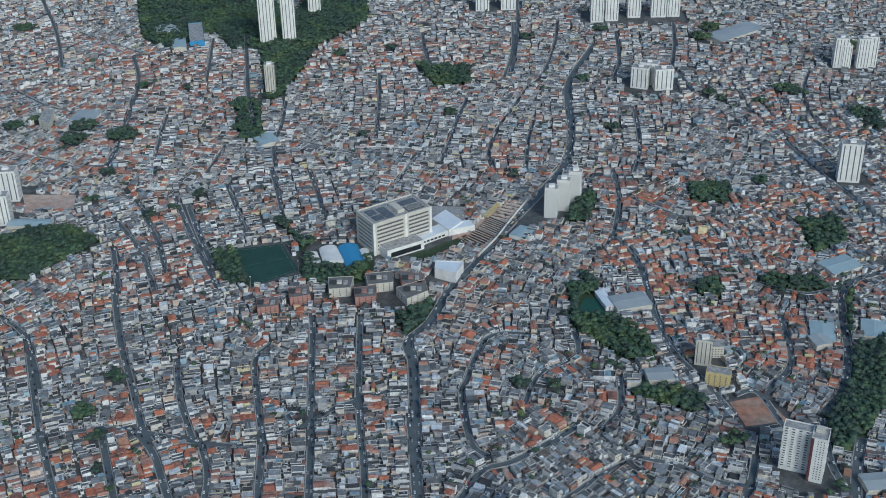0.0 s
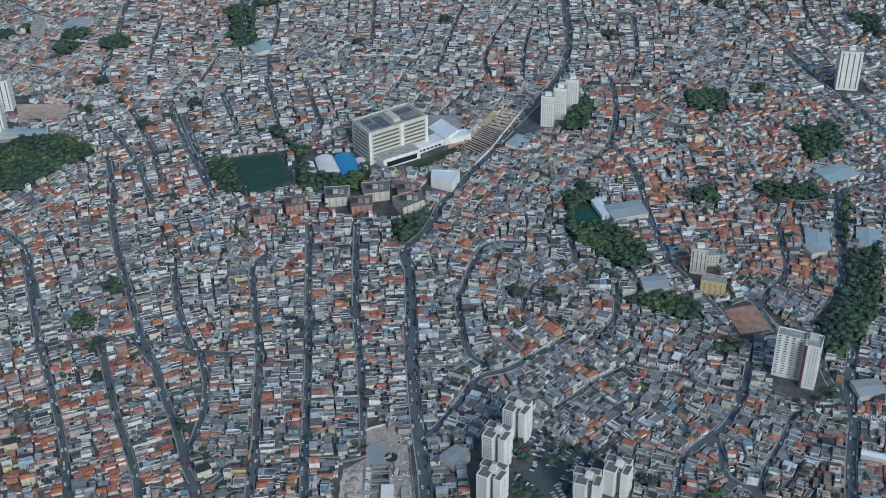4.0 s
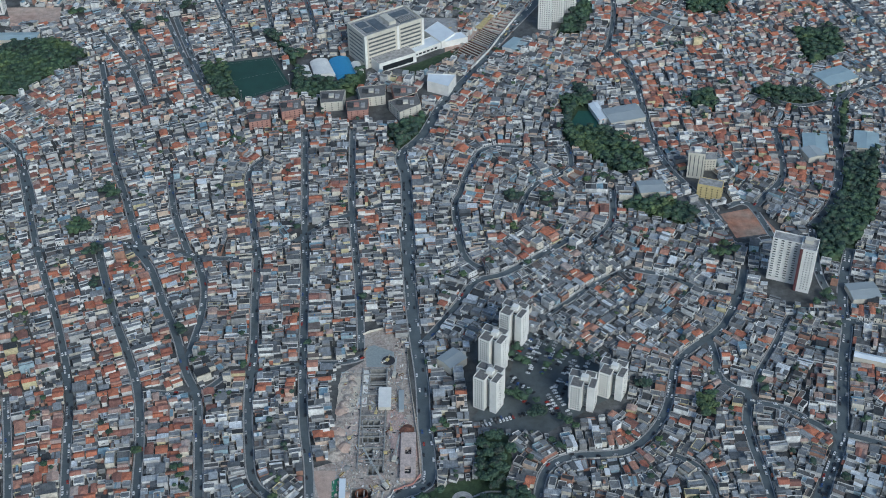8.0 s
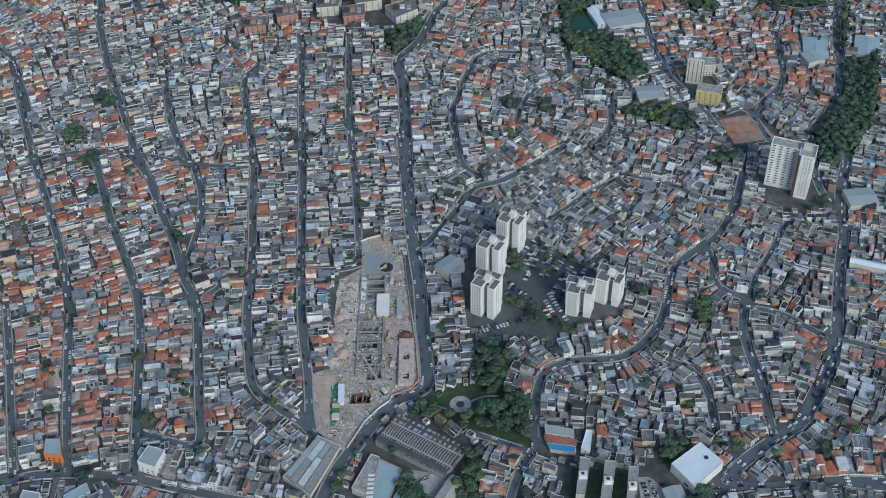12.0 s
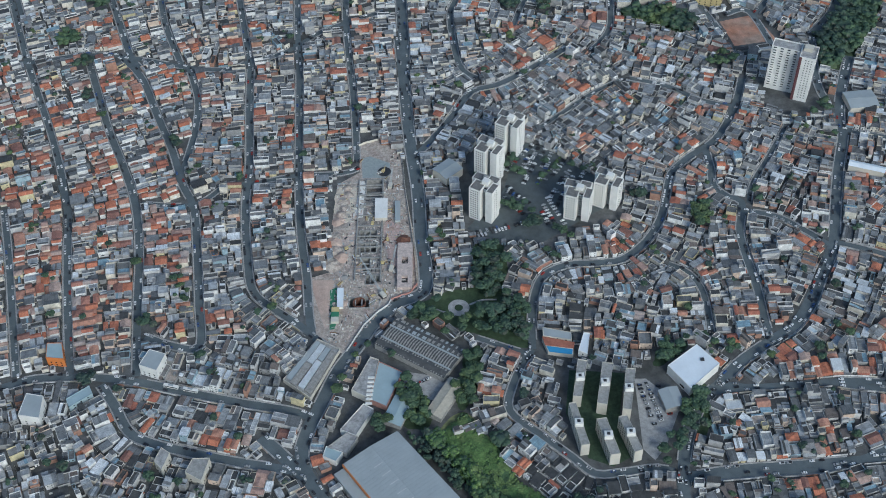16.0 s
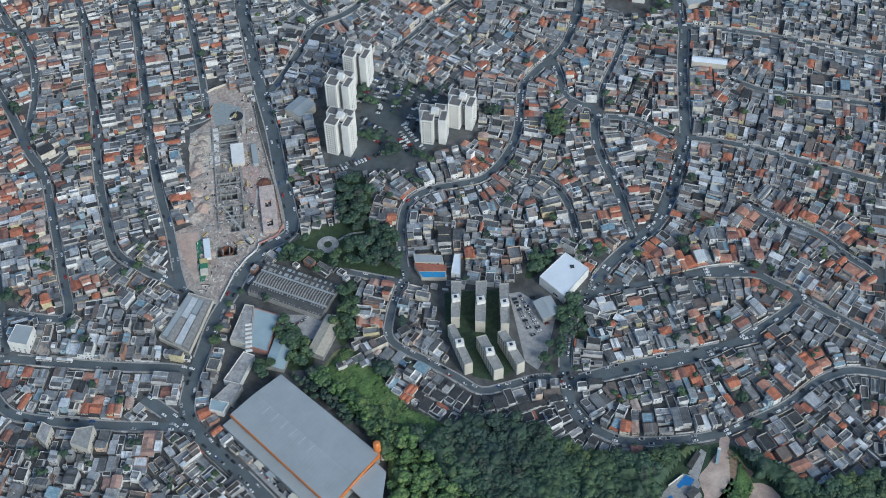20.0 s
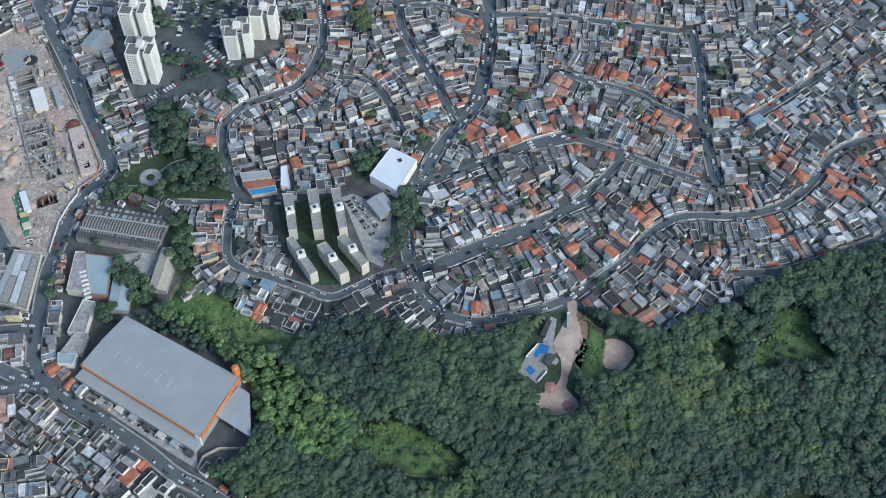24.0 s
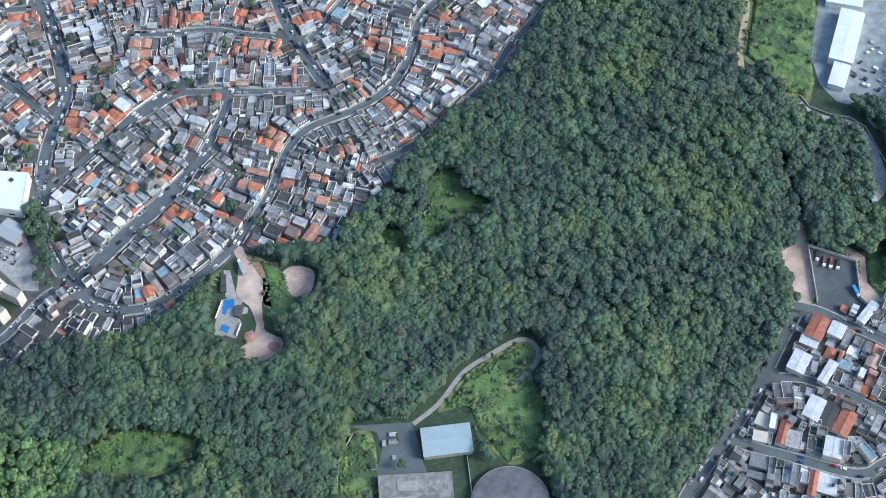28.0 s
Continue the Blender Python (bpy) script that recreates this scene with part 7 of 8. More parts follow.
for a, b in zip(edge, edge[1:]):
    piece("wall_panel", [edge_strip(b, a, 0, 1.6, 0.5)], M_PAVE, kerb)
shack = thing("long_shed", pose(629, 125, 0, 0, 0, 50), "narrow pale roofed shed below the gravel yard", "shed")
piece("wall", [box(-12, -1.8, 0, 12, 1.8, 2.8)], M_CONC, shack)
piece("roof", [sloped(-12.3, -2.1, 12.3, 2.1, 3.0, 3.5, 1)], M_TEAL, shack)
# park ring and its paved paths
ring = piece("park_ring", [([(5 + r * math.cos(a), 690 + r * math.sin(a), 0.16) for r in (3.5, 9.0) for a in np.arange(28) * 0.2244], [(i, (i + 1) % 28, 28 + (i + 1) % 28, 28 + i) for i in range(28)])], M_PAVE)
tagged(ring, "pale paved ring in the small park", "path", kind="structure")
for line in ("-23,692 -11,687 2,682", "14,693 25,698 37,698"):
    a = smooth(pts(line), 3)
    n = normals(a)
    l, r = np.array(a) + n * 0.9, np.array(a) - n * 0.9
    c = len(a)
    tagged(piece("park_path", [([(x, y, 0.17) for x, y in r] + [(x, y, 0.17) for x, y in l], [(i, i + 1, c + i + 1, c + i) for i in range(c - 1)])], M_PAVE), "narrow pale path across the small park", "path", kind="structure")
sheet("car_park", pts("14,782 40,768 80,764 130,800 158,815 132,850 85,890 66,896 48,830"), 0.13, M_LOT, "asphalt car park between the towers", "car park")
sheet("car_park", pts("143,612 152,612 176,585 160,548 150,535 142,545"), 0.13, M_PAVE, "concrete car park of the slab blocks", "car park")
# The lawn takes the dark soil colour to paint the blocks' shadow on it.
sheet("block_lawn", pts("86,580 92,622 136,618 128,580 135,540 118,530 100,538"), 0.09, M_SHADED_SOIL, "shaded lawn between the slab blocks", "lawn")
sheet("factory_yard", pts("-41,624 -3,616 -15,594 -39,601"), 0.11, M_PAVE, "concrete yard of the factory", "yard")
sheet("hospital_garden", pts("-88,1380 -40,1380 8,1425 14,1452 -40,1411"), 0.11, M_GRASS, "lawn and paths in front of the hospital", "lawn")
sheet("hospital_court", pts("-60,1535 10,1530 12,1470 -20,1500 -55,1485"), 0.1, M_PAVE, "concrete court beside the hospital", "yard")

# ---- trees ----
def ball(level):
    """Points and triangles of a round lump without its underside."""
    bm = bmesh.new()
    bmesh.ops.create_icosphere(bm, subdivisions=level, radius=1.0)
    bmesh.ops.delete(bm, geom=[f for f in bm.faces if f.calc_center_median().z < -0.45], context="FACES")
    bmesh.ops.delete(bm, geom=[v for v in bm.verts if not v.link_faces], context="VERTS")
    bm.verts.index_update()
    out = np.array([v.co[:] for v in bm.verts]), np.array([[v.index for v in f.verts] for f in bm.faces])
    bm.free()
    return out


BALLS = {1: ball(1), 2: ball(2)}


def leaf_crown(seed, quads, lumps, level, leaf=1.0):
    """A crown about 2 wide and 1.6 high: rounded clumps with a rough, uneven skin, and loose leaf sprays with gaps at the outline."""
    r = np.random.RandomState(seed)
    mid = [(0, 0, 0.62, 0.74)]
    turn = r.uniform(0, 6.283)
    for k in range(lumps):
        a, e = turn + 6.283 * k / lumps + r.uniform(-0.4, 0.4), r.uniform(-0.05, 0.9)
        q = r.uniform(0.5, 0.74)
        mid.append((q * math.cos(a) * math.cos(e), q * math.sin(a) * math.cos(e), 0.62 + q * 0.8 * math.sin(e), r.uniform(0.22, 0.42)))
    cv, cf, v, f = [], [], [], []
    bv, bf = BALLS[level]
    for k, (x, y, z, s) in enumerate(mid):
        rough = np.array([1 + 0.3 * noise.noise((p[0] * 2.2 + seed * 3.1 + k * 7.7, p[1] * 2.2, p[2] * 2.2)) for p in bv]) * r.uniform(0.88, 1.14, len(bv))
        cf.append(bf + sum(len(c) for c in cv))
        cv.append(bv * rough[:, None] * (s, s, s * 0.85) + (x, y, z))
    for k in range(quads):
        x, y, z, s = mid[r.randint(len(mid))] if k % 4 else mid[1 + r.randint(lumps)]
        n = r.normal(size=3)
        n[2] = abs(n[2]) * 1.0 - 0.2
        n /= np.linalg.norm(n)
        p = np.array([x, y, z]) + n * s * r.uniform(0.95, 1.12)
        up = n + r.normal(size=3) * 0.4
        up /= np.linalg.norm(up)
        t = np.cross(up, r.normal(size=3))
        t /= np.linalg.norm(t)
        b = np.cross(up, t)
        g, o = r.uniform(0.05, 0.12) * leaf, len(v)
        v += [p - t * g - b * g * 0.5, p + t * g * 0.3 - b * g, p + t * g * 1.2 + up * -0.03, p + b * g * 1.1 - t * g * 0.4]
        f.append((o, o + 1, o + 2, o + 3))
    return np.array(v), np.array(f), np.concatenate(cv), np.concatenate(cf)


CROWNS = [leaf_crown(20 + k, 60, 9 + k % 4, 1) for k in range(8)]
BUSHES = [leaf_crown(70 + k, 8, 1 + k % 2, 1, 1.8) for k in range(4)]
FAR_CROWNS = [leaf_crown(50 + k, 14, 3, 1, 1.7) for k in range(4)]


def crown_mesh(c):
    b = Buf()
    b.add([tuple(p) for p in c[0]], [tuple(q) for q in c[1]], M_LEAF)
    b.add([tuple(p) for p in c[2]], [tuple(q) for q in c[3]], M_CLUMP)
    me = b.mesh("crown")
    return me


def quick_mesh(name, v, f, mat):
    """A mesh from arrays of vertices and faces of one size."""
    me = bpy.data.meshes.new(name)
    n, k = f.shape
    me.vertices.add(len(v))
    me.vertices.foreach_set("co", np.ascontiguousarray(v, np.float32).ravel())
    me.loops.add(n * k)
    me.loops.foreach_set("vertex_index", np.ascontiguousarray(f, np.int32).ravel())
    me.polygons.add(n)
    me.polygons.foreach_set("loop_start", np.arange(0, n * k, k, dtype=np.int32))
    me.materials.append(mat)
    me.update(calc_edges=True)
    return me


def scatter(poly, gap, r, keep=lambda x, y: True, edge=0.0):
    """Uneven points in a polygon, about gap metres apart."""
    xs, ys = [p[0] for p in poly], [p[1] for p in poly]
    out, y, odd = [], min(ys), 0
    while y < max(ys):
        x = min(xs) + (odd % 2) * gap / 2
        while x < max(xs):
            p, q = x + r.uniform(-0.42, 0.42) * gap, y + r.uniform(-0.42, 0.42) * gap
            if within_poly(poly, p, q) and keep(p, q):
                out.append((p, q))
            x += gap
        y += gap * 0.87
        odd += 1
    return out


def on_road(x, y):
    i, j = int((x - X0) / CELL), int((y - Y0) / CELL)
    return 0 <= i < NX and 0 <= j < NY and taken[i, j] == 1


rng = random.Random(11)
mark_line(smooth(pts("268,450 265,434 259,420 247,405 238,394 228,379")), 10)       # no trees on the dirt track
GLADES = GLADES_GRASS + [DIRT_A] + [pts(p) for p in (
    "272,412 287,414 297,404 295,389 284,382 271,383 266,397", "272,444 281,428 285,419 276,413 265,419 267,432", "205,262 225,292 252,262 285,235 262,205 290,170 262,138 235,140 222,190 190,225", "655,222 690,180 720,150 860,200 780,340 750,330 690,250", "668,220 656,204 658,184 668,168 664,152 650,142 630,126 612,116 626,100 650,112 676,140 690,160 684,190",
    "567,150 569,146 553,132 518,101 508,106 510,118 519,126 522,137 532,144 544,142", "555,133 567,98 542,79 540,69 511,79 518,101", "566,117 575,110 575,95 557,82 552,67 546,60 543,66 543,78 568,96", "208,409 214,420 231,435 258,449 266,430 241,405 216,388")]


def nearer(poly, by):
    """The plan moved towards the town square under the look-out, so that the edge trees hide less of a clearing."""
    cx, cy = np.mean(poly, 0)
    q = by / math.hypot(cx, cy)
    return [(x - cx * q, y - cy * q) for x, y in poly]


GLADES += [nearer(g, 6.0) for k, g in enumerate(GLADES_GRASS) if k != 4] + [nearer(DIRT_A, 5.0)]


def open_ground(x, y):
    p, q = x + rng.uniform(-4, 4), y + rng.uniform(-4, 4)
    return not on_road(x, y) and not any(within_poly(g, p, q) or within_poly(g, x, y) for g in GLADES)


def spread(x, y):
    """How broad the crowns grow at a place: tall old trees in some parts, young growth in others."""
    old = max(0.0, min(1.0, (x - 260) / 160)) * max(0.0, min(1.0, (430 - y) / 60))
    return 1.0 + 0.25 * old + (0.5 - 0.25 * old) * noise.noise((x * 0.011, y * 0.011, 9.0)) + 0.2 * noise.noise((x * 0.04, y * 0.04, 4.0))


COURT = pts("140,1256 150,1294 176,1300 190,1262 184,1248 151,1244")
PARK_OPEN = pts("-26,700 -3,708 16,709 27,709 26,698 40,700 40,695 22,688 16,679 1,676 -20,682 -38,690")
TREES = [(x, y, rng.choice((3.4, 4.2, 5.0, 5.6, 6.4, 7.6)) * rng.uniform(0.9, 1.1) * spread(x, y), 9.0 + 1.5 * spread(x, y) + rng.uniform(-1.8, 1.8)) for x, y in scatter(FOREST, 7.0, rng, open_ground)]
TREES += [(x, y, rng.uniform(4.4, 7.0), rng.uniform(12.0, 15.0)) for x, y in scatter(FOREST, 13.5, rng, open_ground) if noise.noise((x * 0.013, y * 0.013, 2.0)) + (x - 440) / 170 + (300 - y) / 500 > 0.1]
for poly in PARKS:
    TREES += [(x, y, rng.uniform(4.0, 6.6), rng.uniform(6, 11)) for x, y in scatter(poly, 7.4, rng, lambda x, y: not on_road(x, y) and not within_poly(PARK_OPEN, x, y) and not within_poly(COURT, x, y))]
for poly in GLADES_GRASS[:3] + GLADES_GRASS[5:6] + GLADES_GRASS[8:9]:          # young trees in them
    TREES += [(x, y, rng.uniform(1.8, 3.2), rng.uniform(3.5, 5.5)) for x, y in scatter(poly, 7.5, rng) if rng.random() < 0.4]
for poly in GLADES_GRASS:                  # low shrubs in the clearings
    TREES += [(x, y, rng.uniform(0.8, 2.4), 1.6) for x, y in scatter(poly, 4.2, rng, lambda x, y: noise.noise((x * 0.05, y * 0.05, 1)) > -0.1 and not within_poly(DIRT_A, x, y))]
for x, y, r in CLUMPS:
    for i in range(max(1, int(r * r / 14))):
        a, q = rng.uniform(0, 6.283), r * 0.75 * math.sqrt(rng.random()) if r > 6 else rng.uniform(0, 1.5)
        TREES.append((x + q * math.cos(a), y + q * math.sin(a), min(r * 0.9, rng.uniform(3.6, 6.0)), rng.uniform(6, 10)))
WILD = pts("-44,563 -16,560 6,532 28,508 44,492 62,486 76,494 100,486 80,440 40,430 30,478")
TREES += [(x, y, rng.uniform(2.4, 4.6), rng.uniform(4.5, 8)) for x, y in scatter(WILD, 5.2, rng)]
TREES += [(x, y, rng.uniform(1.2, 2.6), rng.uniform(1.6, 3.0)) for x, y in scatter(GLADES_GRASS[4], 3.6, rng)]
TREES += [(-17, 676, 7.5, 11), (-22, 673, 5, 9), (225, 241, 4.2, 7.5), (237, 256, 2.4, 5), (239, 259, 2.0, 4.5), (397, 392, 3.0, 6.0)]
for x, y in pts("48,864 59,851 58,866 52,858 84,842 25,846 66,846 46,870 44,856"):
    TREES.append((x, y, rng.uniform(4.5, 6.5), rng.uniform(8, 10)))
for k in range(11):                       # a planted strip across the car park
    TREES.append((80 + 2.8 * k, 836 + 4.3 * k, rng.uniform(1.6, 2.6), rng.uniform(2.2, 3.2)))
for k in range(1000):                      # single trees in yards and streets
    x, y, th, w, d, low = LOTS[int(rng.random() ** 1.3 * (len(LOTS) - 1))]
    for i in range(rng.choice((1, 1, 1, 2, 3))):
        p, q = x + rng.uniform(-6, 6), y + rng.uniform(-6, 6)
        i, j = int((p - X0) / CELL), int((q - Y0) / CELL)
        if 0 <= i < NX and 0 <= j < NY and taken[i, j] != 2 and not any(within_poly(g, p, q) for g in GLADES):
            TREES.append((p, q, rng.uniform(1.8, 4.2), rng.uniform(5, 9)))
for spot in ("60,800 66,806 72,796 98,770 104,764 92,776 88,860 96,852 75,780 122,850 112,856 -31,573 -35,577 -27,570 -57,564 -60,568 -24,672 -13,693 24,707 7,664 33,682 43,671 58,659 -7,658 190,585 186,592 192,578 184,600 188,608 178,575 12,596 14,588 10,602 16,610 168,640 172,630 -296,618 -292,614 340,1000 350,925 362,930 375,1010 380,1000 375,960",):
    TREES += [(x, y, rng.uniform(4.0, 6.0), rng.uniform(8, 11)) for x, y in pts(spot)]
# no crown over the sports hall's roof
HALL_EDGE = pts("164,617 195,643 215,618 184,589")
TREES = [q for q in TREES if not within_poly(HALL_EDGE, q[0], q[1])]
TREES.sort(key=lambda q: (q[0] - 230) ** 2 + (q[1] - 330) ** 2 + (1e6 if q[2] < 4.3 else 0))

trunk_mesh = piece("trunk", [drum(0, 0, 0, 1, 0.35, 7, 0.18)] + [(
    [(0.1 * math.cos(a), 0.1 * math.sin(a), 0.7), (0.2 * math.cos(a + 0.5), 0.2 * math.sin(a + 0.5), 0.62), (1.1 * math.cos(a + 0.2), 1.1 * math.sin(a + 0.2), 1.25)], [(0, 1, 2)]) for a in (0.3, 2.2, 4.4)], M_BARK)
trunk_data = trunk_mesh.data
bpy.data.objects.remove(trunk_mesh)
crown_data = [crown_mesh(c) for c in CROWNS]
LIGHT = pts("9,574 40,523 42,495 64,450 92,415 66,389 29,418 22,455 28,487 -20,556")      # young bright growth beside the warehouse
lv, lf, cv, cf, gv, gf = [], [], [], [], [], []
ln = cn = gn = 0
for k, (x, y, s, h) in enumerate(TREES):
    kit = BUSHES if h < 7.01 and y < 600 else CROWNS if y < 800 and s > 3.0 else FAR_CROWNS
    c = k % len(kit)
    a = rng.uniform(0, 6.283)
    tall = min(s * rng.uniform(0.5, 0.72), 4.4)
    base = max(0.0, h - tall * 0.9)
    m = np.array([[s * math.cos(a), -s * math.sin(a), 0], [s * math.sin(a), s * math.cos(a), 0], [0, 0, tall]])
    young = (y < 590 and x < 100 and within_poly(LIGHT, x, y)) or h < 3.05
    if k < 300:
        tree = thing("tree", pose(x, y, 0), "broad leafy green forest tree on the slope", "tree", "forest trees")
        t = new("trunk", trunk_data)
        t.parent, t.scale = tree, (1, 1, base + tall * 0.3)
        if kit is not CROWNS:
            kit, c = CROWNS, k % len(CROWNS)
        t = new("crown", crown_data[c])
        t.parent, t.location, t.rotation_euler, t.scale = tree, (0, 0, base), (0, 0, a), (s, s, tall)
        continue
    p = kit[c][0] @ m.T + (x, y, base)
    lv.append(p), lf.append(kit[c][1] + ln)
    ln += len(p)
    p = kit[c][2] @ m.T + (x, y, base)
    if young:
        gv.append(p), gf.append(kit[c][3] + gn)
        gn += len(p)
        continue
    cv.append(p), cf.append(kit[c][3] + cn)
    cn += len(p)
woods = thing("woodland", pose(0, 0, 0), "dense dark green subtropical woods and yard trees", "woods", kind="stuff")
for name, v, f, m in (("leaves", lv, lf, M_LEAF), ("clumps", cv, cf, M_CLUMP), ("young_clumps", gv, gf, M_SCRUB)):
    ob = new(name, quick_mesh(name, np.concatenate(v), np.concatenate(f), m))
    ob.parent = woods


def within_many(poly, x, y):
    """Which of many points lie in a polygon."""
    inside_it = np.zeros(x.shape, bool)
    n = len(poly)
    for i in range(n):
        (ax, ay), (bx, by) = poly[i], poly[(i + 1) % n]
        if ay != by:
            inside_it ^= ((ay > y) != (by > y)) & (x < (bx - ax) * (y - ay) / (by - ay) + ax)
    return inside_it


def soften(a, times):
    for k in range(times):
        p = np.pad(a, 1, mode="edge")
        a = (p[:-2, 1:-1] + p[2:, 1:-1] + p[1:-1, :-2] + p[1:-1, 2:] + 2 * a) / 6
    return a


def canopy(name, poly, holes, step, h, mat, seed, parent):
    """An uneven leafy layer over a polygon, sinking to the ground at its edges and round the clearings."""
    r = np.random.RandomState(seed)
    xs = np.arange(min(p[0] for p in poly) - 4, max(p[0] for p in poly) + 4, step)
    ys = np.arange(min(p[1] for p in poly) - 4, max(p[1] for p in poly) + 4, step)
    x, y = np.meshgrid(xs, ys, indexing="ij")
    x, y = x + r.uniform(-0.4, 0.4, x.shape) * step, y + r.uniform(-0.4, 0.4, y.shape) * step
    m = within_many(poly, x, y)
    for g in holes:
        m &= ~within_many(g, x, y)
    i, j = np.clip(((x - X0) / CELL).astype(int), 0, NX - 1), np.clip(((y - Y0) / CELL).astype(int), 0, NY - 1)
    m &= taken[i, j] != 1
    s = soften(m.astype(float), 3)
    wave = soften(r.normal(size=x.shape), 2) * 1.2 + soften(r.normal(size=x.shape), 14) * 4.0
    z = np.clip(s * 1.6 - 0.55, 0, 1) ** 0.7 * h * np.clip(1 + 0.18 * wave + r.normal(size=x.shape) * 0.09, 0.4, 1.5)
    keep = (s > 0.34)
    at = np.arange(x.size).reshape(x.shape)
    q = keep[:-1, :-1] & keep[1:, :-1] & keep[1:, 1:] & keep[:-1, 1:]
    f = np.stack([at[:-1, :-1][q], at[1:, :-1][q], at[1:, 1:][q], at[:-1, 1:][q]], 1)
    ob = new(name, quick_mesh(name, np.stack([x.ravel(), y.ravel(), z.ravel()], 1), f, mat))
    ob.parent = parent
    return ob


canopy("undergrowth", FOREST, GLADES + [LIGHT], 1.7, 10.4, M_CLUMP, 3, woods)
for k, poly in enumerate(PARKS):
    if poly[0][1] > 800:
        canopy("park_undergrowth", poly, [COURT], 2.6, 6.5, M_CLUMP, 40 + k, woods)
scrub = thing("scrub", pose(0, 0, 0), "bright green scrub and shrubs in forest clearings", "scrub", kind="stuff")
for k in (0, 1, 2, 3, 5, 6, 7, 8, 9):
    canopy("shrubs", GLADES_GRASS[k], [DIRT_A], 1.2, 1.3 if k != 5 else 2.2, M_SCRUB, 20 + k, scrub)
canopy("low_growth", LIGHT, [GLADES_GRASS[4]], 1.5, 4.0, M_SCRUB, 9, scrub)
canopy("shrubs", GLADES_GRASS[4], [], 1.3, 2.6, M_SCRUB, 8, scrub)
print("trees", len(TREES))

# ---- cars ----
BODY = [(-2.05, 0.3), (2.05, 0.3), (2.1, 0.75), (1.1, 0.92), (-1.75, 0.95), (-2.1, 0.8)]


def extruded(profile, w0, w1):
    n = len(profile)
    zt = max(z for x, z in profile)
    v = [(x, -(w1 if z == zt else w0), z) for x, z in profile] + [(x, (w1 if z == zt else w0), z) for x, z in profile]
    return v, [tuple(range(n)), tuple(reversed(range(n, 2 * n)))] + [((i + 1) % n, i, n + i, n + (i + 1) % n) for i in range(n)]


def car_mesh(name, shape, mat):
    b = Buf()
    b.add(*shape, mat)
    return b.mesh(name)


body_data, cabin_data = car_mesh("body", extruded(BODY, 0.86, 0.84), M_CAR), car_mesh("cabin", extruded([(1.0, 0.9), (0.42, 1.36), (-1.08, 1.38), (-1.66, 0.9)], 0.8, 0.66), M_GLASS)
top_data = car_mesh("roof_panel", box(-1.05, -0.64, 1.36, 0.4, 0.64, 1.43), M_CAR)
wheel_shape = ([(0.31 * math.cos(a), q, 0.31 + 0.31 * math.sin(a)) for q in (-0.1, 0.1) for a in np.arange(8) * 0.7854], [tuple(range(8)), tuple(reversed(range(8, 16)))] + [((i + 1) % 8, i, 8 + i, 8 + (i + 1) % 8) for i in range(8)])
wheel_data = car_mesh("wheel", wheel_shape, M_TYRE)
rng = random.Random(3)
SPOTS = []
for k, (w, line) in enumerate(LINES):
    a, n = np.array(line), normals(line)
    for p, q in list(zip(a, n))[::1]:
        for side in (1, -1):
            if rng.random() < (0.3 if w < 8 else 0.38):
                off = (w / 2 - 1.2) if w < 8 or rng.random() < 0.4 else w / 4
                th = math.degrees(math.atan2(-q[0], q[1])) + (180 if side > 0 else 0)
                SPOTS.append((*(p + side * q * off), 0.1 + 0.004 * k, th + rng.uniform(-3, 3)))
for x0, y0, dx, dy, n, th in ((63, 853, 2.0, 3.8, 11, 152), (70, 849, 2.2, 3.9, 10, 150), (85, 860, 2.1, 3.7, 9, 150), (88, 837, 2.3, 3.9, 10, 150), (96, 822, 1.8, 4.0, 9, 156), (102, 813, 2.3, 4.1, 10, 151), (52, 835, 2.3, -2.8, 9, 39), (49, 820, 2.2, -3.0, 8, 36), (82, 813, 1.3, -3.4, 10, 21), (88, 819, 1.4, -3.7, 10, 21), (24, 773, 3.0, 1.1, 18, 110), (68, 866, 2.7, 4.7, 6, 150), (47, 926, 3.3, 1.8, 8, 118), (146, 605, 0.7, -3.7, 11, 11), (152, 607, 0.7, -3.6, 11, 11), (160, 608, 0.8, -3.9, 9, 11),
                              (-38, 606, 3.6, 2.0, 6, 30), (-85, 508, 4.6, -6.2, 9, -50), (80, 1448, 3, 1.2, 8, 70), (84, 1436, 3, 1.2, 8, 70)):
    for k in range(n):
        if rng.random() < 0.82:
            SPOTS.append((x0 + dx * k + rng.uniform(-0.3, 0.3), y0 + dy * k + rng.uniform(-0.3, 0.3), 0.2, th + rng.uniform(-4, 4)))
for a, b in (("78,891", "49,852"), ("84,887", "66,849"), ("93,869", "79,836"), ("100,866", "86,841"), ("107,852", "89,817"), ("114,849", "92,801"), ("124,852", "112,838"), ("52,828", "74,812"), ("23,777", "52,786"), ("82,801", "88,780"), ("79,864", "66,836")):
    p, q = np.array(pts(a)[0]), np.array(pts(b)[0])
    n = int(np.linalg.norm(q - p) / 2.8)
    th = math.degrees(math.atan2(*(q - p)[::-1])) + 90
    SPOTS += [(*(p + (q - p) * k / n + rng.uniform(-0.2, 0.2)), 0.2, th + rng.uniform(-5, 5)) for k in range(n) if rng.random() < 0.7]
kept = []
for s in SPOTS:                           # no two cars in one place
    if s[1] < 1900 and not any((s[0] - o[0]) ** 2 + (s[1] - o[1]) ** 2 < 5.3 for o in kept[-900:]):
        kept.append(s)
SPOTS = kept
SPOTS.sort(key=lambda s: (s[0] - 80) ** 2 + (s[1] - 480) ** 2)
NCAR = 150
rest = Buf()
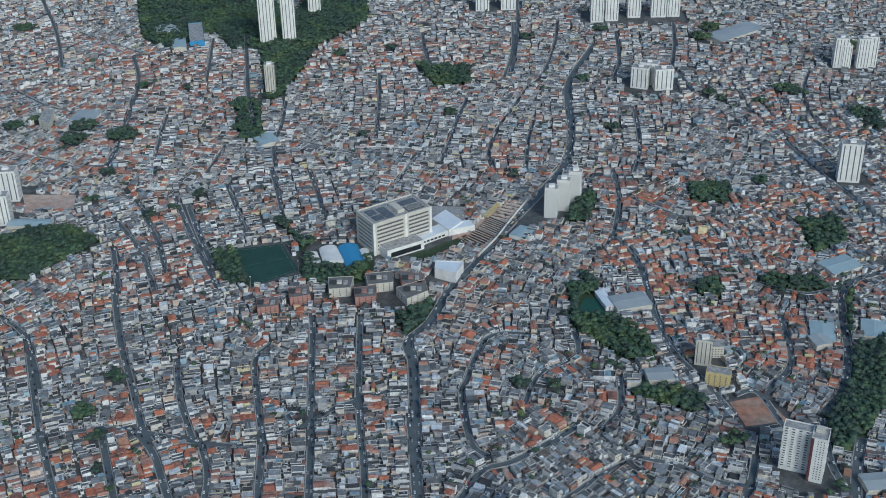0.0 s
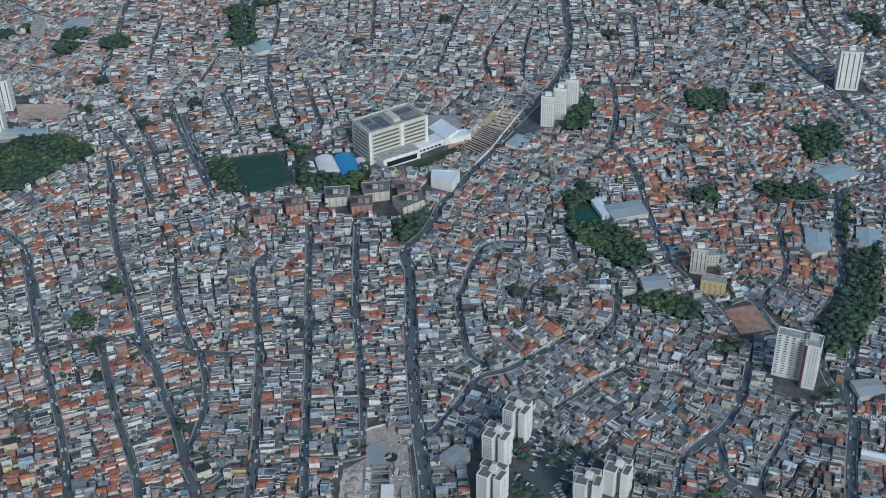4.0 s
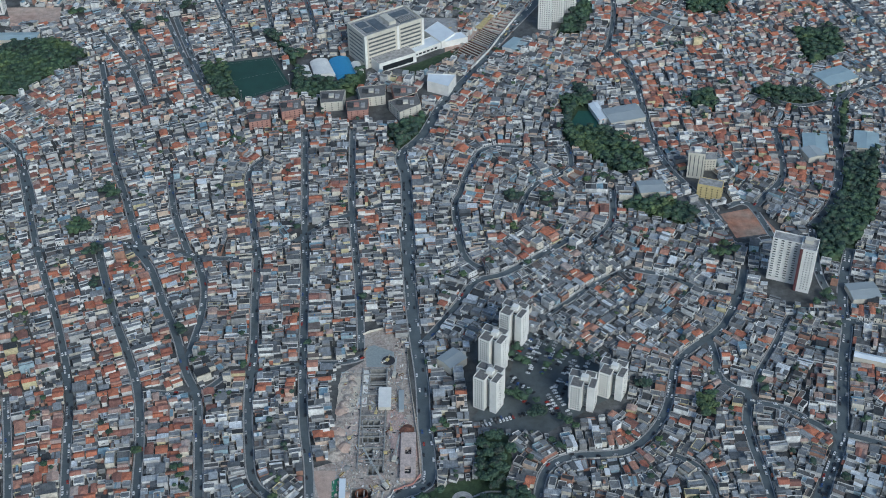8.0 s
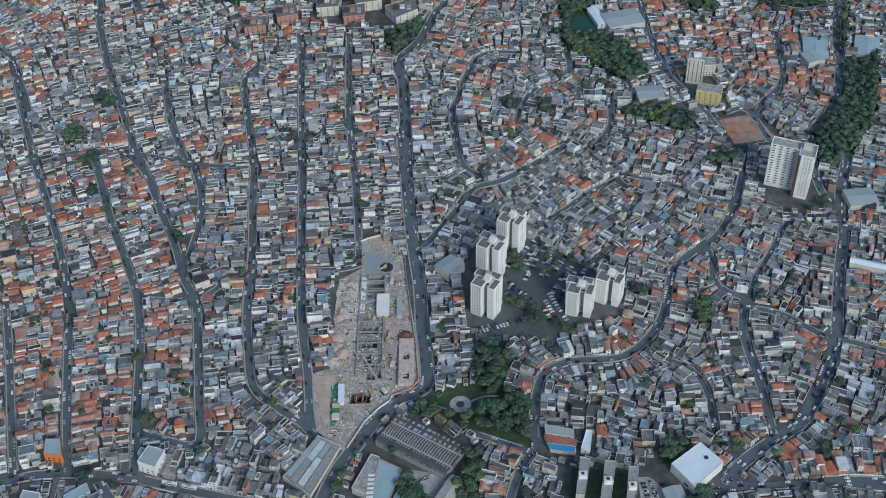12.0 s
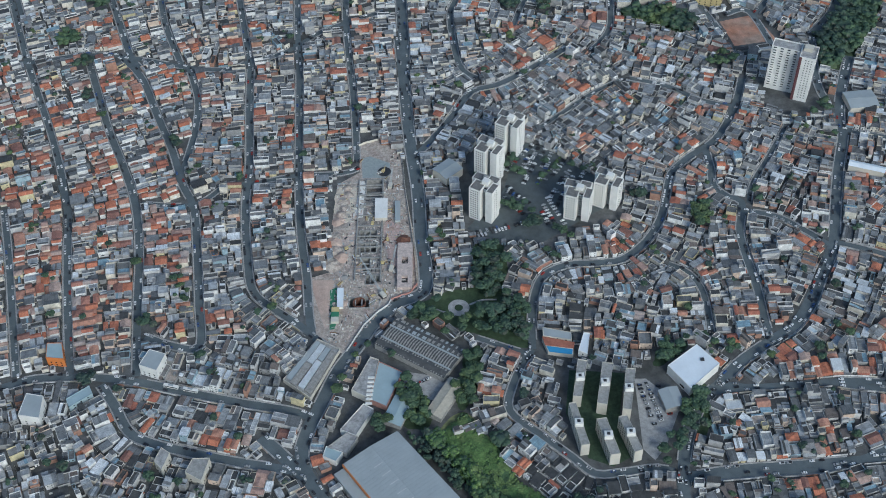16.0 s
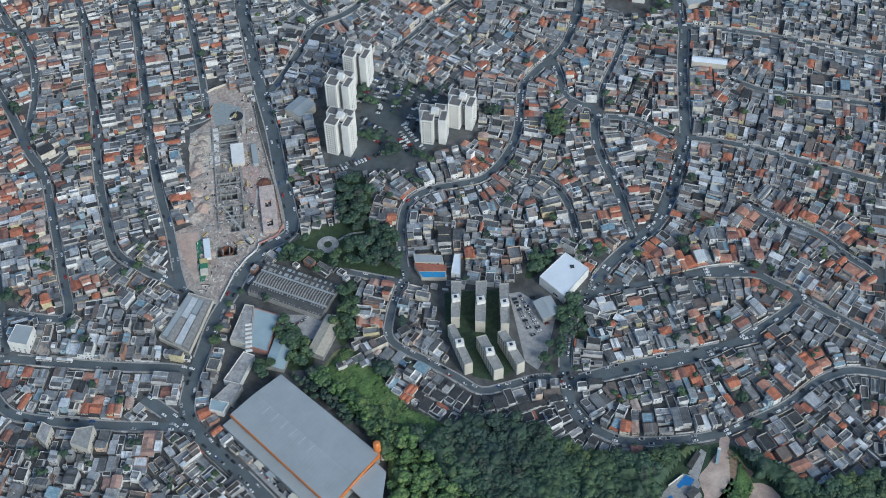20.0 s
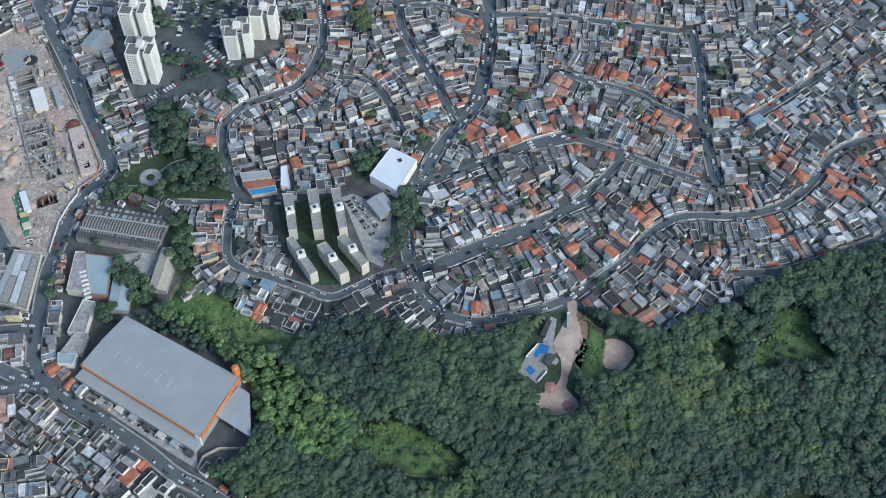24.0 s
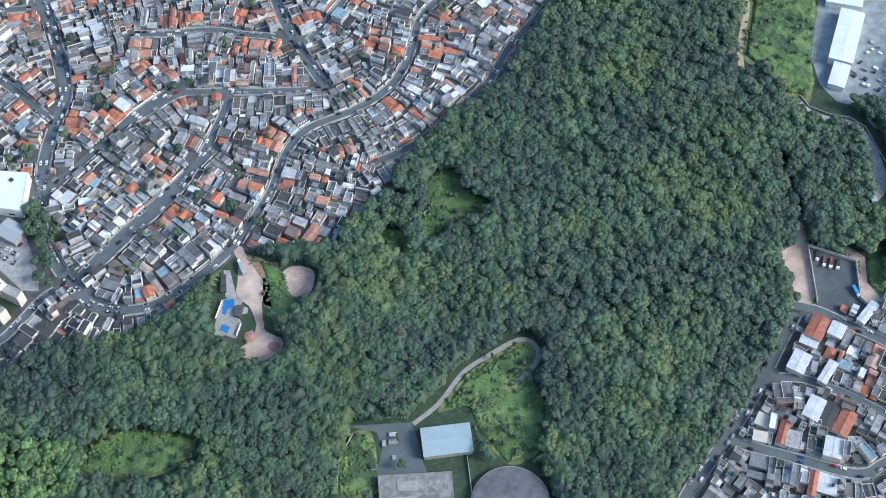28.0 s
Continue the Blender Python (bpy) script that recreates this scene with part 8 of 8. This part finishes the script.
for k, (x, y, z, th) in enumerate(SPOTS):
    if k < NCAR:
        car = thing("car", pose(x, y, z, 0, 0, th), "small parked car at the kerb of a street", "car", "parked cars")
        for name, data in (("body", body_data), ("cabin", cabin_data), ("roof_panel", top_data)):
            o = new(name, data)
            o.parent = car
        for wx in (-1.3, 1.3):
            for wy in (-0.8, 0.8):
                o = new("wheel", wheel_data)
                o.parent, o.location = car, (wx, wy, 0)
        continue
    c, s = math.cos(radians(th)), math.sin(radians(th))
    place = lambda v: [(x + p * c - q * s, y + p * s + q * c, z + h) for p, q, h in v]
    v, f = extruded([(-2.1, 0.3), (2.1, 0.3), (2.1, 0.8), (1.0, 0.92), (0.45, 1.43), (-1.1, 1.45), (-1.75, 0.95), (-2.1, 0.85)], 0.86, 0.68)
    rest.add(place(v), f, M_CARS)
    for wx0, wx1 in ((0.5, 0.95), (-1.66, -1.2)):
        rest.add(place([(wx0, -0.66, 1.43 if wx0 > 0 else 1.0), (wx0, 0.66, 1.43 if wx0 > 0 else 1.0), (wx1, 0.74, 0.99 if wx0 > 0 else 1.43), (wx1, -0.74, 0.99 if wx0 > 0 else 1.43)]), [(0, 1, 2, 3)], M_GLASS)
tagged(new("far_cars", rest.mesh("far_cars")), "small cars along the far streets and car parks", "cars", kind="stuff")
for x, y, th in ((-225, 612, -14), (-209, 608, -14)):
    bus = thing("bus", pose(x, y, 0.3, 0, 0, th), "long white and dark city bus in the street", "bus", "buses")
    piece("body", [box(-6, -1.25, 0.4, 6, 1.25, 3.1)], M_WHITE, bus)
    piece("window_band", [box(-5.8, -1.3, 1.5, 5.8, 1.3, 2.5)], M_GLASS, bus)
    piece("roof_unit", [box(-2, -0.8, 3.1, 2, 0.8, 3.45)], M_GREYM, bus)
    for wx in (-3.8, 3.6):
        for wy in (-1.15, 1.15):
            o = new("wheel", wheel_data)
            o.parent, o.location, o.scale = bus, (wx, wy, 0), (1.5, 1.5, 1.5)
print("cars", len(SPOTS), "objects", len(bpy.data.objects))
